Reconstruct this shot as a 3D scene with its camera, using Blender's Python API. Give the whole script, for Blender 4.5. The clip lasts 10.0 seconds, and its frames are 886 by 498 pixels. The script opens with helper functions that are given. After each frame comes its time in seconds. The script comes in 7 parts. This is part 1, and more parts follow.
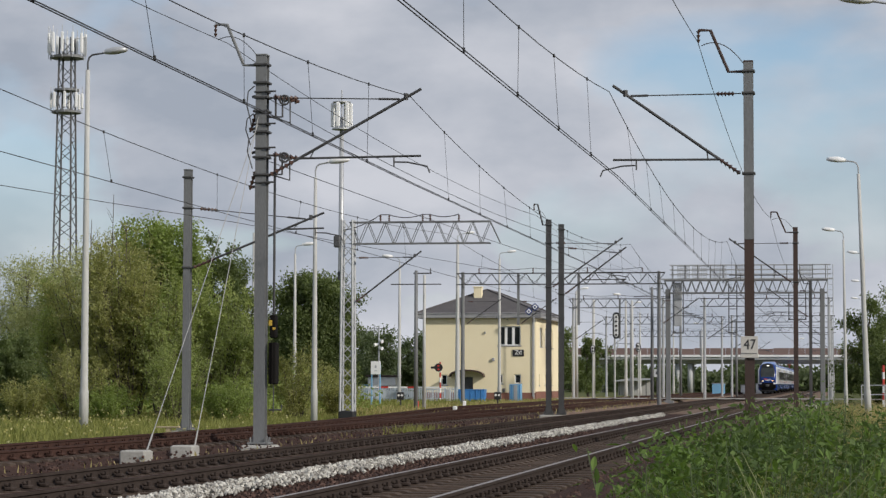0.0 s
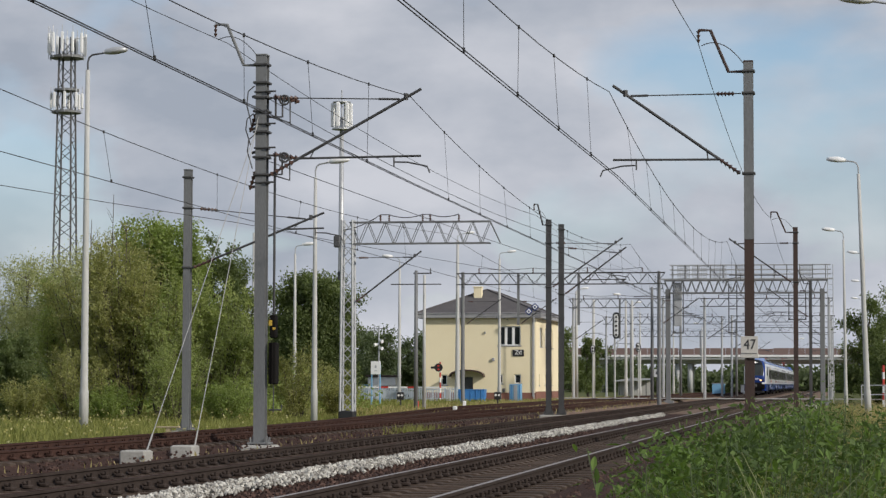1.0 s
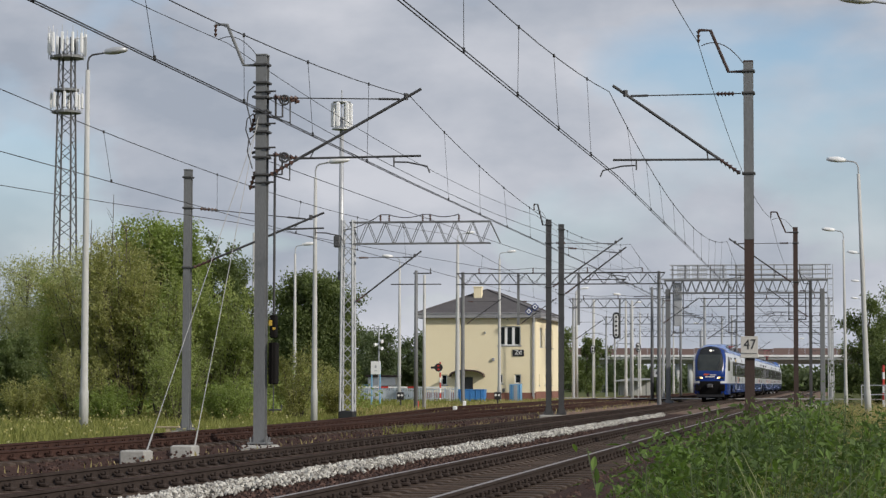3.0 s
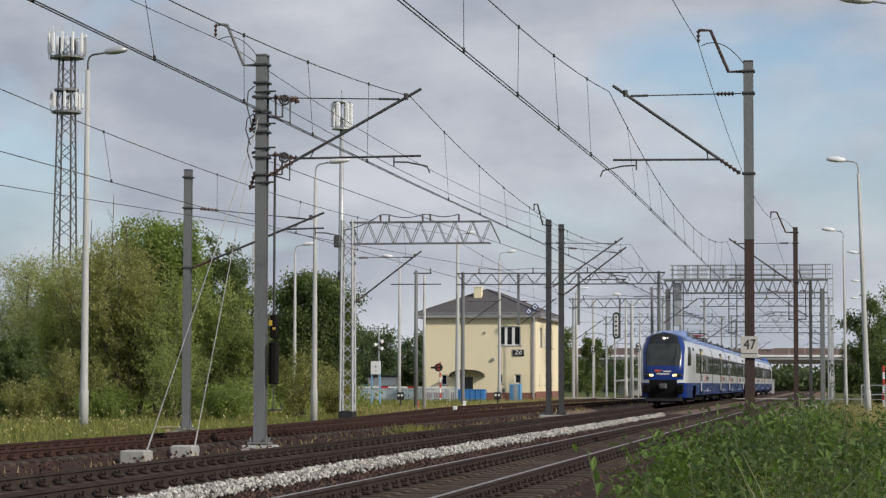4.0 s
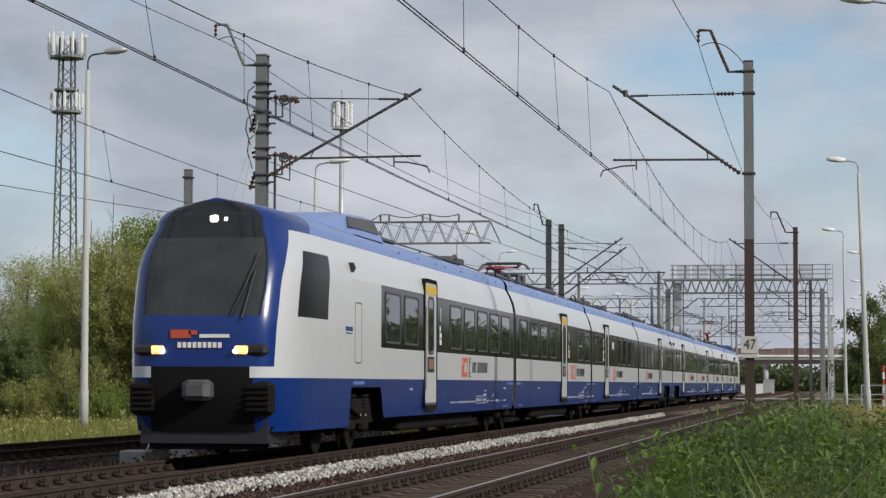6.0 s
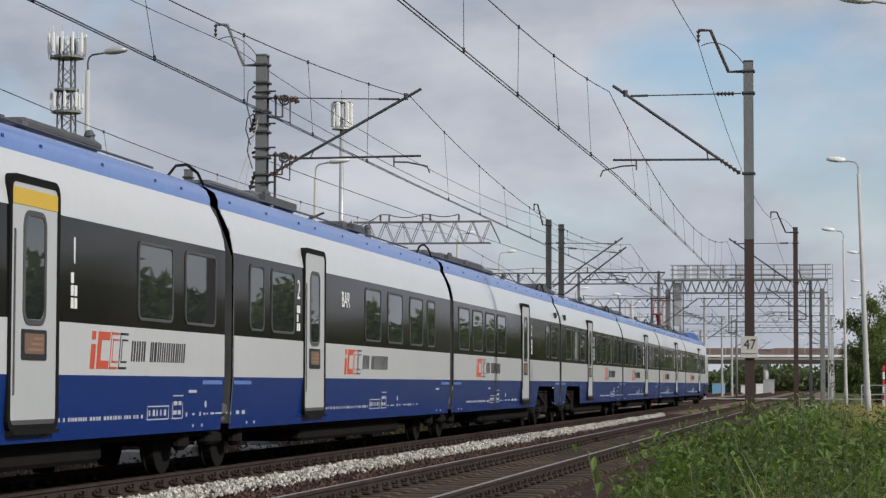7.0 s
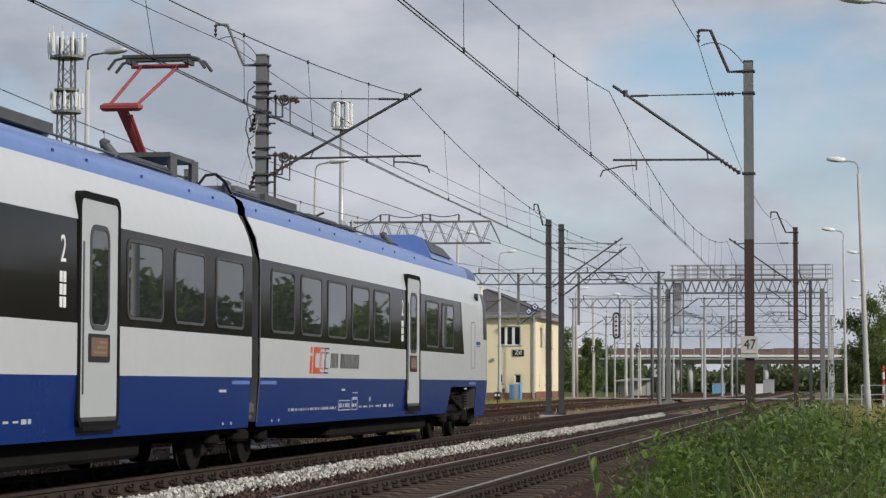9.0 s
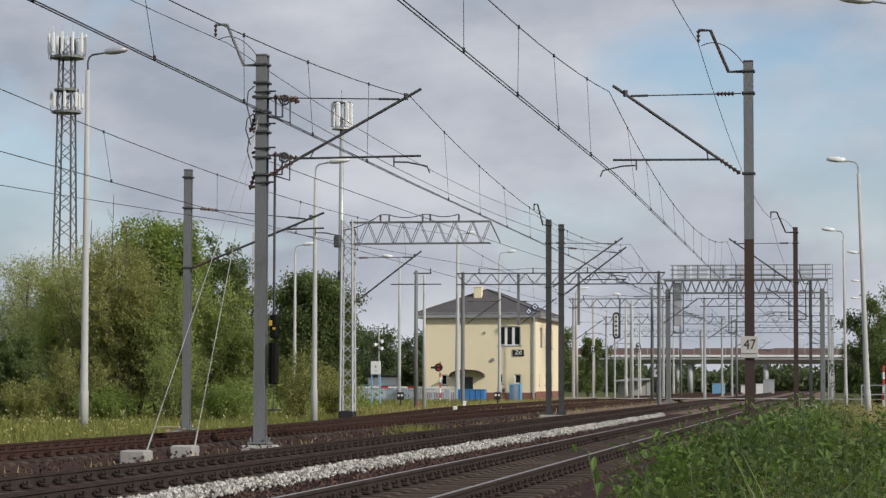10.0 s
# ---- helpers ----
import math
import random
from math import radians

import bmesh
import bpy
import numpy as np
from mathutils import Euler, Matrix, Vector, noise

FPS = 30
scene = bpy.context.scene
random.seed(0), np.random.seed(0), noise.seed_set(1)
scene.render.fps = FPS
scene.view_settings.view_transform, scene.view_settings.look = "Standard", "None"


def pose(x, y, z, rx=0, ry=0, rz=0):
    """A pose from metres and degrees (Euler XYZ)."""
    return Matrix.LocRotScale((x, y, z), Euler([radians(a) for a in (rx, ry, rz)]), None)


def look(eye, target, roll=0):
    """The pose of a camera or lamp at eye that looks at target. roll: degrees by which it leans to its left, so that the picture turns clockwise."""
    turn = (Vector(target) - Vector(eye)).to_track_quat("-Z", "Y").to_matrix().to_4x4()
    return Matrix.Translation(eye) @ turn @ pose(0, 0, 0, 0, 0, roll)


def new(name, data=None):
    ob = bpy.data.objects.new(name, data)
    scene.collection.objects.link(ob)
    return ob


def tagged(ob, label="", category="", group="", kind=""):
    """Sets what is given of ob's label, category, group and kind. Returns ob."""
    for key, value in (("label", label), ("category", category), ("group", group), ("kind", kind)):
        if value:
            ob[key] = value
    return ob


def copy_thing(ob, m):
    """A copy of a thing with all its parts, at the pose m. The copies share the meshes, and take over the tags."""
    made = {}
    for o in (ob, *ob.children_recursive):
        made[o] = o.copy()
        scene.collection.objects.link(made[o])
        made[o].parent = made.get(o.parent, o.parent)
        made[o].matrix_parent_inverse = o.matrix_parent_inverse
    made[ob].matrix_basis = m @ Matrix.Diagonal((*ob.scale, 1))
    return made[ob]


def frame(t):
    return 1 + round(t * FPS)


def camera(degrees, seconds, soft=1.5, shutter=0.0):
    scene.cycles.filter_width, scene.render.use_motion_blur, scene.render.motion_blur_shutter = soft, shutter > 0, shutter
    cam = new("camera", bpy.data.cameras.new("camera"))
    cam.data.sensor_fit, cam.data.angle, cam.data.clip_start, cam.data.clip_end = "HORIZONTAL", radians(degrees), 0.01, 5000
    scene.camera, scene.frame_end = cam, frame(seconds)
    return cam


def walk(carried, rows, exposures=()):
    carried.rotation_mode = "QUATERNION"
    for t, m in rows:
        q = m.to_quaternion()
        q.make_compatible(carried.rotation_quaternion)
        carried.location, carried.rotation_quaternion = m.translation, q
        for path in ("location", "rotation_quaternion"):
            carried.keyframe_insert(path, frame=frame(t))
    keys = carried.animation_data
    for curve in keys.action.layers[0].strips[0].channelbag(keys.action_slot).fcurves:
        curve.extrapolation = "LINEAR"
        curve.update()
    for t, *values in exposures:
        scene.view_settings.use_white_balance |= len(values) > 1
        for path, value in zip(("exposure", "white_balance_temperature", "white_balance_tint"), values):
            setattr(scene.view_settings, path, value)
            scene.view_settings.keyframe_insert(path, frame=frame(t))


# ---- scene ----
# camera on a tripod beside the line, a long lens, 1.12 m above the rails
cam = camera(21.69, 10.0, soft=1.35)
EYE = Vector((0.0, 0.0, 1.12))
AIM = EYE + 50 * Vector((-0.16874, 0.98396, 0.05819))
walk(cam, [(0.0, look(EYE, AIM, 0.148)), (10.0, look(EYE, AIM, 0.148))])
scene.view_settings.exposure = 0.0

# ---- sky and sun: bright broken cloud, hazy sun from the right ----
SUN_DIR = Vector((0.80, -0.42, 0.47)).normalized()
world = bpy.data.worlds.new("sky")
scene.world = world
world.use_nodes = True
wn, wl = world.node_tree.nodes, world.node_tree.links
wn.clear()


def wnode(kind, **inputs):
    n = wn.new(kind)
    for k, v in inputs.items():
        n.inputs[k.replace("_", " ")].default_value = v
    return n


sky = wn.new("ShaderNodeTexSky")
sky.sky_type = "NISHITA"
sky.sun_disc = False
sky.sun_elevation = math.asin(SUN_DIR.z)
sky.sun_rotation = math.atan2(SUN_DIR.x, SUN_DIR.y)
sky.dust_density = 0.4
sky.air_density = 1.0
sky.ozone_density = 3.0
skyb = wnode("ShaderNodeBackground", Strength=0.115)
wl.new(sky.outputs[0], skyb.inputs[0])
tc = wn.new("ShaderNodeTexCoord")
mp = wn.new("ShaderNodeMapping")
mp.inputs["Scale"].default_value = (2.6, 2.6, 5.2)
mp.inputs["Location"].default_value = (1.15, 0.2, 0.62)
wl.new(tc.outputs["Generated"], mp.inputs[0])
cn = wnode("ShaderNodeTexNoise", Scale=2.6, Detail=6.0, Roughness=0.47, Distortion=0.3)
wl.new(mp.outputs[0], cn.inputs["Vector"])
cr = wn.new("ShaderNodeValToRGB")
cr.color_ramp.elements[0].position, cr.color_ramp.elements[1].position = 0.33, 0.50
wl.new(cn.outputs[0], cr.inputs[0])
cn2 = wnode("ShaderNodeTexNoise", Scale=3.6, Detail=7.0, Roughness=0.52)
wl.new(mp.outputs[0], cn2.inputs["Vector"])
cc = wn.new("ShaderNodeValToRGB")
cc.color_ramp.elements[0].position, cc.color_ramp.elements[1].position = 0.34, 0.64
cc.color_ramp.elements[0].color = (0.435, 0.485, 0.575, 1)
cc.color_ramp.elements[1].color = (0.735, 0.755, 0.825, 1)
wl.new(cn2.outputs[0], cc.inputs[0])
cloudb = wnode("ShaderNodeBackground", Strength=0.82)
wl.new(cc.outputs[0], cloudb.inputs[0])
wmix = wn.new("ShaderNodeMixShader")
sep = wn.new("ShaderNodeSeparateXYZ")
wl.new(tc.outputs["Generated"], sep.inputs[0])
low = wn.new("ShaderNodeMapRange")
low.inputs[1].default_value, low.inputs[2].default_value, low.inputs[3].default_value, low.inputs[4].default_value = 0.02, 0.16, 1.0, 0.0
wl.new(sep.outputs[2], low.inputs[0])
cover = wn.new("ShaderNodeMath")
cover.operation = "MAXIMUM"
wl.new(cr.outputs[0], cover.inputs[0])
wl.new(low.outputs[0], cover.inputs[1])
wl.new(cover.outputs[0], wmix.inputs[0])
wl.new(skyb.outputs[0], wmix.inputs[1])
wl.new(cloudb.outputs[0], wmix.inputs[2])
wout = wn.new("ShaderNodeOutputWorld")
wl.new(wmix.outputs[0], wout.inputs[0])

sun_data = bpy.data.lights.new("sun", "SUN")
sun_data.energy, sun_data.angle, sun_data.color = 3.3, radians(3.0), (1.0, 0.94, 0.85)
sun = new("sun", sun_data)
sun.matrix_world = look(SUN_DIR * 100, (0, 0, 0))

# ---- materials ----


def paint(name, a, b=None, rough=0.6, metal=0.0, fine=40.0, coarse=2.0, bump=0.2, depth=0.01, spec=None, alpha=None, island=0.0, obj=0.0, stretch=(1, 1, 1), dirt=None):
    """A surface whose colour wanders from a to b at two scales, with fine relief."""
    m = bpy.data.materials.new(name)
    m.use_nodes = True
    n, l = m.node_tree.nodes, m.node_tree.links
    bs = n["Principled BSDF"]
    b = b or tuple(c * 0.75 for c in a)
    t = n.new("ShaderNodeTexCoord")
    mpn = n.new("ShaderNodeMapping")
    mpn.inputs["Scale"].default_value = stretch
    l.new(t.outputs["Object"], mpn.inputs[0])
    n1, n2 = n.new("ShaderNodeTexNoise"), n.new("ShaderNodeTexNoise")
    for nn, sc in ((n1, coarse), (n2, fine)):
        nn.inputs["Scale"].default_value, nn.inputs["Detail"].default_value = sc, 5.0
        l.new(mpn.outputs[0], nn.inputs["Vector"])
    ad = n.new("ShaderNodeMath")
    ad.operation = "MULTIPLY_ADD"
    ad.inputs[1].default_value, ad.inputs[2].default_value = 0.5, 0.0
    l.new(n1.outputs[0], ad.inputs[0])
    ad2 = n.new("ShaderNodeMath")
    ad2.operation = "MULTIPLY_ADD"
    ad2.inputs[1].default_value = 0.5
    l.new(n2.outputs[0], ad2.inputs[0])
    l.new(ad.outputs[0], ad2.inputs[2])
    fac = ad2.outputs[0]
    if island or obj:
        rnd = n.new("ShaderNodeNewGeometry" if island else "ShaderNodeObjectInfo")
        ad3 = n.new("ShaderNodeMath")
        ad3.operation = "MULTIPLY_ADD"
        ad3.inputs[1].default_value = island or obj
        l.new(rnd.outputs["Random Per Island" if island else "Random"], ad3.inputs[0])
        sb = n.new("ShaderNodeMath")
        sb.operation = "SUBTRACT"
        l.new(fac, sb.inputs[0])
        sb.inputs[1].default_value = 0.5 * (island or obj)
        l.new(sb.outputs[0], ad3.inputs[2])
        fac = ad3.outputs[0]
    r = n.new("ShaderNodeValToRGB")
    r.color_ramp.elements[0].position, r.color_ramp.elements[1].position = 0.32, 0.68
    r.color_ramp.elements[0].color, r.color_ramp.elements[1].color = (*b, 1), (*a, 1)
    if dirt:
        e = r.color_ramp.elements.new(0.25)
        e.color = (*dirt, 1)
    l.new(fac, r.inputs[0])
    l.new(r.outputs[0], bs.inputs["Base Color"])
    bs.inputs["Roughness"].default_value, bs.inputs["Metallic"].default_value = rough, metal
    if spec is not None:
        bs.inputs["Specular IOR Level"].default_value = spec
    if bump:
        bp = n.new("ShaderNodeBump")
        bp.inputs["Strength"].default_value, bp.inputs["Distance"].default_value = bump, depth
        l.new(n2.outputs[0], bp.inputs["Height"])
        l.new(bp.outputs[0], bs.inputs["Normal"])
    return m


def glow(name, colour, strength):
    m = bpy.data.materials.new(name)
    m.use_nodes = True
    bs = m.node_tree.nodes["Principled BSDF"]
    bs.inputs["Base Color"].default_value = (*colour, 1)
    bs.inputs["Emission Color"].default_value = (*colour, 1)
    bs.inputs["Emission Strength"].default_value = strength
    return m


def leafy(name, a, b, through_light=0.38):
    """Leaves: colour differs from leaf to leaf, some light passes through."""
    m = paint(name, a, b, rough=0.65, fine=3.0, coarse=0.6, bump=0.0, island=0.5, spec=0.25)
    n, l = m.node_tree.nodes, m.node_tree.links
    bs, out = n["Principled BSDF"], n["Material Output"]
    tr = n.new("ShaderNodeBsdfTranslucent")
    tr.inputs[0].default_value = (a[0] * 1.2, a[1] * 1.3, a[2] * 0.7, 1)
    mx = n.new("ShaderNodeMixShader")
    mx.inputs[0].default_value = through_light
    l.new(bs.outputs[0], mx.inputs[1])
    l.new(tr.outputs[0], mx.inputs[2])
    l.new(mx.outputs[0], out.inputs[0])
    return m


STEEL = paint("grey_painted_steel", (0.205, 0.21, 0.212), (0.13, 0.133, 0.135), rough=0.6, metal=0.1, dirt=(0.16, 0.13, 0.11), stretch=(1, 1, 0.2))
STEEL_DARK = paint("dark_galvanised_steel", (0.085, 0.084, 0.084), (0.045, 0.045, 0.045), rough=0.65, metal=0.15)
STEEL_LIGHT = paint("pale_galvanised_steel", (0.52, 0.53, 0.54), (0.36, 0.365, 0.37), rough=0.45, metal=0.35, stretch=(1, 1, 0.2))
BROWN_STEEL = paint("brown_painted_steel", (0.068, 0.038, 0.029), (0.036, 0.022, 0.018), rough=0.65, stretch=(1, 1, 0.3))
WIRE = paint("weathered_copper_wire", (0.075, 0.072, 0.068), (0.04, 0.04, 0.04), rough=0.5, metal=0.5, bump=0)
ROPE = paint("pale_stay_wire", (0.42, 0.42, 0.40), (0.32, 0.31, 0.30), rough=0.5, metal=0.3, bump=0)
PORCELAIN = paint("brown_porcelain", (0.10, 0.055, 0.04), (0.06, 0.035, 0.03), rough=0.25, bump=0)
CONCRETE = paint("weathered_concrete", (0.40, 0.39, 0.36), (0.26, 0.25, 0.23), rough=0.9, fine=25, bump=0.5, dirt=(0.16, 0.15, 0.13))
POST_CONC = paint("pale_spun_concrete", (0.50, 0.50, 0.48), (0.38, 0.375, 0.355), rough=0.85, fine=20, bump=0.2, stretch=(1, 1, 0.25))
SLEEPER = paint("old_concrete_sleeper", (0.105, 0.078, 0.062), (0.055, 0.042, 0.035), rough=0.9, fine=18, bump=0.5, obj=0.4, spec=0.08)
RAIL_TOP = paint("polished_rail_head", (0.36, 0.32, 0.295), (0.25, 0.22, 0.20), rough=0.5, metal=0.6, bump=0)
RAIL_SIDE = paint("dark_rail_web", (0.060, 0.046, 0.040), (0.028, 0.021, 0.018), rough=0.9, metal=0.0, spec=0.1)
RAIL_RUST = paint("rusty_rail", (0.075, 0.040, 0.031), (0.038, 0.022, 0.018), rough=0.9, metal=0.0, spec=0.1)
BALLAST = paint("brown_ballast", (0.074, 0.045, 0.037), (0.034, 0.021, 0.018), rough=0.95, fine=22, coarse=1.3, bump=1.0, depth=0.05, spec=0.08)
OLD_BALLAST = paint("dusty_old_ballast", (0.23, 0.165, 0.125), (0.115, 0.082, 0.065), rough=0.95, fine=14, coarse=0.3, bump=0.8, depth=0.05, spec=0.08)
BALLAST_STONE = paint("brown_ballast_stone", (0.105, 0.066, 0.055), (0.036, 0.024, 0.021), rough=0.95, fine=30, coarse=4, bump=0.3, island=0.8, spec=0.08)
WHITE_STONE = paint("fresh_limestone_ballast", (0.56, 0.54, 0.49), (0.28, 0.265, 0.24), rough=0.9, fine=30, coarse=4, bump=0.3, island=0.7)
EARTH = paint("cinder_earth", (0.36, 0.285, 0.20), (0.21, 0.165, 0.12), rough=0.95, fine=8, coarse=0.4, bump=0.8, depth=0.04, spec=0.1)
GRASS_SOIL = paint("meadow_ground", (0.12, 0.135, 0.045), (0.075, 0.08, 0.035), rough=0.95, fine=6, coarse=0.12, bump=0.8, depth=0.05, dirt=(0.15, 0.12, 0.07), spec=0.1)
GRASS = leafy("long_grass", (0.27, 0.27, 0.085), (0.12, 0.13, 0.04), 0.35)
DRY_GRASS = leafy("dry_grass", (0.42, 0.35, 0.17), (0.22, 0.19, 0.085), 0.3)
FLOWER = leafy("pale_flower_heads", (0.50, 0.46, 0.24), (0.34, 0.30, 0.08), 0.2)
LEAF_WILLOW = leafy("willow_leaves", (0.33, 0.37, 0.135), (0.20, 0.235, 0.085), 0.42)
LEAF_POPLAR = leafy("poplar_leaves", (0.27, 0.33, 0.10), (0.13, 0.165, 0.052), 0.42)
LEAF_OLIVE = leafy("olive_willow_leaves", (0.34, 0.335, 0.13), (0.20, 0.205, 0.08), 0.42)
LEAF_GREY = leafy("grey_willow_leaves", (0.40, 0.41, 0.22), (0.24, 0.25, 0.13), 0.42)
LEAF_DARK = leafy("dark_oak_leaves", (0.15, 0.185, 0.07), (0.07, 0.092, 0.036))
LEAF_FAR = leafy("distant_leaves", (0.13, 0.16, 0.085), (0.075, 0.10, 0.05))
LEAF_WEED = leafy("weed_leaves", (0.115, 0.17, 0.05), (0.035, 0.058, 0.02), 0.3)
LEAF_WEED2 = leafy("bright_weed_leaves", (0.165, 0.25, 0.06), (0.07, 0.11, 0.03), 0.35)
LEAF_SAGE = leafy("mugwort_leaves", (0.20, 0.215, 0.10), (0.095, 0.11, 0.05), 0.3)
BARK = paint("grey_bark", (0.13, 0.105, 0.08), (0.07, 0.056, 0.045), rough=0.95, fine=20, bump=0.6, stretch=(1, 1, 0.2))
STEM = paint("green_stem", (0.075, 0.11, 0.035), (0.05, 0.065, 0.025), rough=0.8, bump=0)
RENDER_CREAM = paint("cream_render", (0.83, 0.735, 0.51), (0.77, 0.67, 0.455), rough=0.92, fine=14, coarse=0.5, bump=0.15)
ROOF_TILE = paint("dark_roof_shingle", (0.105, 0.095, 0.095), (0.065, 0.06, 0.062), rough=0.85, fine=10, coarse=1.0, bump=0.6)
GREY_TRIM = paint("grey_eaves", (0.33, 0.33, 0.34), (0.25, 0.25, 0.26), rough=0.7)
BRICK_RED = paint("red_brick_plinth", (0.27, 0.12, 0.085), (0.17, 0.08, 0.06), rough=0.9, fine=12)
WHITE = paint("white_paint", (0.80, 0.80, 0.79), (0.70, 0.70, 0.69), rough=0.5, bump=0.05)
BLACK = paint("black_paint", (0.022, 0.022, 0.024), (0.014, 0.014, 0.015), rough=0.5, bump=0.05)
RED = paint("red_paint", (0.55, 0.05, 0.035), (0.42, 0.04, 0.03), rough=0.5, bump=0.05)
YELLOW = paint("yellow_paint", (0.62, 0.42, 0.05), (0.54, 0.35, 0.05), rough=0.5, bump=0.05)
BLUE_PLASTIC = paint("blue_sheet", (0.055, 0.22, 0.52), (0.04, 0.17, 0.42), rough=0.5, bump=0.05)
PALE_BLUE = paint("pale_blue_sheet", (0.20, 0.42, 0.62), (0.15, 0.34, 0.52), rough=0.55, bump=0.05)
FENCE_BLUE = paint("grey_blue_fence", (0.46, 0.52, 0.58), (0.36, 0.42, 0.48), rough=0.6)
SCREEN_GLASS = paint("windscreen_glass", (0.045, 0.052, 0.052), (0.030, 0.035, 0.035), rough=0.08, bump=0, spec=0.3)
DARK_GLASS = paint("dark_window_glass", (0.018, 0.021, 0.024), (0.012, 0.014, 0.016), rough=0.05, bump=0, spec=0.4)
CAR_BLUE = paint("blue_car_paint", (0.05, 0.12, 0.26), (0.04, 0.10, 0.22), rough=0.25, bump=0, spec=0.6)
CAR_SILVER = paint("silver_car_paint", (0.52, 0.53, 0.54), (0.46, 0.47, 0.48), rough=0.3, metal=0.4, bump=0)
CAR_TEAL = paint("teal_car_paint", (0.10, 0.22, 0.25), (0.08, 0.18, 0.2), rough=0.3, bump=0)
RUBBER = paint("black_rubber", (0.009, 0.009, 0.0095), (0.006, 0.006, 0.006), rough=0.85, spec=0.15)
# train finishes
T_WHITE = paint("train_white_enamel", (0.535, 0.55, 0.565), (0.50, 0.515, 0.53), rough=0.22, fine=6, coarse=0.5, bump=0.02, spec=0.5)
T_BLUE = paint("train_blue_enamel", (0.005, 0.030, 0.175), (0.004, 0.026, 0.155), rough=0.25, fine=6, coarse=0.5, bump=0.02, spec=0.5)
T_ROOF = paint("train_pale_blue_roof", (0.13, 0.22, 0.50), (0.11, 0.19, 0.45), rough=0.24, fine=8, coarse=0.6, bump=0.03)
T_BAND = paint("train_smoked_band", (0.016, 0.014, 0.014), (0.011, 0.010, 0.010), rough=0.10, fine=4, coarse=0.5, bump=0.0, spec=0.12)
T_GLASS = paint("train_tinted_glass", (0.022, 0.026, 0.030), (0.015, 0.018, 0.021), rough=0.015, bump=0, spec=1.0)
CAB_GLASS = paint("cab_side_glass", (0.012, 0.013, 0.014), (0.008, 0.009, 0.010), rough=0.2, bump=0, spec=0.06)
T_DOOR = paint("train_grey_door", (0.46, 0.48, 0.49), (0.42, 0.44, 0.45), rough=0.35, bump=0.02)
T_DARKGREY = paint("train_dark_grey", (0.085, 0.085, 0.09), (0.05, 0.05, 0.052), rough=0.6)
# brake dust, darkened with the shadow under the train put into the colour
T_UNDER = paint("brake_dust_and_shade_black", (0.017, 0.015, 0.014), (0.008, 0.0075, 0.007), rough=0.9, spec=0.1)
T_GREY = paint("train_equipment_grey", (0.105, 0.108, 0.112), (0.06, 0.062, 0.064), rough=0.6)
T_RED = paint("pantograph_red", (0.26, 0.045, 0.05), (0.32, 0.05, 0.05), rough=0.5)
LAMP_ON = glow("headlight", (1.0, 0.66, 0.26), 0.9)
LAMP_WHITE = glow("white_headlight", (1.0, 0.93, 0.82), 2.2)
DISPLAY = glow("destination_display", (0.16, 0.10, 0.07), 0.05)
DISPLAY_TEXT = glow("display_text", (0.25, 0.15, 0.09), 0.04)
ORANGE = paint("orange_logo", (0.52, 0.085, 0.04), (0.46, 0.075, 0.035), rough=0.4, bump=0)
HAZE_WALL = paint("brown_noise_barrier", (0.22, 0.15, 0.135), (0.165, 0.115, 0.105), rough=0.9, coarse=0.2)
HAZE_CONC = paint("bridge_concrete", (0.44, 0.45, 0.45), (0.36, 0.37, 0.37), rough=0.9, coarse=0.2)

# ---- mesh tools ----


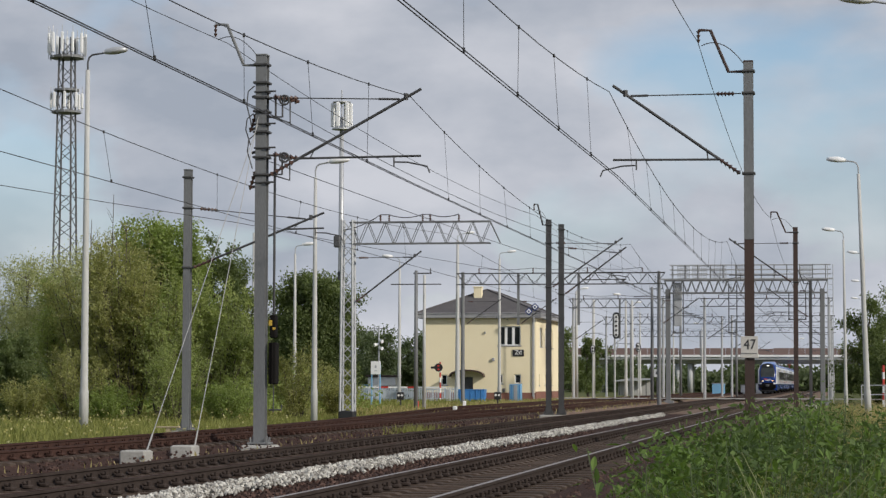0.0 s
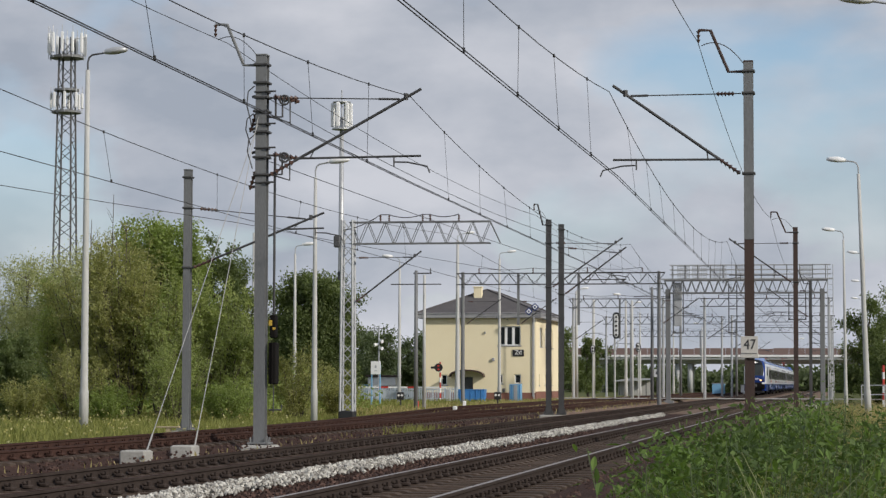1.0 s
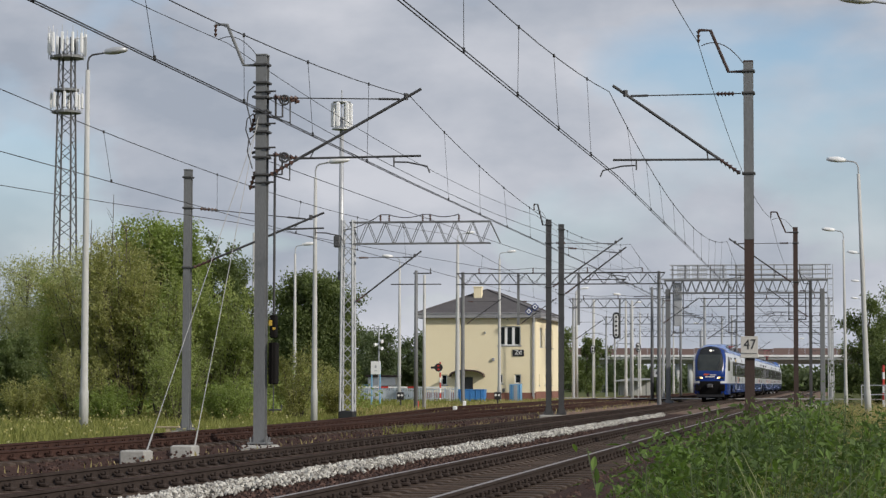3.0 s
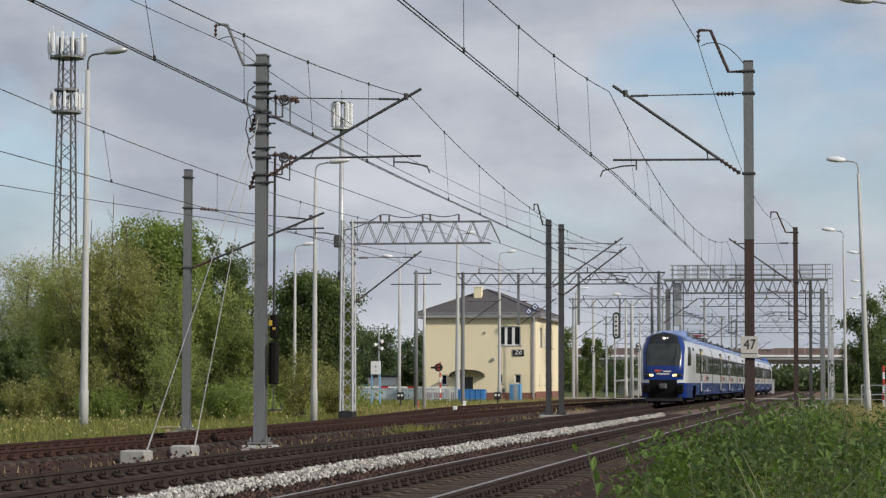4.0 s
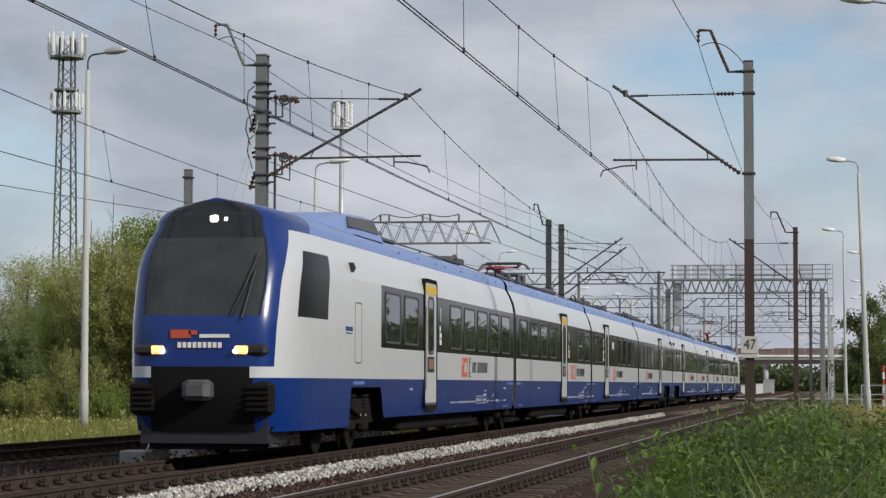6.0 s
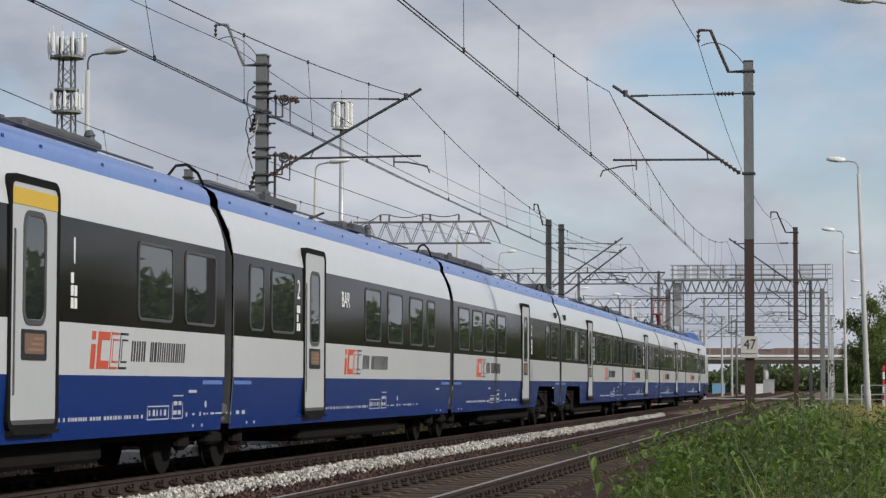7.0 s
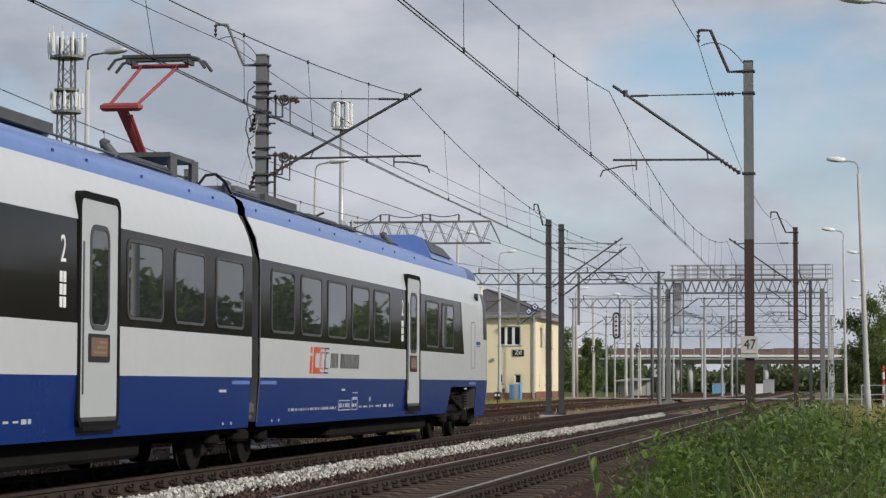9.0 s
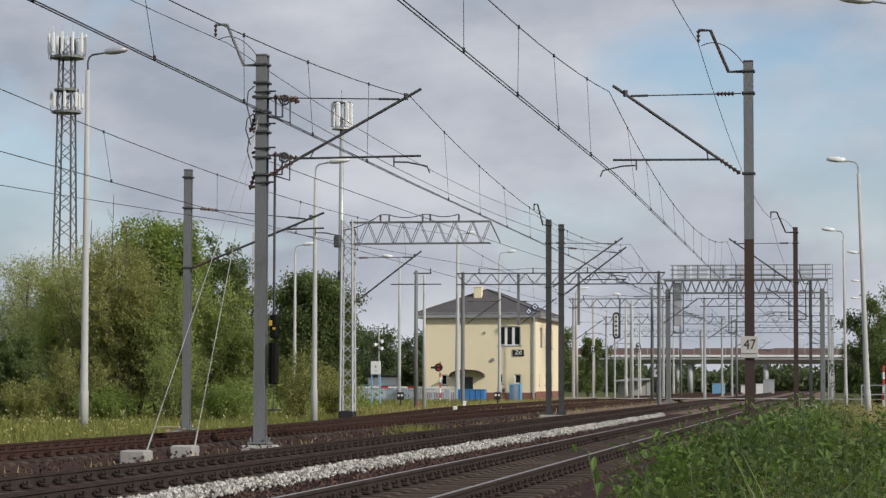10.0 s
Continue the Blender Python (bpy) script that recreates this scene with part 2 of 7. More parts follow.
class Geo:
    """Vertices and faces of one mesh."""

    def __init__(self):
        self.v, self.f = [], []

    def add(self, vs, fs):
        o = len(self.v)
        self.v.extend(tuple(p) for p in vs)
        self.f.extend(tuple(i + o for i in f) for f in fs)
        return self

    def box(self, c, s, turn=None, b=0.0):
        """A box about c of size s, its edges broken by b."""
        hx, hy, hz = s[0] / 2, s[1] / 2, s[2] / 2
        if b > 0:
            b = min(b, hx * 0.9, hy * 0.9, hz * 0.9)
            vs = []
            for z, k in ((-hz, b), (-hz + b, 0), (hz - b, 0), (hz, b)):
                X, Y = hx - k, hy - k
                vs += [(X, Y - b, z), (X - b, Y, z), (-X + b, Y, z), (-X, Y - b, z), (-X, -Y + b, z), (-X + b, -Y, z), (X - b, -Y, z), (X, -Y + b, z)]
            fs = [tuple(range(7, -1, -1)), tuple(range(24, 32))]
            for k in range(3):
                fs += [(8 * k + i, 8 * k + (i + 1) % 8, 8 * k + 8 + (i + 1) % 8, 8 * k + 8 + i) for i in range(8)]
        else:
            vs = [(x, y, z) for z in (-hz, hz) for x, y in ((-hx, -hy), (hx, -hy), (hx, hy), (-hx, hy))]
            fs = [(3, 2, 1, 0), (4, 5, 6, 7), (0, 1, 5, 4), (1, 2, 6, 5), (2, 3, 7, 6), (3, 0, 4, 7)]
        m = Matrix.Translation(c) @ (turn.to_4x4() if turn is not None else Matrix())
        return self.add([m @ Vector(p) for p in vs], fs)

    def bar(self, p, q, r, r2=None, n=8, caps=True):
        """A round bar from p to q."""
        p, q = Vector(p), Vector(q)
        r2 = r if r2 is None else r2
        d = (q - p).normalized()
        u = d.orthogonal().normalized()
        w = d.cross(u)
        vs = [c + rr * (math.cos(2 * math.pi * i / n) * u + math.sin(2 * math.pi * i / n) * w) for c, rr in ((p, r), (q, r2)) for i in range(n)]
        fs = [(i, (i + 1) % n, n + (i + 1) % n, n + i) for i in range(n)]
        if caps:
            fs += [tuple(range(n - 1, -1, -1)), tuple(range(n, 2 * n))]
        return self.add(vs, fs)

    def path(self, pts, r, n=6):
        """A bent round rod through the points."""
        pts = [Vector(p) for p in pts]
        vs, fs = [], []
        ref = None
        for i, p in enumerate(pts):
            d = (pts[min(i + 1, len(pts) - 1)] - pts[max(i - 1, 0)]).normalized()
            if ref is None:
                ref = d.orthogonal().normalized()
            u = (ref - ref.dot(d) * d).normalized()
            ref = u
            w = d.cross(u)
            vs += [p + r * (math.cos(2 * math.pi * k / n) * u + math.sin(2 * math.pi * k / n) * w) for k in range(n)]
        for i in range(len(pts) - 1):
            fs += [(n * i + k, n * i + (k + 1) % n, n * i + n + (k + 1) % n, n * i + n + k) for k in range(n)]
        fs += [tuple(range(n - 1, -1, -1)), tuple(range(n * (len(pts) - 1), n * len(pts)))]
        return self.add(vs, fs)

    def beam(self, p, q, w, h):
        """A square bar from p to q."""
        p, q = Vector(p), Vector(q)
        d = q - p
        return self.box((p + q) / 2, (w, h, d.length), d.to_track_quat("Z", "Y").to_matrix())

    def prism(self, outline, axis, a, b):
        """An outline extruded along axis 0, 1 or 2 from a to b."""
        n = len(outline)

        def put(o, t):
            c = list(o)
            c.insert(axis, t)
            return tuple(c)
        vs = [put(o, a) for o in outline] + [put(o, b) for o in outline]
        fs = [(i, (i + 1) % n, n + (i + 1) % n, n + i) for i in range(n)] + [tuple(range(n - 1, -1, -1)), tuple(range(n, 2 * n))]
        return self.add(vs, fs)

    def hbeam(self, x, y, z0, z1, w, d, t):
        """An upright H section: flanges w wide, d apart."""
        a, b, c = w / 2, d / 2, t / 2
        o = [(-a, -b), (a, -b), (a, -b + t), (c, -b + t), (c, b - t), (a, b - t), (a, b), (-a, b), (-a, b - t), (-c, b - t), (-c, -b + t), (-a, -b + t)]
        return self.prism([(x + p, y + q) for p, q in o], 2, z0, z1)

    def lathe(self, p, q, radii, n=8):
        """A turned rod from p to q through (share, radius) steps."""
        p, q = Vector(p), Vector(q)
        d = (q - p).normalized()
        u = d.orthogonal().normalized()
        w = d.cross(u)
        vs, fs = [], []
        for f, r in radii:
            c = p.lerp(q, f)
            vs += [c + r * (math.cos(2 * math.pi * i / n) * u + math.sin(2 * math.pi * i / n) * w) for i in range(n)]
        for k in range(len(radii) - 1):
            fs += [(n * k + i, n * k + (i + 1) % n, n * k + n + (i + 1) % n, n * k + n + i) for i in range(n)]
        fs += [tuple(range(n - 1, -1, -1)), tuple(range(n * (len(radii) - 1), n * len(radii)))]
        return self.add(vs, fs)

    def truss(self, p, q, depth, width, bays, r):
        """A lattice box beam from p to q, its top chord through p and q."""
        p, q = Vector(p), Vector(q)
        d = (q - p).normalized()
        side = Vector((0, 0, 1)).cross(d) * width / 2
        dn = Vector((0, 0, -depth))
        for s in (side, -side):
            self.beam(p + s, q + s, 2 * r, 2 * r).beam(p + s + dn, q + s + dn, 2 * r, 2 * r)
            for i in range(bays):
                a, b = p.lerp(q, i / bays) + s, p.lerp(q, (i + 1) / bays) + s
                mid = (a + b) / 2
                self.beam(a, mid + dn, r, r).beam(mid + dn, b, r, r)
        for i in range(bays + 1):
            a = p.lerp(q, i / bays)
            self.beam(a + side, a - side, r, r)
        return self

    def lattice(self, x, y, z0, z1, w0, w1, bays, r):
        """A square lattice mast."""
        c = [[Vector((x + sx * w / 2, y + sy * w / 2, z)) for sx, sy in ((-1, -1), (1, -1), (1, 1), (-1, 1))] for z, w in ((z0, w0), (z1, w1))]
        for k in range(4):
            self.beam(c[0][k], c[1][k], 2.2 * r, 2.2 * r)
            for i in range(bays):
                a, b = i / bays, (i + 1) / bays
                k2 = (k + 1) % 4
                if i % 2:
                    k, k2 = k2, k
                self.beam(c[0][k].lerp(c[1][k], a), c[0][k2].lerp(c[1][k2], b), r, r)
                if i % 2:
                    k, k2 = k2, k
        return self

    def mesh(self, name):
        me = bpy.data.meshes.new(name)
        me.from_pydata(self.v, [], self.f)
        me.update()
        return me


def part(name, geo, material, parent=None, label="", smooth=False, at=None):
    """One mesh object, under a thing or a part where one is given."""
    me = geo.mesh(name) if isinstance(geo, Geo) else geo
    if not me.materials:
        me.materials.append(material)
    if smooth:
        me.shade_smooth()
    ob = new(name, me)
    if at is not None:
        ob.matrix_basis = at
    if parent is not None:
        ob.parent = parent
    return tagged(ob, label)


def thing(name, m, label, category, group="", kind=""):
    """An empty at the base of a thing."""
    ob = new(name)
    ob.empty_display_size = 0.2
    ob.matrix_basis = m
    return tagged(ob, label, category, group, kind)


def lettering(text, size, m, material, parent, name="lettering", squeeze=1.0):
    cu = bpy.data.curves.new(name, "FONT")
    cu.body, cu.size, cu.extrude, cu.align_x, cu.align_y = text, size, 0.003, "CENTER", "CENTER"
    cu.materials.append(material)
    ob = new(name, cu)
    ob.matrix_basis = m @ Matrix.Diagonal((squeeze, 1, 1, 1))
    ob.parent = parent
    return ob


def sag(a, b, drop, n=16):
    """Points of a wire from a to b, hanging drop metres below the straight line at mid-span."""
    a, b = Vector(a), Vector(b)
    return [a.lerp(b, i / n) - Vector((0, 0, 4 * drop * (i / n) * (1 - i / n))) for i in range(n + 1)]


# ---- ground ----
g = Geo()
xs = [-3000, -400, -120, -60, -30, -17, -12, 3, 8, 40, 400, 3000]
ys = [-600, -60, 0, 20, 60, 120, 200, 320, 460, 700, 3000]
g.add([(x, y, -0.46) for y in ys for x in xs], [(j * len(xs) + i, j * len(xs) + i + 1, (j + 1) * len(xs) + i + 1, (j + 1) * len(xs) + i) for j in range(len(ys) - 1) for i in range(len(xs) - 1)])
tagged(part("ground", g, GRASS_SOIL), "rough grassy ground beside the railway", "ground", kind="structure")

NEAR, FAR, THIRD = -4.71, -9.0, -14.3
Y0, Y1 = 4.0, 640.0
BED = [(-1.9, -0.47), (-2.9, -0.20), (-6.4, -0.205), (-6.85, -0.215), (-7.35, -0.205), (-10.5, -0.205), (-11.1, -0.33), (-12.6, -0.36), (-13.0, -0.20), (-15.7, -0.20), (-16.8, -0.47)]
tagged(part("ballast_bed", Geo().prism(BED, 1, Y0, 104.0), BALLAST), "dark brown stone ballast under the railway tracks", "ballast", kind="structure")
tagged(part("station_ballast_bed", Geo().prism(BED, 1, 104.0, Y1), OLD_BALLAST), "pale dusty old ballast through the station", "ballast", kind="structure")


g = Geo().prism([(-26.0, -0.47), (-25.5, -0.41), (-16.2, -0.40), (-15.9, -0.47)], 1, 98.0, 340.0)
tagged(part("yard_ground", g, EARTH), "bare brown cinder ground between the sidings", "ground", kind="structure")


def fourth(y):
    """Centre of the siding that leaves the third track."""
    k = min(max((y - 52) / 75, 0), 1)
    return THIRD - 4.2 * (3 * k * k - 2 * k ** 3) if k < 1 else THIRD - 4.2


def scatter(name, spots, lo, hi, material, label, category, seed):
    """Loose broken stones, all in one mesh."""
    rnd = random.Random(seed)
    g = Geo()
    for x, y, z in spots:
        s = rnd.uniform(lo, hi)
        q = Euler((rnd.uniform(0, 6), rnd.uniform(0, 6), rnd.uniform(0, 6))).to_matrix()
        vs = [Vector(v) * s * rnd.uniform(0.7, 1.25) for v in ((1, 0, 0), (0, 1, 0), (-1, 0, 0), (0, -1, 0), (0.1, 0.1, 0.8), (-0.1, 0, -0.8))]
        g.add([q @ v + Vector((x, y, z)) for v in vs], [(0, 1, 4), (1, 2, 4), (2, 3, 4), (3, 0, 4), (1, 0, 5), (2, 1, 5), (3, 2, 5), (0, 3, 5)])
    return tagged(part(name, g, material), label, category, kind="stuff")


rnd = random.Random(3)
spots = []
for i in range(13000):
    y = 16 + 80 * rnd.random() ** 1.4
    w = 0.27 * (1 - 0.5 * max(0, (y - 60) / 40))
    d = rnd.gauss(0, 0.45) * w
    spots.append((-7.22 + d + 0.05 * math.sin(y * 0.9) + 0.04 * math.sin(y * 2.7), y, -0.16 + 0.11 * math.exp(-(d / (0.8 * w)) ** 2) * rnd.random()))
scatter("white_ballast_ridge", spots, 0.018, 0.042, WHITE_STONE, "ridge of fresh white limestone ballast between the tracks", "ballast", 5)
spots = [(rnd.uniform(-6.3, -3.0) if rnd.random() < 0.4 else rnd.uniform(-7.6, -5.9), 14 + 50 * rnd.random() ** 1.3, -0.205) for i in range(9000)]
spots += [(rnd.uniform(-16.6, -10.3), 28 + 60 * rnd.random() ** 1.3, -0.30 if rnd.random() < 0.5 else -0.19) for i in range(4000)]
scatter("loose_ballast", spots, 0.018, 0.045, BALLAST_STONE, "loose dark brown ballast stones beside the rails", "ballast", 6)

# ---- tracks ----
RAIL_OUT = [(-0.075, -0.172), (0.075, -0.172), (0.075, -0.158), (0.012, -0.135), (0.012, -0.045), (0.036, -0.032), (0.036, -0.006), (0.028, 0), (-0.028, 0), (-0.036, -0.006), (-0.036, -0.032), (-0.012, -0.045), (-0.012, -0.135), (-0.075, -0.158)]


def rail_geo(line, ys):
    g = Geo()
    n = len(RAIL_OUT)
    for y in ys:
        g.v += [(line(y) + a, y, b) for a, b in RAIL_OUT]
    for k in range(len(ys) - 1):
        g.f += [(n * k + i, n * k + n + i, n * k + n + (i + 1) % n, n * k + (i + 1) % n) for i in range(n)]
    return g


def head_geo(line, ys, w=0.031):
    """The worn running strip on a rail's head."""
    g = Geo()
    for y in ys:
        g.v += [(line(y) - w, y, 0.003), (line(y) + w, y, 0.003)]
    g.f = [(2 * k, 2 * k + 1, 2 * k + 3, 2 * k + 2) for k in range(len(ys) - 1)]
    return g


sl = Geo().prism([(-1.3, -0.30), (1.3, -0.30), (1.3, -0.17), (1.24, -0.155), (0.42, -0.155), (0.36, -0.175), (-0.36, -0.175), (-0.42, -0.155), (-1.24, -0.155), (-1.3, -0.17)], 1, -0.13, 0.13)
SLEEPER_MESH = sl.mesh("sleeper")
SLEEPER_MESH.materials.append(SLEEPER)
clip = Geo()
for s in (-1, 1):
    clip.box((s * 0.115, 0, -0.130), (0.10, 0.15, 0.05), b=0.015).bar((s * 0.12, 0, -0.12), (s * 0.12, 0, -0.055), 0.028, n=6)
    clip.box((s * 0.075, 0, -0.085), (0.05, 0.09, 0.04), b=0.012)


def track(name, centre, y0, y1, side, singles, label, sleepers=True):
    th = thing(name, Matrix(), label, "railway track", "railway tracks", "structure")
    ys = [y0 + (y1 - y0) * i / 60 for i in range(61)]
    for s in (-0.7525, 0.7525):
        r = part("rail", rail_geo(lambda y: centre(y) + s, ys), side, th)
        part("rail_head", head_geo(lambda y: centre(y) + s, ys), RAIL_TOP if side is RAIL_SIDE and centre(0) > -6 else RAIL_RUST, r, "worn running surface")
    rest, clips = Geo(), Geo()
    y, k = y0 + 0.3, 0
    while y < min(y1, 330):
        if sleepers:
            if k < singles:
                part("sleeper", SLEEPER_MESH, SLEEPER, th, at=pose(centre(y), y, 0))
            else:
                rest.add([(v.co.x + centre(y), v.co.y + y, v.co.z) for v in SLEEPER_MESH.vertices], [tuple(p.vertices) for p in SLEEPER_MESH.polygons])
        if y < 130:
            for s in (-0.7525, 0.7525):
                clips.add([(p[0] + centre(y) + s, p[1] + y, p[2]) for p in clip.v], clip.f)
        y += 0.6
        k += 1
    if rest.v:
        tagged(part("sleepers", rest, SLEEPER, th), kind="stuff")
    if clips.v:
        tagged(part("rail_fastenings", clips, side, th), kind="stuff")
    return th


track("railway_track", lambda y: NEAR, 12.0, Y1, RAIL_SIDE, 170, "straight railway track with polished rails on concrete sleepers")
track("railway_track", lambda y: FAR, 12.0, Y1, RAIL_SIDE, 150, "straight railway track on which the train runs, white stones beside it")
track("railway_track", lambda y: THIRD, 20.0, 420.0, RAIL_RUST, 120, "rusty brown side track behind the masts")
track("railway_track", fourth, 53.0, 330.0, RAIL_RUST, 60, "rusty siding that branches off the side track")

# timber level crossing over the rails, far off
g = Geo()
for k in range(7):
    g.box((-9.5, 186 + 0.9 * k, -0.03), (26.0, 0.85, 0.06), b=0.02)
tagged(part("level_crossing_deck", g, CONCRETE), "pale concrete level crossing deck across the tracks", "level crossing", kind="structure")

# ---- catenary ----


def insulator(g, p, q, n=5, r=0.06):
    steps = [(0.0, r * 0.4)]
    for i in range(n):
        steps += [((i + 0.2) / n, r * 0.4), ((i + 0.25) / n, r), ((i + 0.8) / n, r * 0.45)]
    g.lathe(p, q, steps + [(1.0, r * 0.4)])


def cantilever(th, x, y, d, reach, z_root, z_tie, z_tip, z_reg, mat=STEEL_DARK, steady=True):
    """A hinged arm on a mast at x, y (in the thing's space), reaching towards d."""
    tip = Vector((x + d * reach, y, z_tip))
    root = Vector((x + d * 0.18, y, z_root))
    g = Geo().bar(root.lerp(tip, 0.16), tip, 0.032)
    g.bar(root.lerp(tip, 0.9) + Vector((0, 0, -0.05)), root.lerp(tip, 0.9) + Vector((0, 0, 0.09)), 0.05)
    arm = part("bracket_arm", g, mat, th)
    ins = Geo()
    insulator(ins, root, root.lerp(tip, 0.16))
    part("insulator", ins, PORCELAIN, arm, "brown ribbed insulator")
    ins = Geo()
    tie_end = root.lerp(tip, 0.86) + Vector((0, 0, 0.04))
    tie_root = Vector((x + d * 0.16, y, z_tie))
    insulator(ins, tie_root.lerp(tie_end, 0.06), tie_root.lerp(tie_end, 0.22))
    part("insulator", ins, PORCELAIN, arm, "brown ribbed insulator")
    part("tie_rod", Geo().bar(tie_root, tie_end, 0.013).bar(tie_end.lerp(tie_root, 0.0), tie_end.lerp(tie_root, 0.16), 0.026), mat, th)
    if steady:
        k = (z_reg - z_root) / (z_tip - z_root)
        a = root.lerp(tip, k)
        e = Vector((x + d * (reach + 0.0), y, z_reg + 0.02))
        part("registration_tube", Geo().bar(a, e, 0.024).bar(a + Vector((d * 0.25, 0, 0)), root.lerp(tip, k + 0.1), 0.014), mat, th)
        c = a.lerp(e, 0.78)
        part("steady_arm", Geo().path([c, c + Vector((0, 0, -0.22)), c + Vector((0, 0, -0.12)), c + Vector((d * 0.3, 0, -0.13)), c + Vector((d * 0.72, 0, -0.22)), c + Vector((d * 0.78, 0, -0.36))], 0.018), mat, th)
    return tip


def mast(x, y, top, d, reach=2.9, mat=STEEL, label="", base=-0.46, w=0.22, horn=1, detail=True, z=(5.61, 7.33, 7.55, 5.92), arm=True, name="catenary_mast"):
    th = thing(name, pose(x, y, 0), label, "catenary mast", "catenary masts")
    part("column", Geo().hbeam(0, 0, base + 0.1, top, w, w * 1.05, 0.022).box((0, 0, top - 0.01), (w + 0.01, w * 1.05 + 0.03, 0.03)), mat, th)
    part("footing", Geo().box((0, 0, base + 0.08), (0.75, 0.75, 0.36), b=0.05), CONCRETE, th, "concrete footing")
    if detail:
        g = Geo()
        for sx in (-1, 1):
            for sy in (-1, 1):
                g.bar((sx * 0.17, sy * 0.17, base + 0.2), (sx * 0.17, sy * 0.17, base + 0.42), 0.02, n=6)
        part("base_plate", g.box((0, 0, base + 0.3), (0.46, 0.46, 0.035)).prism([(-0.2, base + 0.31), (0.2, base + 0.31), (0.12, base + 0.62), (-0.12, base + 0.62)], 1, -0.012, 0.012), mat, th)
        for zz in (z[0], z[1], top - 0.22):
            part("collar", Geo().box((0, 0, zz), (w + 0.08, w + 0.09, 0.05), b=0.01), STEEL_DARK, th, "steel clamp")
    if arm:
        cantilever(th, 0, 0, d, reach, *z)
    if horn:
        h = d * horn
        part("horn", Geo().path([(h * 0.1, 0, top - 0.22), (h * 0.42, 0, top - 0.22), (h * 0.80, 0, top + 0.68), (h * 1.06, 0, top + 0.69)], 0.035), mat, th)
        part("earth_lead", Geo().path(sag((h * 0.1, 0, top - 0.05), (h * 1.0, 0, top + 0.35), -0.22, 10), 0.010, 5), WIRE, th)
        g = Geo()
        insulator(g, (h * 1.06, 0, top + 0.69), (h * 1.06, 0, top + 0.42), 3, 0.045)
        part("insulator", g, PORCELAIN, th, "small brown insulator")
    return th


SPAN = [-4.0, 49.5, 102.5, 155.0, 208.0, 261.0, 314.0, 367.0]
for i, y in enumerate(SPAN[1:4]):
    lab = "tall brown and grey H-section catenary mast with a bracket arm" if i < 1 else "H-section catenary mast with a bracket arm beside the tracks"
    m = mast(-1.88, y, 8.02, -1, mat=BROWN_STEEL if i < 2 else STEEL_DARK, label=lab, detail=i < 3, w=0.20)
    if i == 0:
        part("upper_paint", Geo().hbeam(0, 0, 4.2, 8.0, 0.204, 0.226, 0.024), STEEL, m, "greyer upper length")
        pl = part("number_plate", Geo().box((0, -0.17, 1.96), (0.36, 0.012, 0.36), b=0.005).box((0, -0.13, 1.73), (0.38, 0.06, 0.10), b=0.01), paint("grimy_white_plate", (0.62, 0.60, 0.56), (0.45, 0.42, 0.38), rough=0.7), m, "grimy white plate with black figures")
        lettering("47", 0.30, pose(0.01, -0.180, 1.96, 90), BLACK, pl, squeeze=0.85)

LM = mast(-12.3, 48.5, 8.24, 1, reach=3.5, horn=-1, w=0.24, z=(5.62, 7.30, 7.43, 5.97), label="heavy grey H-section anchor mast with pulleys, insulators and stay wires")
m = mast(-12.35, 99.0, 8.2, 1, reach=3.2, horn=-0.6, mat=STEEL_DARK, label="grey twin catenary mast on a shared footing", detail=True, z=(5.3, 7.2, 7.4, 5.9))
m = mast(-11.80, 99.0, 8.0, 1, reach=2.8, horn=0, mat=STEEL_DARK, label="grey twin catenary mast on a shared footing", detail=True, z=(5.0, 7.0, 7.0, 5.6))
mast(-17.97, 62.5, 7.1, 1, reach=3.9, horn=0, w=0.20, base=-0.46, z=(4.35, 6.02, 5.85, 5.4), label="slim grey catenary mast beside the side track", arm=True)

# wires
def line_wires(name, pts, mess, label, drops=11, sagm=1.0, twin=True):
    """Contact wires through pts, a sagging carrier through mess, droppers between."""
    th = thing(name, Matrix(), label, "overhead line", "overhead lines")
    for dx in ((-0.03, 0.03) if twin else (0,)):
        part("contact_wire", Geo().path([Vector(p) + Vector((dx, 0, 0)) for p in pts], 0.0095, 5), WIRE, th)
    carrier = []
    for a, b in zip(mess[:-1], mess[1:]):
        carrier += sag(a, b, sagm, 18)[:-1]
    carrier.append(Vector(mess[-1]))
    part("carrier_wire", Geo().path(carrier, 0.0095, 5), WIRE, th)
    for (a, b), (c, d) in zip(zip(mess[:-1], mess[1:]), zip(pts[:-1], pts[1:])):
        if a[1] > 170:
            continue
        s = sag(a, b, sagm, 60)
        for k in range(1, drops):
            f = k / drops
            p, q = s[round(f * 60)], Vector(c).lerp(Vector(d), f)
            part("dropper", Geo().bar(p, q, 0.0055, n=4).box(q + Vector((0, 0, 0.02)), (0.03, 0.05, 0.07)).box(p, (0.03, 0.05, 0.06)), WIRE, th)
    return th


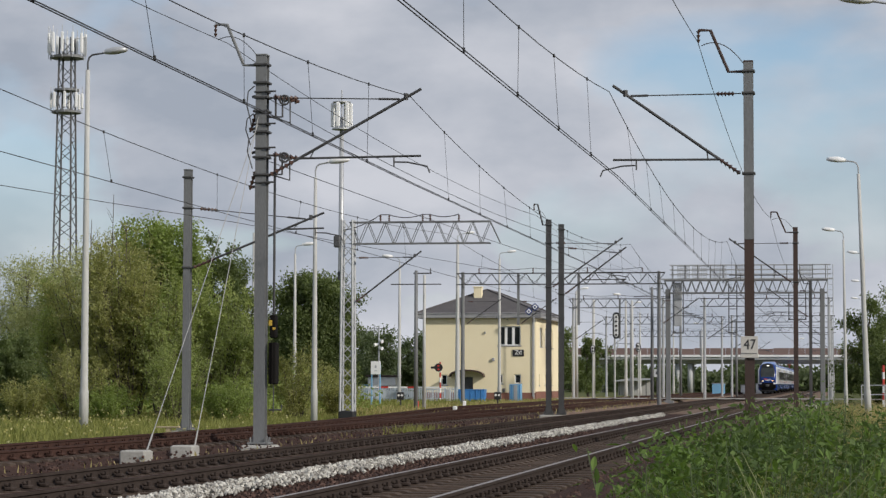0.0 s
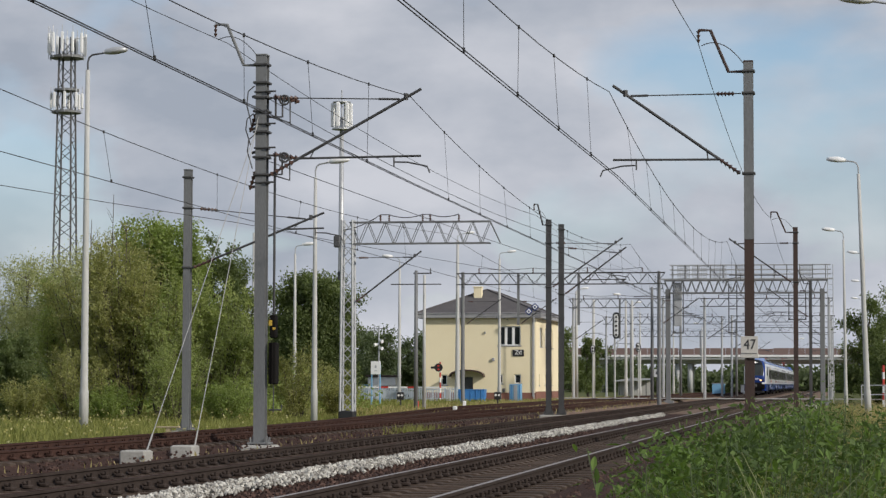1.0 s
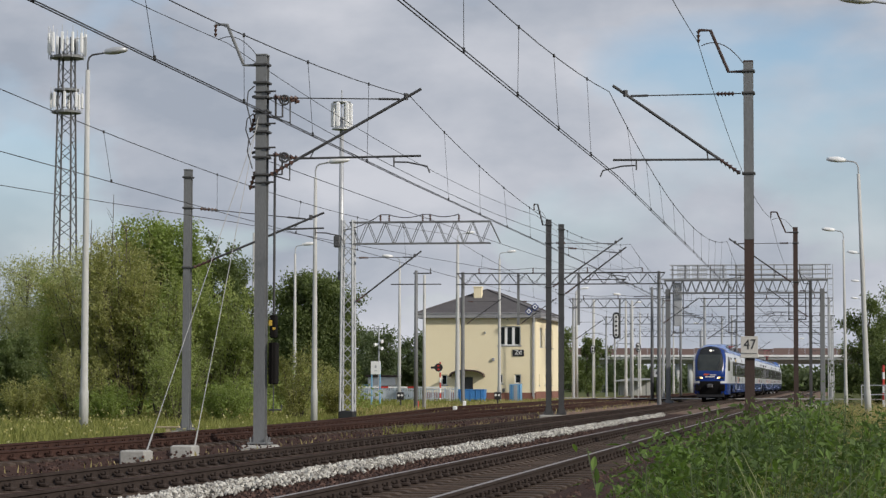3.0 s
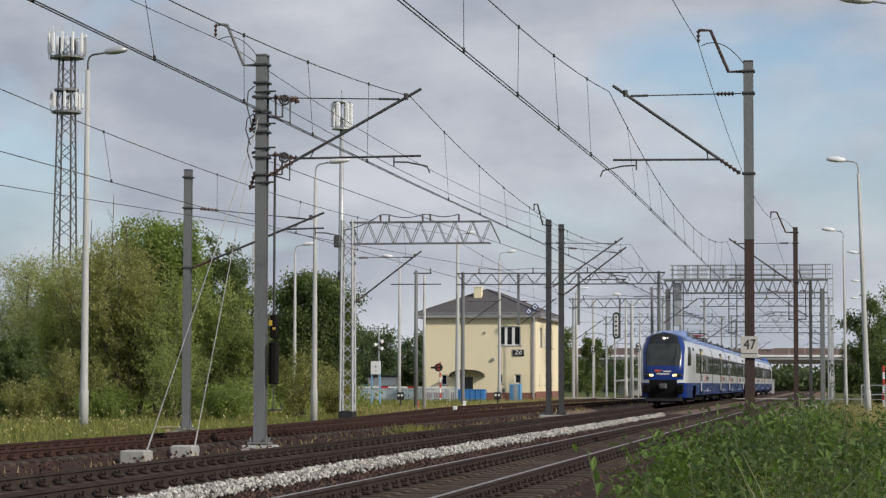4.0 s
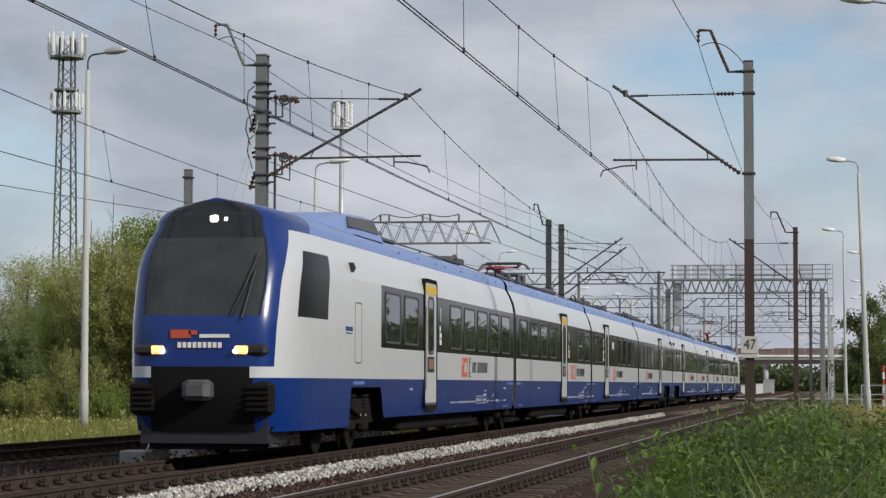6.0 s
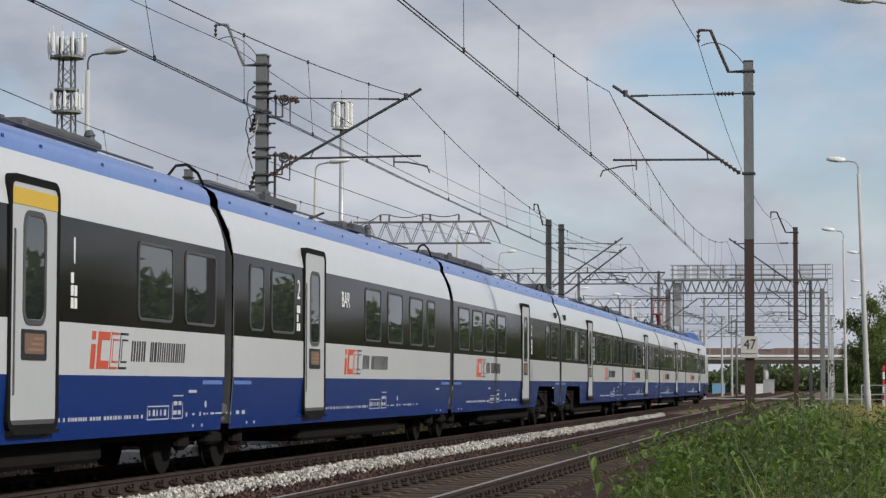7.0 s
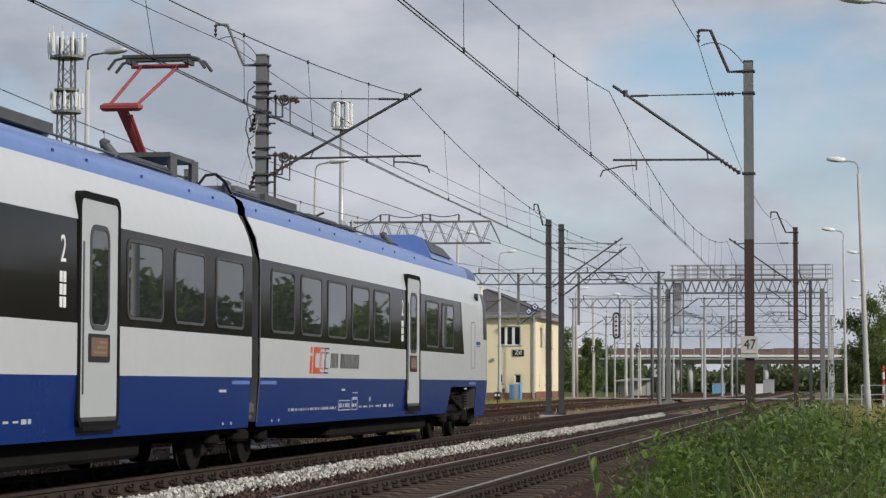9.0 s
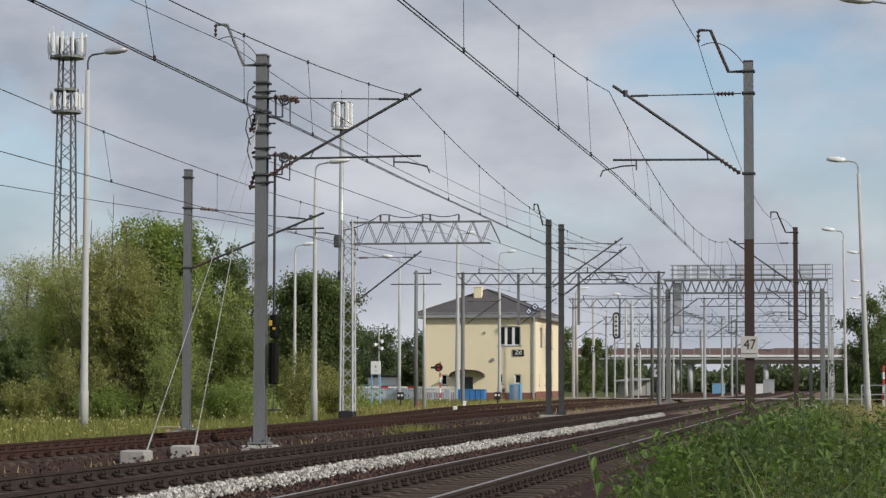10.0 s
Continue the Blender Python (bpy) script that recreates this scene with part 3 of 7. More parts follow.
st = [-0.5, 0.02, -0.25, 0.2, -0.2, 0.2, -0.2, 0.2]
line_wires("overhead_line", [(NEAR + a, y, 5.40 if y < 0 else 5.58) for a, y in zip(st, SPAN)], [(NEAR - 0.15, y, 7.42) for y in SPAN], "overhead contact wires over the near track")
line_wires("overhead_line", [(FAR - 0.1 + a * 0.5, y, 5.50) for a, y in zip(st[::-1], SPAN)], [(FAR - 0.05, y - (1 if y > 0 else 0), 7.28) for y in SPAN], "overhead contact wires over the train's track")
line_wires("overhead_line", [(-15.4, 22, 5.42), (-15.3, 90, 5.42), (-14.5, 155, 5.4), (-14.4, 208, 5.4), (-14.3, 261, 5.4)], [(-15.4, 22, 7.35), (-15.3, 90, 7.05), (-14.5, 155, 7.0), (-14.4, 208, 7.0), (-14.3, 261, 7.0)], "overhead wires over the side track", sagm=0.86, twin=False, drops=8)


def single(name, pts, drop, label, r=0.0085, mat=WIRE):
    run = []
    for a, b in zip(pts[:-1], pts[1:]):
        run += sag(a, b, drop, 20)[:-1]
    g = Geo().path(run + [Vector(pts[-1])], r, 5)
    return tagged(part(name, g, mat), label, "overhead wire", "feeder wires")


single("earth_wire", [(-2.95, y, 8.45) for y in SPAN], 0.7, "slack earth wire hung from the mast horns")
single("earth_wire", [(-13.35, y, 8.66) for y in SPAN], 0.45, "slack earth wire hung from the mast horns")
single("anchor_wire", [(-12.1, 48.4, 7.25), (-9.6, 99, 6.9), (-9.1, 155, 7.2)], 0.5, "anchored overhead wire running to the mast")
single("anchor_wire", [(-12.1, 48.4, 5.9), (-9.2, 99, 5.5), (-9.0, 155, 5.45)], 0.1, "anchored overhead wire running to the mast")
single("feeder_wire", [(-19.6, 38, 5.45), (-15.9, 60, 5.42), (-13.2, 89.7, 5.6), (-14.0, 155, 5.5)], 0.03, "bare feeder wire along the siding")
# ---- the train: eight cars, nose towards the camera ----
LEN = 152.9
JOINTS = [0.0, 23.5, 41.1, 58.55, 77.15, 96.2, 113.55, 131.1, LEN]
HW = 1.30
TRAIN_X = -9.08
train = thing("train", pose(TRAIN_X, 298.0, 0), "white and blue eight-car electric train with a dark window band", "train")
Z_SK, Z_BL, Z_B0, Z_B1, Z_EV = 0.53, 1.20, 1.74, 2.82, 3.40


def half_width(z):
    """Half the body's width at a height."""
    if z < Z_BL:
        return HW - 0.05 * (Z_BL - z) / 0.7
    if z < 2.75:
        return HW
    if z < Z_EV:
        return HW - 0.20 * ((z - 2.75) / 0.65) ** 1.8
    return max(0.0, 1.09 * (1 - ((z - Z_EV) / 0.47) ** 3.6)) if z < 3.87 else 0.0


def strip(zs, y0, y1, push=0.0, cut=None, ny=1):
    """Both sides of the body between heights, from y0 to y1; cut(y) lifts the lower edge."""
    g = Geo()
    for s in (-1, 1):
        o = len(g.v)
        yy = [y0 + (y1 - y0) * i / ny for i in range(ny + 1)]
        for y in yy:
            lo = max(zs[0], cut(y)) if cut else zs[0]
            for k, z in enumerate(zs):
                z2 = max(z, lo) if cut else z
                g.v.append((s * (half_width(z2) + push), y, z2))
        n = len(zs)
        for i in range(ny):
            for k in range(n - 1):
                q = (o + n * i + k, o + n * i + n + k, o + n * i + n + k + 1, o + n * i + k + 1)
                g.f.append(q if s > 0 else q[::-1])
    return g


def roof_geo(y0, y1):
    g = Geo()
    pts = [(-half_width(z), z) for z in (3.40, 3.5, 3.6, 3.68, 3.74, 3.79, 3.83, 3.855)] + [(half_width(z), z) for z in (3.855, 3.83, 3.79, 3.74, 3.68, 3.6, 3.5, 3.40)]
    n = len(pts)
    g.v = [(x, y, z) for y in (y0, y1) for x, z in pts]
    g.f = [(i, i + 1, n + i + 1, n + i) for i in range(n - 1)]
    return g


def round_rect(y0, y1, z0, z1, r, n=4):
    pts = []
    for cy, cz, a0 in ((y1 - r, z1 - r, 0), (y0 + r, z1 - r, 90), (y0 + r, z0 + r, 180), (y1 - r, z0 + r, 270)):
        for i in range(n + 1):
            a = radians(a0 + 90 * i / n)
            pts.append((cy + r * math.cos(a), cz + r * math.sin(a)))
    return pts


def plate(s, outline, x0, x1):
    """A flat panel on side s (+1 or -1), between two distances from the middle."""
    return Geo().prism([(p[0], p[1]) for p in (outline if s > 0 else outline[::-1])], 0, s * x0, s * x1)


def ring(s, y0, y1, z0, z1, r, t, x0, x1):
    g = Geo()
    a, b = round_rect(y0, y1, z0, z1, r), round_rect(y0 + t, y1 - t, z0 + t, z1 - t, max(r - t, 0.01))
    n = len(a)
    g.v = [(s * x1, *p) for p in a] + [(s * x1, *p) for p in b] + [(s * x0, *p) for p in a] + [(s * x0, *p) for p in b]
    for i in range(n):
        j = (i + 1) % n
        g.f += [(i, j, n + j, n + i), (2 * n + i, 2 * n + j, j, i), (n + i, n + j, 3 * n + j, 3 * n + i)]
    return g


def window(car, y0, y1, z0=1.87, z1=2.68):
    for s in (-1, 1):
        w = part("window", plate(s, round_rect(y0, y1, z0, z1, 0.09), HW - 0.02, HW + 0.004), T_GLASS, car)
        part("window_seal", ring(s, y0 - 0.045, y1 + 0.045, z0 - 0.045, z1 + 0.045, 0.12, 0.035, HW - 0.01, HW + 0.012), T_DARKGREY, w, "black rubber seal")


def door(car, y0, y1, yellow=False):
    for s in (-1, 1):
        x = HW + 0.004
        d = part("door", plate(s, [(y1, 0.68), (y1, 3.06), (y0, 3.06), (y0, 0.68)], HW - 0.05, x), T_DOOR, car, "grey sliding door")
        part("door_frame", ring(s, y0 - 0.075, y1 + 0.075, 0.64, 3.13, 0.16, 0.075, HW - 0.1, HW + 0.014), RUBBER, d, "dark door surround")
        part("door_sill", plate(s, [(y1, 0.70), (y1, 0.76), (y0, 0.76), (y0, 0.70)], HW - 0.02, x + 0.006), T_DARKGREY, d)
        part("door_rail", plate(s, [(y0 + 0.07, 1.0), (y0 + 0.10, 1.0), (y0 + 0.10, 2.6), (y0 + 0.07, 2.6)][::-1], x - 0.005, x + 0.012), T_GREY, d, "thin grip rail")
        c = (y0 + y1) / 2
        part("door_window", plate(s, round_rect(c - 0.27, c + 0.27, 1.74, 2.74, 0.12), x - 0.01, x + 0.004), T_GLASS, d)
        part("door_window_seal", ring(s, c - 0.33, c + 0.33, 1.68, 2.80, 0.16, 0.055, x - 0.005, x + 0.010), T_DARKGREY, d, "black rubber seal")
        part("display_panel", plate(s, round_rect(c - 0.36, c + 0.36, 1.34, 1.64, 0.03), x - 0.01, x + 0.008), BLACK, d)
        part("display_screen", plate(s, round_rect(c - 0.28, c + 0.28, 1.40, 1.60, 0.02), x, x + 0.012), DISPLAY, d, "lit orange display")
        for k in range(3):
            part("display_line", plate(s, [(c + 0.24, 1.43 + 0.055 * k), (c + 0.24, 1.455 + 0.055 * k), (c - 0.20 + 0.09 * k, 1.455 + 0.055 * k), (c - 0.20 + 0.09 * k, 1.43 + 0.055 * k)], x + 0.01, x + 0.014), DISPLAY_TEXT, d, "dim amber display line")
        if yellow:
            part("door_header", plate(s, [(y1, 2.84), (y1, 3.00), (y0, 3.00), (y0, 2.84)], x - 0.01, x + 0.006), YELLOW, d, "yellow header panel")
        part("footstep", Geo().box((s * (HW - 0.02), c, 0.64), (0.14, y1 - y0, 0.04)), T_UNDER, d)


def side_marks(car, y0, y1, logo, two, seed, klass="2"):
    """Lettering and small signs on a car's sides, as bars and shapes."""
    rnd = random.Random(seed)
    for s in (-1, 1):
        x = HW + 0.001
        g, k, o, w = Geo(), Geo(), Geo(), Geo()
        if logo is not None:
            a = logo

            def stroke(gg, u0, u1, z0, z1, lean=0.22):
                q = [(u0 + lean * (z0 - 1.38), z0), (u1 + lean * (z0 - 1.38), z0), (u1 + lean * (z1 - 1.38), z1), (u0 + lean * (z1 - 1.38), z1)]
                q = [(a + u, z) for u, z in q] if s > 0 else [(a + 3.8 - u, z) for u, z in q]
                gg.prism(q, 0, s * (x - 0.003), s * (x + 0.003))
            stroke(o, 0.0, 0.15, 1.27, 1.53)
            stroke(o, 0.0, 0.13, 1.58, 1.67)
            stroke(o, 0.21, 0.34, 1.27, 1.67)
            stroke(o, 0.34, 0.62, 1.58, 1.67)
            stroke(o, 0.34, 0.62, 1.27, 1.36)
            for u, m in ((0.66, o), (0.98, k)):
                stroke(m, u, u + 0.022, 1.27, 1.67)
                stroke(m, u, u + 0.28, 1.645, 1.67)
                stroke(m, u, u + 0.28, 1.27, 1.295)
                stroke(m, u + 0.07, u + 0.09, 1.34, 1.60)
                stroke(m, u + 0.07, u + 0.28, 1.58, 1.60)
                stroke(m, u + 0.07, u + 0.28, 1.34, 1.36)
            u = 1.42
            for wd in (0.16, 0.16, 0.16, -0.12, 0.045, 0.19, 0.15, 0.15, 0.16, 0.16, 0.045, 0.15, 0.16):
                if wd > 0:
                    stroke(k, u, u + 0.045, 1.36, 1.59)
                    if wd > 0.1:
                        stroke(k, u + 0.085, u + wd - 0.02, 1.36, 1.59)
                u += abs(wd) + 0.028
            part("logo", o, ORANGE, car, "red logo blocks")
            tagged(part("lettering", k, BLACK, car, "black lettering bars"), kind="stuff")
        for yy in two:
            for i in range(3):
                for j in range(2):
                    if rnd.random() < 0.9:
                        g.box((s * x, yy + 0.11 * j - 0.055, 2.20 - 0.13 * i), (0.006, 0.085, 0.11))
            lettering(klass, 0.40, pose(s * (x + 0.002), yy, 2.47, 90, 0, 90 * s), WHITE, car, squeeze=0.9)
        def note(yy, z, wd, h=0.032):
            w.box((s * (half_width(z) + 0.002), yy + wd / 2, z), (0.005, wd, h))

        def panel(yy, z, wd, h):
            for za in (z, z + h):
                note(yy, za, wd, 0.014)
            for ya in (yy, yy + wd):
                note(ya, z + h / 2, 0.014, h)
        base = (logo if logo is not None else y0 + 6) + 0.4
        yy = base - 1.6
        while yy < base + 1.6:
            wd = rnd.choice((0.03, 0.05, 0.05, 0.08))
            note(yy, 0.74, wd * 0.8, 0.04)
            yy += wd + rnd.choice((0.025, 0.03, 0.10))
        panel(base + 1.75, 0.70, 0.85, 0.15)
        for q in range(5):
            note(base + 1.82 + 0.15 * q, 0.775, rnd.choice((0.04, 0.08)), 0.07)
        panel(base + 2.75, 0.70, 0.42, 0.27)
        for q in range(2):
            note(base + 2.80, 0.77 + 0.11 * q, 0.14, 0.05)
            note(base + 3.0, 0.77 + 0.11 * q, 0.11, 0.05)
        yy = base + 3.35
        while yy < base + 6.4:
            wd = rnd.choice((0.05, 0.08, 0.14, 0.3))
            note(yy, 0.74, wd, rnd.choice((0.02, 0.025, 0.05)))
            yy += wd + rnd.uniform(0.05, 0.30)
        w.bar((s * half_width(0.86), base + 4.2, 0.86), (s * (half_width(0.86) + 0.004), base + 4.2, 0.86), 0.045, n=10)
        note((y0 + y1) / 2 - 4.2, 1.02, 0.24, 0.03)
        note(y1 - 1.6, 1.02, 0.34, 0.035)
        for yy in (y0 + 0.9, y0 + 1.3, y1 - 0.9, y1 - 1.3):
            w.box((s * (half_width(0.6) + 0.002), yy, 0.60), (0.005, 0.05, 0.035))
        for yy in (y0 + 0.55, y1 - 0.55):
            part("joint_strip", Geo().box((s * (HW - 0.003), yy, 1.13), (0.005, 0.9, 0.05)), T_ROOF, car, "pale blue strip")
        if g.v:
            tagged(part("pictograms", g, WHITE, car, "white pictogram panels"), kind="stuff")
        tagged(part("small_markings", w, T_DOOR, car, "small white markings"), kind="stuff")


def wheel_pair(g, y, r=0.43):
    g.lathe((-0.82, y, r), (0.82, y, r), [(0, r - 0.03), (0.004, r), (0.075, r), (0.08, r + 0.03), (0.10, r + 0.03), (0.104, 0.09), (0.896, 0.09), (0.90, r + 0.03), (0.92, r + 0.03), (0.925, r), (0.996, r), (1, r - 0.03)], 24)


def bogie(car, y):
    # frame, wheels and springs all take the near-black that holds under-train shade
    b = part("bogie", Geo().box((0, y, 0.60), (1.9, 0.5, 0.22), b=0.05), T_UNDER, car, "near-black bogie frame, shade in its colour")
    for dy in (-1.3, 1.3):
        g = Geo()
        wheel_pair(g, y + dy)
        part("wheelset", g, T_UNDER, b, "near-black wheels and axle, shade in the colour")
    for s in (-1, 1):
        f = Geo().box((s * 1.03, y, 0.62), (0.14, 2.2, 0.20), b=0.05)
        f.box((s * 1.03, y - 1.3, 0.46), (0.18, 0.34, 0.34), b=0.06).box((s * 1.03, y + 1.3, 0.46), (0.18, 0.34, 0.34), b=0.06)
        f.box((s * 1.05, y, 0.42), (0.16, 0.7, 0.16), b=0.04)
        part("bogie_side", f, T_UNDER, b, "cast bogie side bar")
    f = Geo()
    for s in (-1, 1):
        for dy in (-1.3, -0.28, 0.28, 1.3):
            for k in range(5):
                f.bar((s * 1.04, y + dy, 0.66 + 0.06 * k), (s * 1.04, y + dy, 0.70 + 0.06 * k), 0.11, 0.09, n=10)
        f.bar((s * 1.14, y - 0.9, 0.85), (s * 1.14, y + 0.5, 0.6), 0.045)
    tagged(part("bogie_springs", f, T_UNDER, b, "springs and dampers darkened with painted shade"), kind="stuff")


def arch(yc):
    """Lower edge of the skirt over a bogie: a tapered opening with a flat top."""
    return lambda y: max([Z_SK] + [min(1.06, 0.53 + 0.53 * max(0.0, (2.05 - abs(y - c)) / 0.42)) for c in yc])


LAYOUT = {
    1: dict(win=[(24.5, 25.85), (26.5, 27.8), (28.5, 29.75), (30.5, 31.8), (37.2, 38.5), (39.1, 40.4)], door=(33.1, 34.4), yellow=True, logo=35.5, two=[34.95]),
    2: dict(win=[(42.2, 42.9), (43.4, 44.7), (49.85, 51.1), (51.8, 53.1), (53.9, 55.15), (55.75, 56.5)], door=(45.4, 46.7), logo=48.2, two=[45.0]),
    3: dict(win=[(59.45, 60.75), (61.3, 62.6), (63.15, 64.4), (64.9, 66.2), (73.9, 74.5), (75.0, 76.3)], door=(69.1, 70.4), logo=61.8, two=[70.95]),
    4: dict(win=[(78.5, 79.8), (80.3, 81.6), (82.2, 83.5), (86.9, 88.2), (88.8, 90.1), (90.7, 92.0), (92.6, 93.9), (94.4, 95.5)], door=(84.4, 85.7), logo=89.7, two=[86.2]),
    5: dict(win=[(97.2, 98.5), (99.0, 100.3), (100.9, 102.2), (102.7, 104.0), (107.85, 109.1), (109.65, 110.9), (111.55, 112.8)], door=(106.0, 107.3), logo=100.0, two=[105.4]),
    6: dict(win=[(114.5, 115.6), (116.2, 117.5), (118.05, 119.3), (119.9, 121.2), (125.4, 126.7), (127.25, 128.5), (129.1, 130.4)], door=(123.75, 125.0), logo=115.8, two=[123.2]),
    7: dict(win=[(132.0, 133.3), (133.8, 135.1), (135.6, 136.9), (137.4, 138.7), (139.2, 140.5), (144.2, 145.5), (146.0, 147.3)], door=(142.2, 143.45), logo=134.35, two=[141.75]),
}
LAYOUT[0] = dict(win=[(23.5 - (b - 131.1) * 1.0, 23.5 - (a - 131.1)) for a, b in LAYOUT[7]["win"]], door=(11.15, 12.4), yellow=True, logo=15.5, two=[12.9])


def roof_kit(car, y0, y1, seed):
    """Grey equipment boxes and cable bridges on the roof."""
    rnd = random.Random(seed)
    y = y0 + 1.5
    while y < y1 - 2.0:
        ln = rnd.choice((1.2, 1.8, 2.6))
        if rnd.random() < 0.55:
            h = rnd.choice((0.10, 0.14, 0.20))
            b = part("roof_box", Geo().box((rnd.uniform(-0.1, 0.1), y + ln / 2, 3.82 + h / 2), (1.0, ln, h), b=0.05), T_GREY if rnd.random() < 0.6 else T_DARKGREY, car, "grey roof equipment box")
            part("roof_box_grille", Geo().box((0.47, y + ln / 2, 3.82 + h / 2), (0.12, ln * 0.8, h * 0.6)), T_DARKGREY, b)
        y += ln + 0.35
    g = Geo()
    for k in range(int((y1 - y0) / 1.7)):
        for s in (-1, 1):
            g.box((s * (half_width(3.52) + 0.004), y0 + 0.6 + 1.7 * k + 0.3 * (k % 3), 3.52), (0.012, 0.06, 0.035))
    tagged(part("roof_fittings", g, T_BLUE, car, "small bolted roof fittings"), kind="stuff")
    part("roof_conduit", Geo().path([(0.60, y0 + 0.8, 3.83), (0.60, (y0 + y1) / 2, 3.85), (0.56, y1 - 0.8, 3.83)], 0.016, 5), T_DARKGREY, car, "dark roof conduit")
    for k in range(2):
        yy = y0 + (y1 - y0) * (k + 0.5 + rnd.uniform(-0.3, 0.3)) / 2
        part("roof_vent", Geo().lathe((rnd.uniform(0.2, 0.6), yy, 3.80), (0.4, yy, 4.02 + rnd.choice((0, 0.06))), [(0, 0.06), (0.7, 0.055), (0.75, 0.075), (1, 0.04)], 10), T_GREY, car, "small grey roof vent")


def gangway(car, y):
    o = [(-0.98, 0.75), (0.98, 0.75), (1.06, 1.2), (1.06, 3.1), (0.86, 3.55), (-0.86, 3.55), (-1.06, 3.1), (-1.06, 1.2)]
    g = Geo()
    for k in range(-4, 5):
        kk = 1.0 if k % 2 else 0.965
        g.prism([(a * kk, b) for a, b in o], 1, y + 0.055 * k - 0.025, y + 0.055 * k + 0.025)
    gw = part("gangway_bellows", g, RUBBER, car, "black folding gangway bellows")
    for s in (-1, 1):
        part("gangway_cable", Geo().path([(s * 0.72, y - 0.9, 3.72), (s * 0.72, y - 0.5, 3.90), (s * 0.72, y, 3.96), (s * 0.72, y + 0.5, 3.90), (s * 0.72, y + 0.9, 3.72)], 0.02), RUBBER, gw, "arched black roof cables")
    part("gangway_damper", Geo().box((1.08, y, 0.78), (0.3, 0.5, 0.16), b=0.03).bar((1.15, y - 0.35, 0.66), (1.15, y + 0.35, 0.66), 0.055).box((-1.08, y, 0.78), (0.3, 0.5, 0.16), b=0.03).box((1.1, y, 0.95), (0.12, 0.28, 0.2), b=0.03), T_GREY, gw, "grey coupling damper")


def nose(car, stretch, flip):
    """The rounded cab end. Built for the front end; flip turns it about for the tail."""
    depth = 1.5 + stretch
    zs = [0.42, 0.6, 0.8, 1.0, 1.2, 1.3, 1.36, 1.5, 1.66, 1.8, 1.95, 2.1, 2.3, 2.5, 2.7, 2.82, 2.95, 3.1, 3.25, 3.4, 3.5, 3.58, 3.66, 3.72, 3.78, 3.82, 3.85, 3.865]
    n = 80

    def front(z):
        if z < 1.2:
            return 0.05 + 0.22 * ((1.2 - z) / 0.8) ** 2
        if z < 1.9:
            return 0.05
        return 0.05 + 0.34 * (z - 1.9) ** 1.35

    def edges(z):
        """How far round the nose the glass and the blue mask reach at a height."""
        k = min(max((z - 2.5) / 0.9, 0), 1)
        tg = 0.092 + 0.020 * min(max((z - 2.0) / 0.5, 0), 1) - 0.012 * min(max((z - 3.3) / 0.4, 0), 1)
        return tg, 0.175 + 0.10 * k * k + 0.02 * min(max((z - 1.4) / 0.8, 0), 1)

    def spot(z, t):
        tg, tm = edges(z)
        q = 2 * t - 1
        m = abs(q)
        m = m / 0.4 * tg if m < 0.4 else tg + (m - 0.4) / 0.25 * (tm - tg) if m < 0.65 else tm + (m - 0.65) / 0.35 * (0.5 - tm)
        a = math.pi * (0.5 + math.copysign(m, q))
        w = half_width(max(z, 0.53))
        e = 2 / 6.0
        cx, sy = math.cos(a), math.sin(a)
        x = -w * math.copysign(abs(cx) ** e, cx)
        d0 = front(z)
        return Vector((x, d0 + (depth + 1.0 - d0) * (1 - abs(sy) ** e), z))

    kinds = {k: Geo() for k in ("mask", "glass", "border", "white", "skirt", "well", "roof", "cab_window")}
    for i in range(len(zs) - 1):
        for j in range(n):
            q = [spot(zs[i], j / n), spot(zs[i], (j + 1) / n), spot(zs[i + 1], (j + 1) / n), spot(zs[i + 1], j / n)]
            c = sum(q, Vector()) / 4
            w = max(half_width(max(c.z, 0.53)), 0.01)
            f = abs(c.x) / w
            back = c.y - front(c.z)
            q_ = abs(2 * (j + 0.5) / n - 1)
            if c.z < 1.2:
                k = "well" if abs(c.x) < 0.78 else "skirt"
            elif c.z < 1.36:
                k = "well" if abs(c.x) < 0.74 else "white"
            elif q_ < 0.4 and 2.05 < c.z < 3.80:
                k = "glass" if q_ < 0.36 and 2.15 < c.z < 3.3 else "border"
            elif c.z > 3.40:
                k = "roof" if back > 1.6 else "mask"
            elif q_ < 0.65:
                k = "mask"
            elif (0.67 < q_ < 0.98 if flip else 0.79 < q_ < 0.97) and 2.1 < c.z < 3.1:
                k = "cab_window"
            else:
                k = "white"
            kinds[k].add(q, [(0, 1, 2, 3)])
    turn = pose(0, 0, 0) if not flip else pose(0, LEN, 0, 0, 0, 180)

    def np_(name, geo, mat, parent, label="", smooth=False):
        return part(name, geo, mat, parent, label, smooth, at=turn if parent is car else None)

    def clean(g):
        bm = bmesh.new()
        me = g.mesh("nose")
        bm.from_mesh(me)
        bmesh.ops.remove_doubles(bm, verts=bm.verts, dist=1e-4)
        bm.to_mesh(me)
        bm.free()
        return me
    mask = np_("nose_mask", clean(kinds["mask"]), T_BLUE, car, "glossy blue cab front", True)
    np_("windscreen_border", clean(kinds["border"]), DARK_GLASS, car, "black windscreen border", True)
    np_("cab_window", clean(kinds["cab_window"]), CAB_GLASS, car, "dark cab side window", True)
    np_("windscreen", clean(kinds["glass"]), SCREEN_GLASS, car, "dark wrap-around windscreen", True)
    np_("cab_side", clean(kinds["white"]), T_WHITE, car, "white cab side", True)
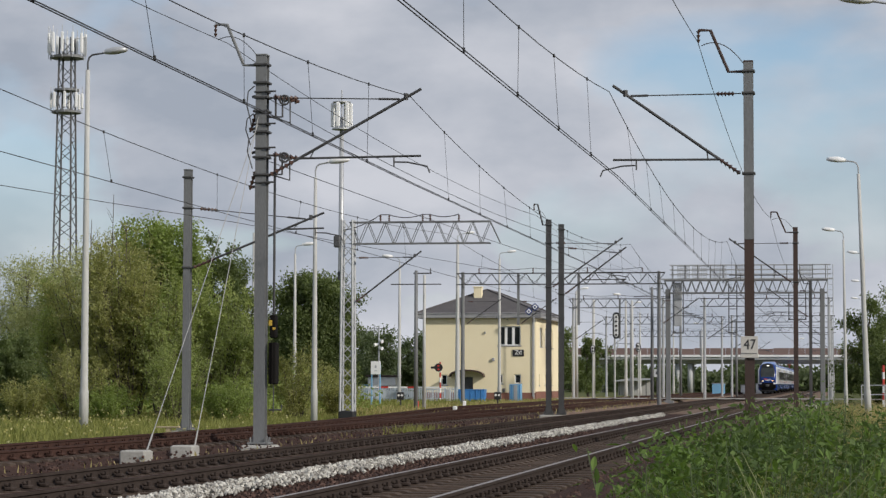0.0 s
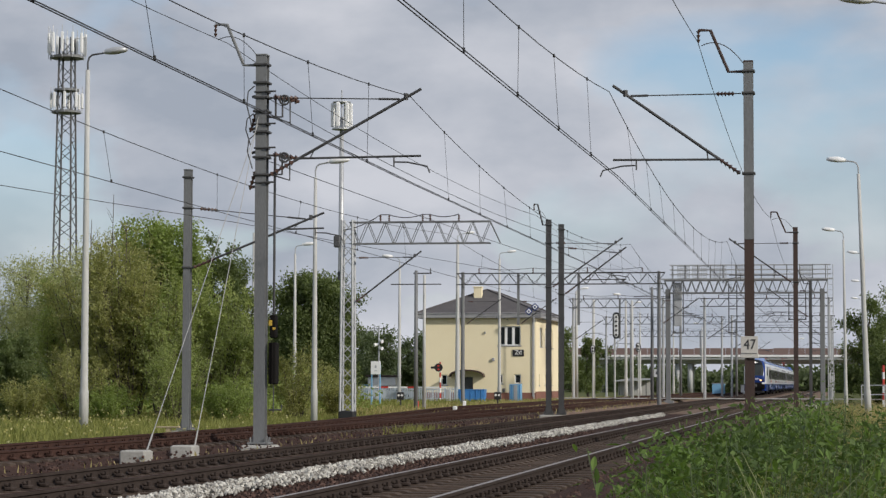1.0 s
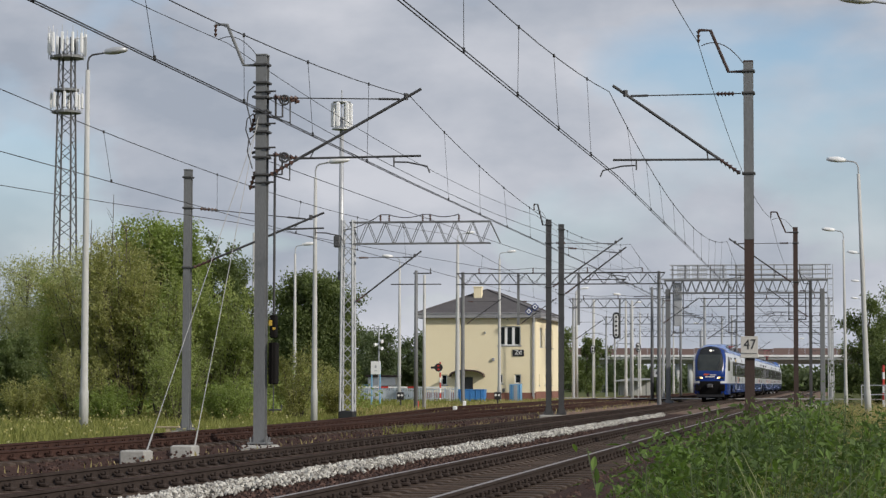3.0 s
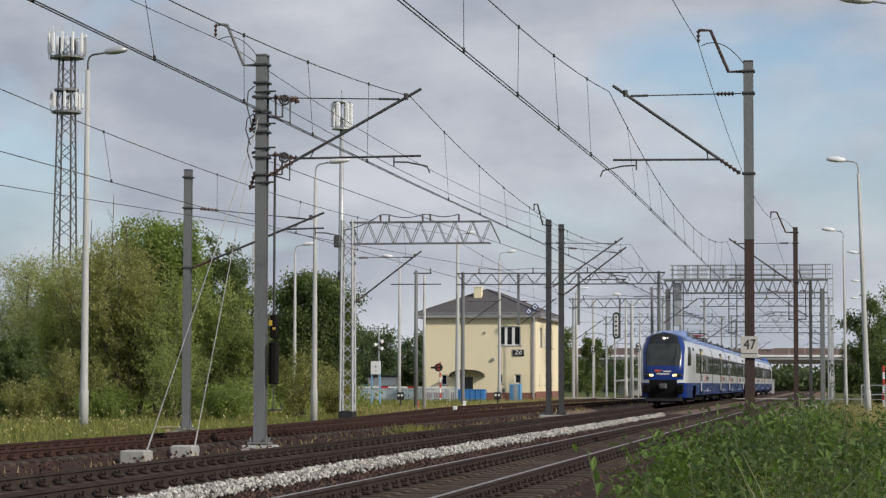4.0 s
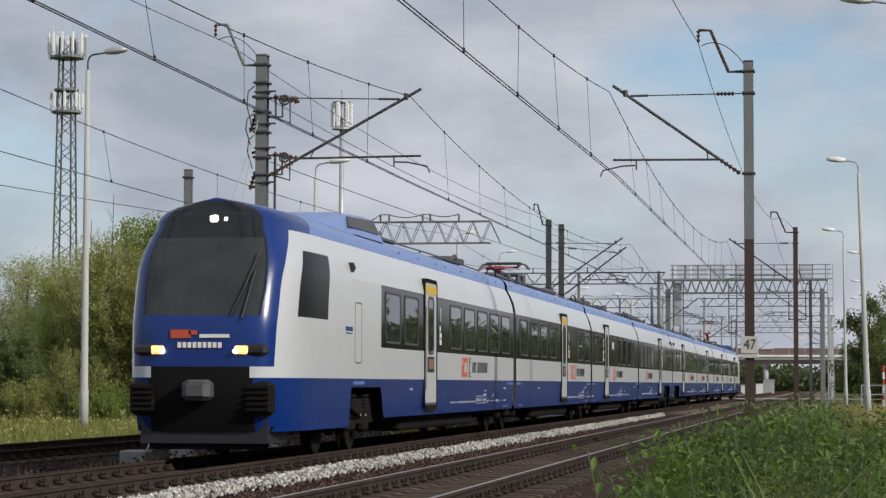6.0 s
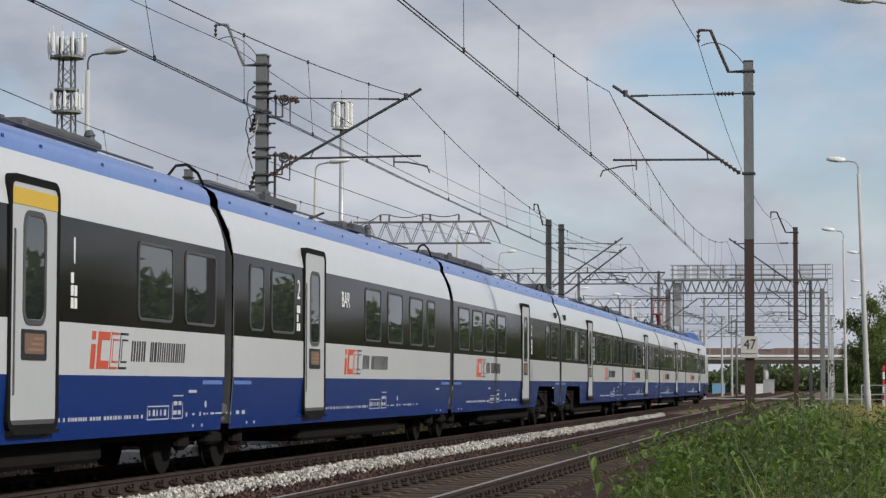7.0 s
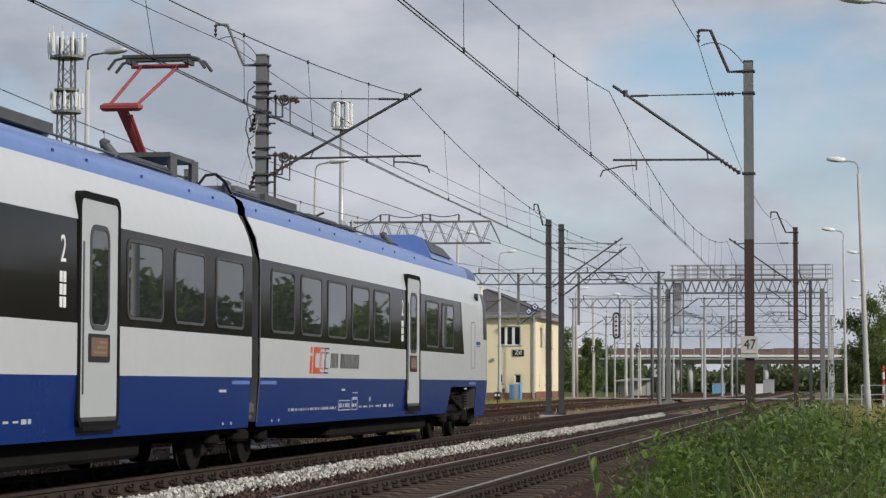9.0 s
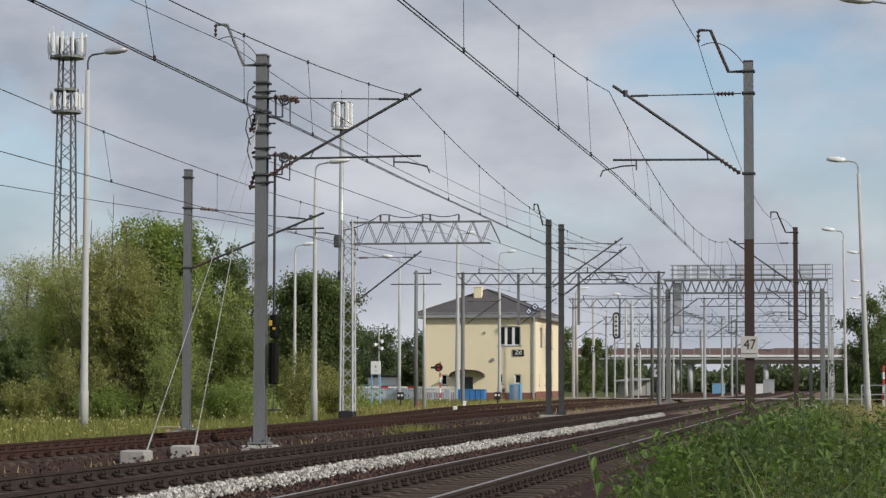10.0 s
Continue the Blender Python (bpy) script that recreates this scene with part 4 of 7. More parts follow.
    np_("nose_skirt", clean(kinds["skirt"]), T_BLUE, car, "blue lower nose", True)
    np_("nose_roof", clean(kinds["roof"]), T_ROOF, car, "blue cab roof", True)
    well = np_("coupler_recess", clean(kinds["well"]), RUBBER, car, "black coupler recess", True)
    cp = Geo().box((0, -0.02, 1.02), (0.42, 0.34, 0.30), b=0.06).bar((0, 0.5, 1.0), (0, -0.15, 1.0), 0.13, n=12).box((0, -0.18, 1.02), (0.30, 0.08, 0.22), b=0.03)
    np_("coupler", cp, T_DARKGREY, well, "grey automatic coupler")
    for s in (-1, 1):
        g = Geo().box((s * 0.86, 0.22, 0.90), (0.40, 0.30, 0.50), b=0.06)
        for k in range(5):
            g.box((s * 0.86, 0.06, 0.74 + 0.08 * k), (0.34, 0.05, 0.03))
        np_("crash_pad", g, T_UNDER, well, "ribbed dark buffer pad")
    np_("snow_plough", Geo().prism([(-1.02, 0.50), (1.02, 0.50), (0.80, 0.16), (-0.80, 0.16)], 1, 0.40, 0.60), RUBBER, well, "black snow plough")
    np_("recess_floor", Geo().box((0, 0.9, 0.5), (1.9, 1.2, 0.5)), BLACK, well)
    y1_, z1_ = depth + 5.0, 4.12
    sec = [(y1_, 3.80, 0.92, z1_), (depth + 2.6, 3.80, 0.91, 4.03), (depth + 0.6, 3.70, 0.88, 3.86), (depth - 0.75, 3.5, 0.76, 3.66)]
    g = Geo()
    for yy, zb, w, zt in sec:
        g.v += [(-w - 0.10, yy, zb - 0.16), (-w + 0.10, yy, zt - 0.07), (-w + 0.30, yy, zt), (w - 0.30, yy, zt), (w - 0.10, yy, zt - 0.07), (w + 0.10, yy, zb - 0.16)]
    for k in range(3):
        g.f += [(6 * k + i, 6 * k + i + 1, 6 * k + 7 + i, 6 * k + 6 + i) for i in range(5)]
    g.f += [tuple(range(6)), tuple(range(23, 17, -1))]
    fair = np_("roof_fairing", g, T_ROOF, car, "sloping blue roof fairing")
    for s in (-1, 1):
        q = [(s * 0.965, y1_ - 0.15, 3.78), (s * 0.955, depth + 2.3, 3.76), (s * 0.845, depth + 2.7, 3.96), (s * 0.845, y1_ - 0.15, 4.03)]
        np_("fairing_grille", Geo().add([(a + s * 0.006, b, c) for a, b, c in q] + [(a - s * 0.03, b, c) for a, b, c in q], [(0, 1, 2, 3), (7, 6, 5, 4), (0, 4, 5, 1), (1, 5, 6, 2), (2, 6, 7, 3), (3, 7, 4, 0)]), T_DARKGREY, fair, "dark louvred intake")
    hl, hw = Geo(), Geo()
    for s in (-1, 1):
        np_("headlamp_housing", Geo().box((s * 0.74, 0.13, 1.60), (0.50, 0.20, 0.17), b=0.05), BLACK, mask, "black lamp housing")
        hl.box((s * 0.62, 0.025, 1.60), (0.20, 0.05, 0.12), b=0.03)
        hw.bar((s * 0.54, -0.015, 1.58), (s * 0.54, 0.0, 1.58), 0.04, n=12)
    np_("headlamp", hl, LAMP_ON if not flip else RED, mask, "lit warm headlamps" if not flip else "red tail lamps")
    np_("dipped_lamp", hw, LAMP_WHITE if not flip else RED, mask, "bright round lamp" if not flip else "red tail lamp")
    d = front(3.58) - 0.02
    np_("display_box", Geo().box((0, d + 0.08, 3.55), (0.95, 0.12, 0.16), pose(0, 0, 0, -20).to_3x3(), b=0.02), BLACK, mask, "destination display")
    np_("top_light", Geo().box((0.02, d - 0.01, 3.53), (0.13, 0.05, 0.12), b=0.02).box((0.20, d - 0.01, 3.53), (0.05, 0.04, 0.06), b=0.01), LAMP_WHITE if not flip else BLACK, mask, "bright upper headlight")
    np_("wiper", Geo().bar((0.62, front(2.05) - 0.03, 2.05), (0.75, front(2.75) - 0.02, 2.75), 0.018).bar((0.62, front(2.5) - 0.04, 2.5), (0.8, front(3.0) - 0.02, 3.05), 0.014).bar((0.45, front(2.1) - 0.03, 2.1), (0.62, front(2.5) - 0.04, 2.5), 0.014), BLACK, mask, "black wiper")
    if not flip:
        np_("front_logo", Geo().box((-0.28, 0.035, 1.83), (0.30, 0.02, 0.12)).box((-0.10, 0.035, 1.85), (0.12, 0.02, 0.06)), ORANGE, mask, "red logo shape")
        w = Geo().box((0.22, 0.035, 1.80), (0.44, 0.02, 0.05))
        for k in range(9):
            w.box((-0.30 + 0.075 * k, 0.035, 1.67), (0.05, 0.02, 0.08))
        np_("front_lettering", w, WHITE, mask, "pale lettering bars")
    # side window and door of the cab
    for s in (-1, 1):
        np_("cab_hatch", ring(s, depth + 1.2, depth + 1.75, 1.45, 2.45, 0.08, 0.018, HW - 0.01, HW + 0.004), T_GREY, car, "outlined service hatch")
        np_("camera_pod", Geo().prism([(depth + 0.95, 2.92), (depth + 1.13, 3.0), (depth + 0.95, 3.08)], 0, s * (HW - 0.1), s * (HW + 0.03)), BLACK, car, "small black camera pod")
        np_("maker_plate", Geo().box((s * HW, depth + 0.75, 2.0), (0.006, 0.55, 0.07)).box((s * HW, depth + 0.75, 1.93), (0.006, 0.5, 0.02)), T_BLUE, car, "small blue lettering bar")


for i in range(8):
    y0, y1 = JOINTS[i] + 0.2, JOINTS[i + 1] - 0.2
    yb0, yb1 = y0, y1
    if i == 0:
        yb0, y0 = 4.5, 4.5
    if i == 7:
        y1 = yb1 = LEN - 2.5
    car = part("car_body", strip([Z_BL, Z_B0], y0, y1), T_WHITE, train, "white car body")
    part("upper_side", strip([Z_B1, 2.95, 3.1, 3.25, Z_EV], y0, y1), T_WHITE, car, "white upper side", True)
    b0, b1 = (6.9 if i == 0 else y0), (148.3 if i == 7 else y1)
    part("window_band", strip([Z_B0, 2.2, Z_B1], b0, b1), T_BAND, car, "smoked dark window band")
    if i in (0, 7):
        a, b = (y0, b0) if i == 0 else (b1, y1)
        for s in (-1, 1):
            part("cab_wall", plate(s, [(a, Z_B0), (b, Z_B0), (b, Z_B1), (a, Z_B1)], HW - 0.03, HW), T_WHITE, car, "white cab wall")
        if i == 7:
            for s in (-1, 1):
                part("band_end", plate(s, [(b1 - 0.01, Z_B0), (b1 + 0.42, Z_B0), (b1 - 0.01, Z_B1)], HW - 0.02, HW + 0.003), T_BAND, car, "slanted end of the dark band")
    bog = {0: [5.3], 3: [74.1], 4: [80.5], 7: [148.8]}.get(i, [])
    cuts = arch(bog)
    part("skirt", strip([Z_SK, 0.75, 1.0, 1.12, Z_BL], y0, y1, 0.0, cuts if bog else None, 220 if bog else 1), T_BLUE, car, "deep blue lower side")
    part("roof", roof_geo(y0, y1), T_ROOF, car, "blue curved roof", True)
    for ye in (y0 + 0.005, y1 - 0.03):
        part("end_wall", Geo().prism([(-1.25, 0.6), (1.25, 0.6), (1.28, 1.2), (1.28, 2.75), (1.05, 3.38), (0.6, 3.78), (-0.6, 3.78), (-1.05, 3.38), (-1.28, 2.75), (-1.28, 1.2)], 1, ye, ye + 0.025), T_DARKGREY, car, "dark end wall")
    # full-length boxes in the same near-black, standing in for shadow below the skirt
    part("underframe", Geo().box((0, (y0 + y1) / 2, 0.66), (2.1, y1 - y0 - 0.2, 0.42)).box((0, (y0 + y1) / 2 + 0.6, 0.40), (2.0, (y1 - y0) * 0.46, 0.32), b=0.05), T_UNDER, car, "near-black underframe boxes, underside shade painted in")
    part("end_edge", strip([0.6, Z_BL, 2.75, 3.1, Z_EV], y0, y0 + 0.05, 0.004), T_GREY, car, "grey edge strip") if i else None
    L = LAYOUT[i]
    for a, b in L["win"]:
        window(car, a, b)
    door(car, *L["door"], L.get("yellow", False))
    side_marks(car, y0, y1, L["logo"], L["two"], 40 + i, "1" if i < 2 else "2")
    roof_kit(car, y0 + (4.5 if i == 0 else 0), y1 - (4.5 if i == 7 else 0), 60 + i)
    for c in bog:
        bogie(car, c)
    if i in (0, 1, 2, 4, 5, 6):
        bogie(car, JOINTS[i + 1])
    if i < 7:
        gangway(car, JOINTS[i + 1])
    if i == 2:
        for s in (-1, 1):
            lettering("BAR", 0.36, pose(s * (HW + 0.006), 48.25, 2.44, 90, 0, 90 * s), WHITE, car, squeeze=0.95)
    if i == 0:
        nose(car, 2.0, False)
    if i == 7:
        nose(car, 0.0, True)
    if i in (3, 4):
        for s in (-1, 1):
            yy = y1 - 0.9 if i == 3 else y0 + 0.9
            part("camera_pod", Geo().prism([(yy - 0.09, 2.94), (yy + 0.09, 3.02), (yy - 0.09, 3.10)], 0, s * (HW - 0.1), s * (HW + 0.03)), BLACK, car, "small black camera pod")


def pantograph(y, raised):
    pg = part("pantograph", Geo().box((0, y, 4.08), (1.1, 1.2, 0.06)).bar((-0.55, y - 0.5, 3.78), (-0.55, y - 0.5, 4.08), 0.07).bar((0.55, y - 0.5, 3.78), (0.55, y - 0.5, 4.08), 0.07).bar((-0.55, y + 0.5, 3.78), (-0.55, y + 0.5, 4.08), 0.07).bar((0.55, y + 0.5, 3.78), (0.55, y + 0.5, 4.08), 0.07), T_GREY, train, "raised red pantograph under the contact wire" if raised else "folded pantograph on the roof")
    knee = Vector((0, y - 0.95, 4.66 if raised else 4.22))
    foot = Vector((0, y, 4.12))
    top = Vector((0, y + 0.75, 5.42 if raised else 4.32))
    part("pantograph_arm", Geo().bar(foot, knee, 0.075).bar(foot + Vector((0.12, -0.3, 0)), knee + Vector((0.1, 0.1, -0.1)), 0.025).box(knee, (0.55, 0.14, 0.1), b=0.03), T_RED, pg, "red lower arm")
    g = Geo()
    for s in (-1, 1):
        g.bar(knee + Vector((s * 0.18, 0, 0)), top + Vector((s * 0.26, 0, 0)), 0.022)
    g.bar(top + Vector((-0.4, 0, 0)), top + Vector((0.4, 0, 0)), 0.03)
    part("pantograph_fork", g, T_RED, pg, "red upper arm")
    g = Geo()
    for dy in (-0.17, 0.17):
        z = top.z + 0.10
        g.path([(-0.68, y + 0.75 + dy, z - 0.16), (-0.58, y + 0.75 + dy, z - 0.03), (-0.46, y + 0.75 + dy, z), (0.46, y + 0.75 + dy, z), (0.58, y + 0.75 + dy, z - 0.03), (0.68, y + 0.75 + dy, z - 0.16)], 0.022)
        g.box((0, y + 0.75 + dy, z + 0.015), (0.95, 0.05, 0.04))
    g.box(top + Vector((-0.4, 0, 0.05)), (0.05, 0.40, 0.06)).box(top + Vector((0.4, 0, 0.05)), (0.05, 0.40, 0.06))
    part("collector_head", g, STEEL_DARK, pg, "dark collector strips")


pantograph(130.1, True)
pantograph(30.0, False)

# ---- portals and gantries ----


def portal(y, x0, x1, top, depth, label, base=-0.46, drops=(), post=STEEL_LIGHT, arms=()):
    th = thing("catenary_portal", pose(0, y, 0), label, "catenary portal", "catenary portals")
    for x in (x0, x1):
        if x is not None:
            part("post", Geo().bar((x, 0, base), (x, 0, top + 0.1), 0.14, 0.11, n=10), post, th, "pale round post")
    a, b = (x0 if x0 is not None else arms[0]), (x1 if x1 is not None else arms[1])
    part("truss_beam", Geo().truss((a - 0.4, 0, top), (b + 0.4, 0, top), depth, 0.5, int((b - a) / 1.1), 0.028), STEEL_DARK, th, "grey lattice beam")
    for x, z in drops:
        part("drop_post", Geo().hbeam(x, 0, z, top, 0.16, 0.16, 0.02), STEEL, th)
    n = max(2, int((b - a) / 4.2))
    pts = []
    for k in range(n + 1):
        x = a + (b - a) * (k + 0.3) / (n + 0.6)
        g = Geo()
        insulator(g, (x, 0, top + 0.02), (x, 0, top + 0.34), 3, 0.07)
        part("insulator", g, PORCELAIN, th, "brown feeder insulator")
        pts.append((x, 0, top + 0.36))
    g = Geo()
    wire = []
    for p, q in zip(pts[:-1], pts[1:]):
        wire += sag(p, q, 0.12, 8)[:-1]
    part("feeder_cable", g.path(wire + [Vector(pts[-1])], 0.016, 5), WIRE, th)
    return th


def hang_arm(th, x, d, reach=2.6, z=(5.2, 6.7, 6.9, 5.7)):
    cantilever(th, x, 0, d, reach, *z)


lat = thing("lattice_mast", pose(-19.2, 89.7, 0), "pale lattice steel mast carrying a half gantry beam", "catenary mast")
part("lattice_column", Geo().lattice(0, 0, -0.1, 7.6, 0.5, 0.42, 16, 0.032), STEEL_LIGHT, lat, "pale lattice column")
part("footing", Geo().box((0, 0, -0.2), (0.62, 0.62, 0.5), b=0.04), BLACK, lat, "tarred footing")
part("gantry_beam", Geo().truss((0.1, 0, 7.5), (5.7, 0, 7.5), 0.85, 0.4, 8, 0.026).beam((5.7, 0, 7.5), (6.1, 0, 6.65), 0.05, 0.05), STEEL, lat, "grey lattice beam")
for k, x in enumerate((1.3, 1.65, 3.0, 3.3, 4.45)):
    g = Geo()
    insulator(g, (x, 0, 7.5), (x, 0, 7.78), 3, 0.06)
    part("insulator", g, PORCELAIN, lat, "brown feeder insulator")
part("feeder_cable", Geo().path(sag((-0.2, 0, 7.2), (1.3, 0, 7.8), 0.1, 6) + sag((1.65, 0, 7.8), (3.0, 0, 7.8), 0.12, 6) + sag((3.3, 0, 7.8), (4.45, 0, 7.8), 0.1, 6), 0.018, 5), WIRE, lat)
cantilever(lat, 0.15, 0, 1, 2.8, 4.36, 6.1, 6.35, 5.3, steady=False)
part("switch_gear", Geo().box((-0.3, 0, 5.4), (0.22, 0.22, 0.34), b=0.03).bar((-0.3, 0, 5.4), (-0.3, 0, 6.9), 0.025), T_GREY, lat, "grey switch box")

P = portal(155.0, -25.2, -11.9, 8.6, 0.75, "grey lattice portal over the side tracks", drops=((-21.4, 5.1), (-17.3, 5.1)), post=STEEL)
hang_arm(P, -21.4, 1)
hang_arm(P, -11.8, 1)
hang_arm(P, -25.1, 1)
P = portal(208.0, -23.7, -15.6, 8.8, 0.8, "distant lattice portal over the side tracks", drops=((-19.5, 5.2),))
hang_arm(P, -23.6, 1)
for y in SPAN[4:7]:
    P = portal(y, -11.9, -0.9, 8.8, 0.7, "distant lattice portal over the main tracks")
    hang_arm(P, -11.8, 1)
    hang_arm(P, -1.0, -1)
P = portal(261.0, -26.0, -13.0, 8.7, 0.8, "distant lattice portal over the side tracks", drops=((-19.5, 5.2),))
hang_arm(P, -25.9, 1)
P = portal(330.0, -30.0, -12.5, 8.7, 0.8, "distant lattice portal over the side tracks", drops=((-19.5, 5.2),))

# signal gantry with its walkway
sg = thing("signal_gantry", pose(0, 175, 0), "galvanised signal gantry with railed walkway over the main tracks", "signal gantry")
for x in (-12.75, -1.25):
    part("gantry_post", Geo().box((x, 0, 3.9), (0.36, 0.36, 8.8), b=0.03).box((x, 0, -0.3), (0.8, 0.8, 0.4), b=0.05), STEEL, sg, "grey box post")
part("gantry_truss", Geo().truss((-13.0, 0, 8.95), (-0.9, 0, 8.95), 0.95, 0.9, 18, 0.05), STEEL, sg, "lattice truss")
part("walkway", Geo().box((-6.9, 0, 9.05), (12.9, 1.0, 0.07)), STEEL_LIGHT, sg, "walkway grating")
for s in (-0.5, 0.5):
    for k in range(13):
        x = -12.4 + 11.4 * k / 12
        part("railing_post", Geo().bar((x, s, 9.08), (x, s, 10.1), 0.03, n=6), STEEL, sg)
    for z in (9.4, 9.75, 10.1):
        part("handrail", Geo().bar((-12.6, s, z), (-0.6, s, z), 0.025, n=6), STEEL_LIGHT, sg)
for x, w, z0, z1, inner in ((-12.0, 0.75, 5.0, 8.9, True), (-7.9, 0.6, 5.0, 8.6, False), (-3.1, 1.25, 6.0, 7.95, False)):
    b = part("signal_cage", Geo().bar((x - w / 2, 0.3, z0), (x - w / 2, 0.3, z1), 0.04, n=6).bar((x + w / 2, 0.3, z0), (x + w / 2, 0.3, z1), 0.04, n=6).box((x, 0.1, z0), (w + 0.1, 0.7, 0.08)).box((x, 0.1, (z0 + z1) / 2), (w, 0.05, 0.05)), T_DARKGREY, sg, "hanging service cage")
    if inner:
        part("signal_back", Geo().box((x, 0, (z0 + z1) / 2 + 0.2), (w * 0.8, 0.12, z1 - z0 - 0.6), b=0.04), STEEL_LIGHT, b, "pale signal housing")
for x, w in ((-11.6, 0.9), (-10.4, 1.1), (-8.9, 1.0), (-7.3, 0.8), (-2.4, 0.9)):
    g = Geo()
    for k in range(9):
        g.box((x - w / 2 + w * k / 8, 0.53, 9.6), (0.035, 0.03, 0.95))
    for k in range(6):
        g.box((x, 0.55, 9.15 + 0.18 * k), (w, 0.02, 0.035))
    part("mesh_screen", g, STEEL_LIGHT, sg, "galvanised mesh screen")
g = Geo()
for k in range(24):
    g.bar((-0.85, -0.2, 0.2 + 0.4 * k), (-0.45, -0.2, 0.2 + 0.4 * k), 0.014, n=5)
g.bar((-0.85, -0.2, -0.3), (-0.85, -0.2, 10.1), 0.03, n=6).bar((-0.45, -0.2, -0.3), (-0.45, -0.2, 10.1), 0.03, n=6)
part("ladder", g, STEEL_LIGHT, sg, "steel ladder")

# ---- lamp posts ----


def lamp_post(x, y, top, d, r=0.085, kind="concrete", reach=0.85, base=-0.46, lit=False, lean=0.0):
    th = thing("lamp_post", pose(x, y, 0, 0, lean, 0), "tall pale lamp post with a single bent arm", "lamp post", "station lamp posts")
    z1 = top - 0.55
    part("shaft", Geo().lathe((0, 0, base), (0, 0, z1), [(0, r * 1.5), (1.3 / (z1 - base), r * 1.42), (1.42 / (z1 - base), r * 1.24), (0.6, r * 0.95), (1, r * 0.7)], 12), POST_CONC, th, "tapered pale shaft", True)
    part("arm", Geo().path([(0, 0, z1 - 0.05), (0, 0, top - 0.28), (d * 0.05, 0, top - 0.12), (d * 0.16, 0, top - 0.04), (d * reach * 0.6, 0, top + 0.02)], 0.032, 7), STEEL_DARK if lit is False else STEEL_LIGHT, th, "bent steel arm")
    L = Geo()
    n = 10
    rows = [(0.0, 0.05, 0.06), (0.10, 0.13, 0.11), (0.35, 0.19, 0.15), (0.66, 0.17, 0.12), (0.82, 0.08, 0.06)]
    o = 0
    vs, fs = [], []
    for u, w, h in rows:
        for k in range(n):
            a = 2 * math.pi * k / n
            vs.append((d * (reach * 0.55 + u), w * math.cos(a), top + 0.03 + h * max(math.sin(a), -0.6) + 0.10 * u))
    for i in range(len(rows) - 1):
        fs += [(n * i + k, n * i + (k + 1) % n, n * i + n + (k + 1) % n, n * i + n + k) for k in range(n)]
    fs += [tuple(range(n)), tuple(range(n * (len(rows) - 1), n * len(rows)))]
    part("lamp_head", L.add(vs, fs), WHITE if lit else STEEL_LIGHT, th, "pale cobra lamp head", True)
    return th


lamp_post(-24.8, 74.0, 12.15, 1, r=0.105, reach=1.0)
lamp_post(-19.15, 83.6, 9.3, 1, r=0.085, lit=True)
lamp_post(-34.5, 144.9, 10.0, 1, r=0.10, lit=True)
lamp_post(-30.8, 161.4, 10.1, -1, r=0.10, lit=True)
lamp_post(-28.5, 194.7, 12.3, 1, r=0.12, reach=1.1, lit=True)
lamp_post(-31.8, 192.8, 13.8, 1, r=0.16, reach=1.1, lit=True)
lamp_post(1.14, 97.0, 10.4, -1, r=0.10, lit=True, lean=-1.85)
lamp_post(0.36, 141.2, 10.4, -1, r=0.085, lit=True, lean=-0.5)
lamp_post(1.9, 180.0, 11.2, -1, r=0.085, lit=True)
lamp_post(1.28, 54.0, 9.97, -1, r=0.10, reach=0.8, lit=True)
for x, y, t, d in ((-26.5, 235, 10.8, 1), (-24.0, 270, 10.6, 1), (-25.5, 300, 11.0, -1), (-20.5, 225, 9.8, -1), (-24, 340, 10.5, 1), (-21.0, 360, 10.5, -1), (-7.0, 380, 8.5, 1), (2.4, 225, 11, -1), (2.6, 270, 11, -1)):
    lamp_post(x, y, t, d, r=0.13, lit=True)

# plain line-side poles
for x, y, t, r, cross in ((-32.5, 126.5, 9.6, 0.11, 0), (-22.8, 124.3, 7.3, 0.12, 1), (-22.45, 124.9, 7.1, 0.10, 0), (-24.2, 215, 9.8, 0.16, 0), (-22.6, 215, 9.0, 0.15, 0), (-16.8, 190, 8.0, 0.14, 0), (-14.2, 178, 8.6, 0.14, 1), (-16.2, 240, 9.2, 0.15, 1), (-10.9, 250, 8.0, 0.14, 1)):
    th = thing("line_pole", pose(x, y, 0), "slender grey pole beside the sidings", "pole", "line-side poles")
    part("shaft", Geo().bar((0, 0, -0.46), (0, 0, t), r, r * 0.75, n=10), STEEL if cross else POST_CONC, th, "grey shaft", True)
    if cross:
        part("crossarm", Geo().beam((-0.15, 0, t - 0.15), (0.85, 0, t - 0.15), 0.07, 0.07).bar((0.8, 0, t - 0.15), (0.8, 0, t + 0.12), 0.03).bar((-1.4, 0, t - 0.75), (1.4, 0, t - 0.75), 0.03), STEEL_DARK, th, "dark crossarm")

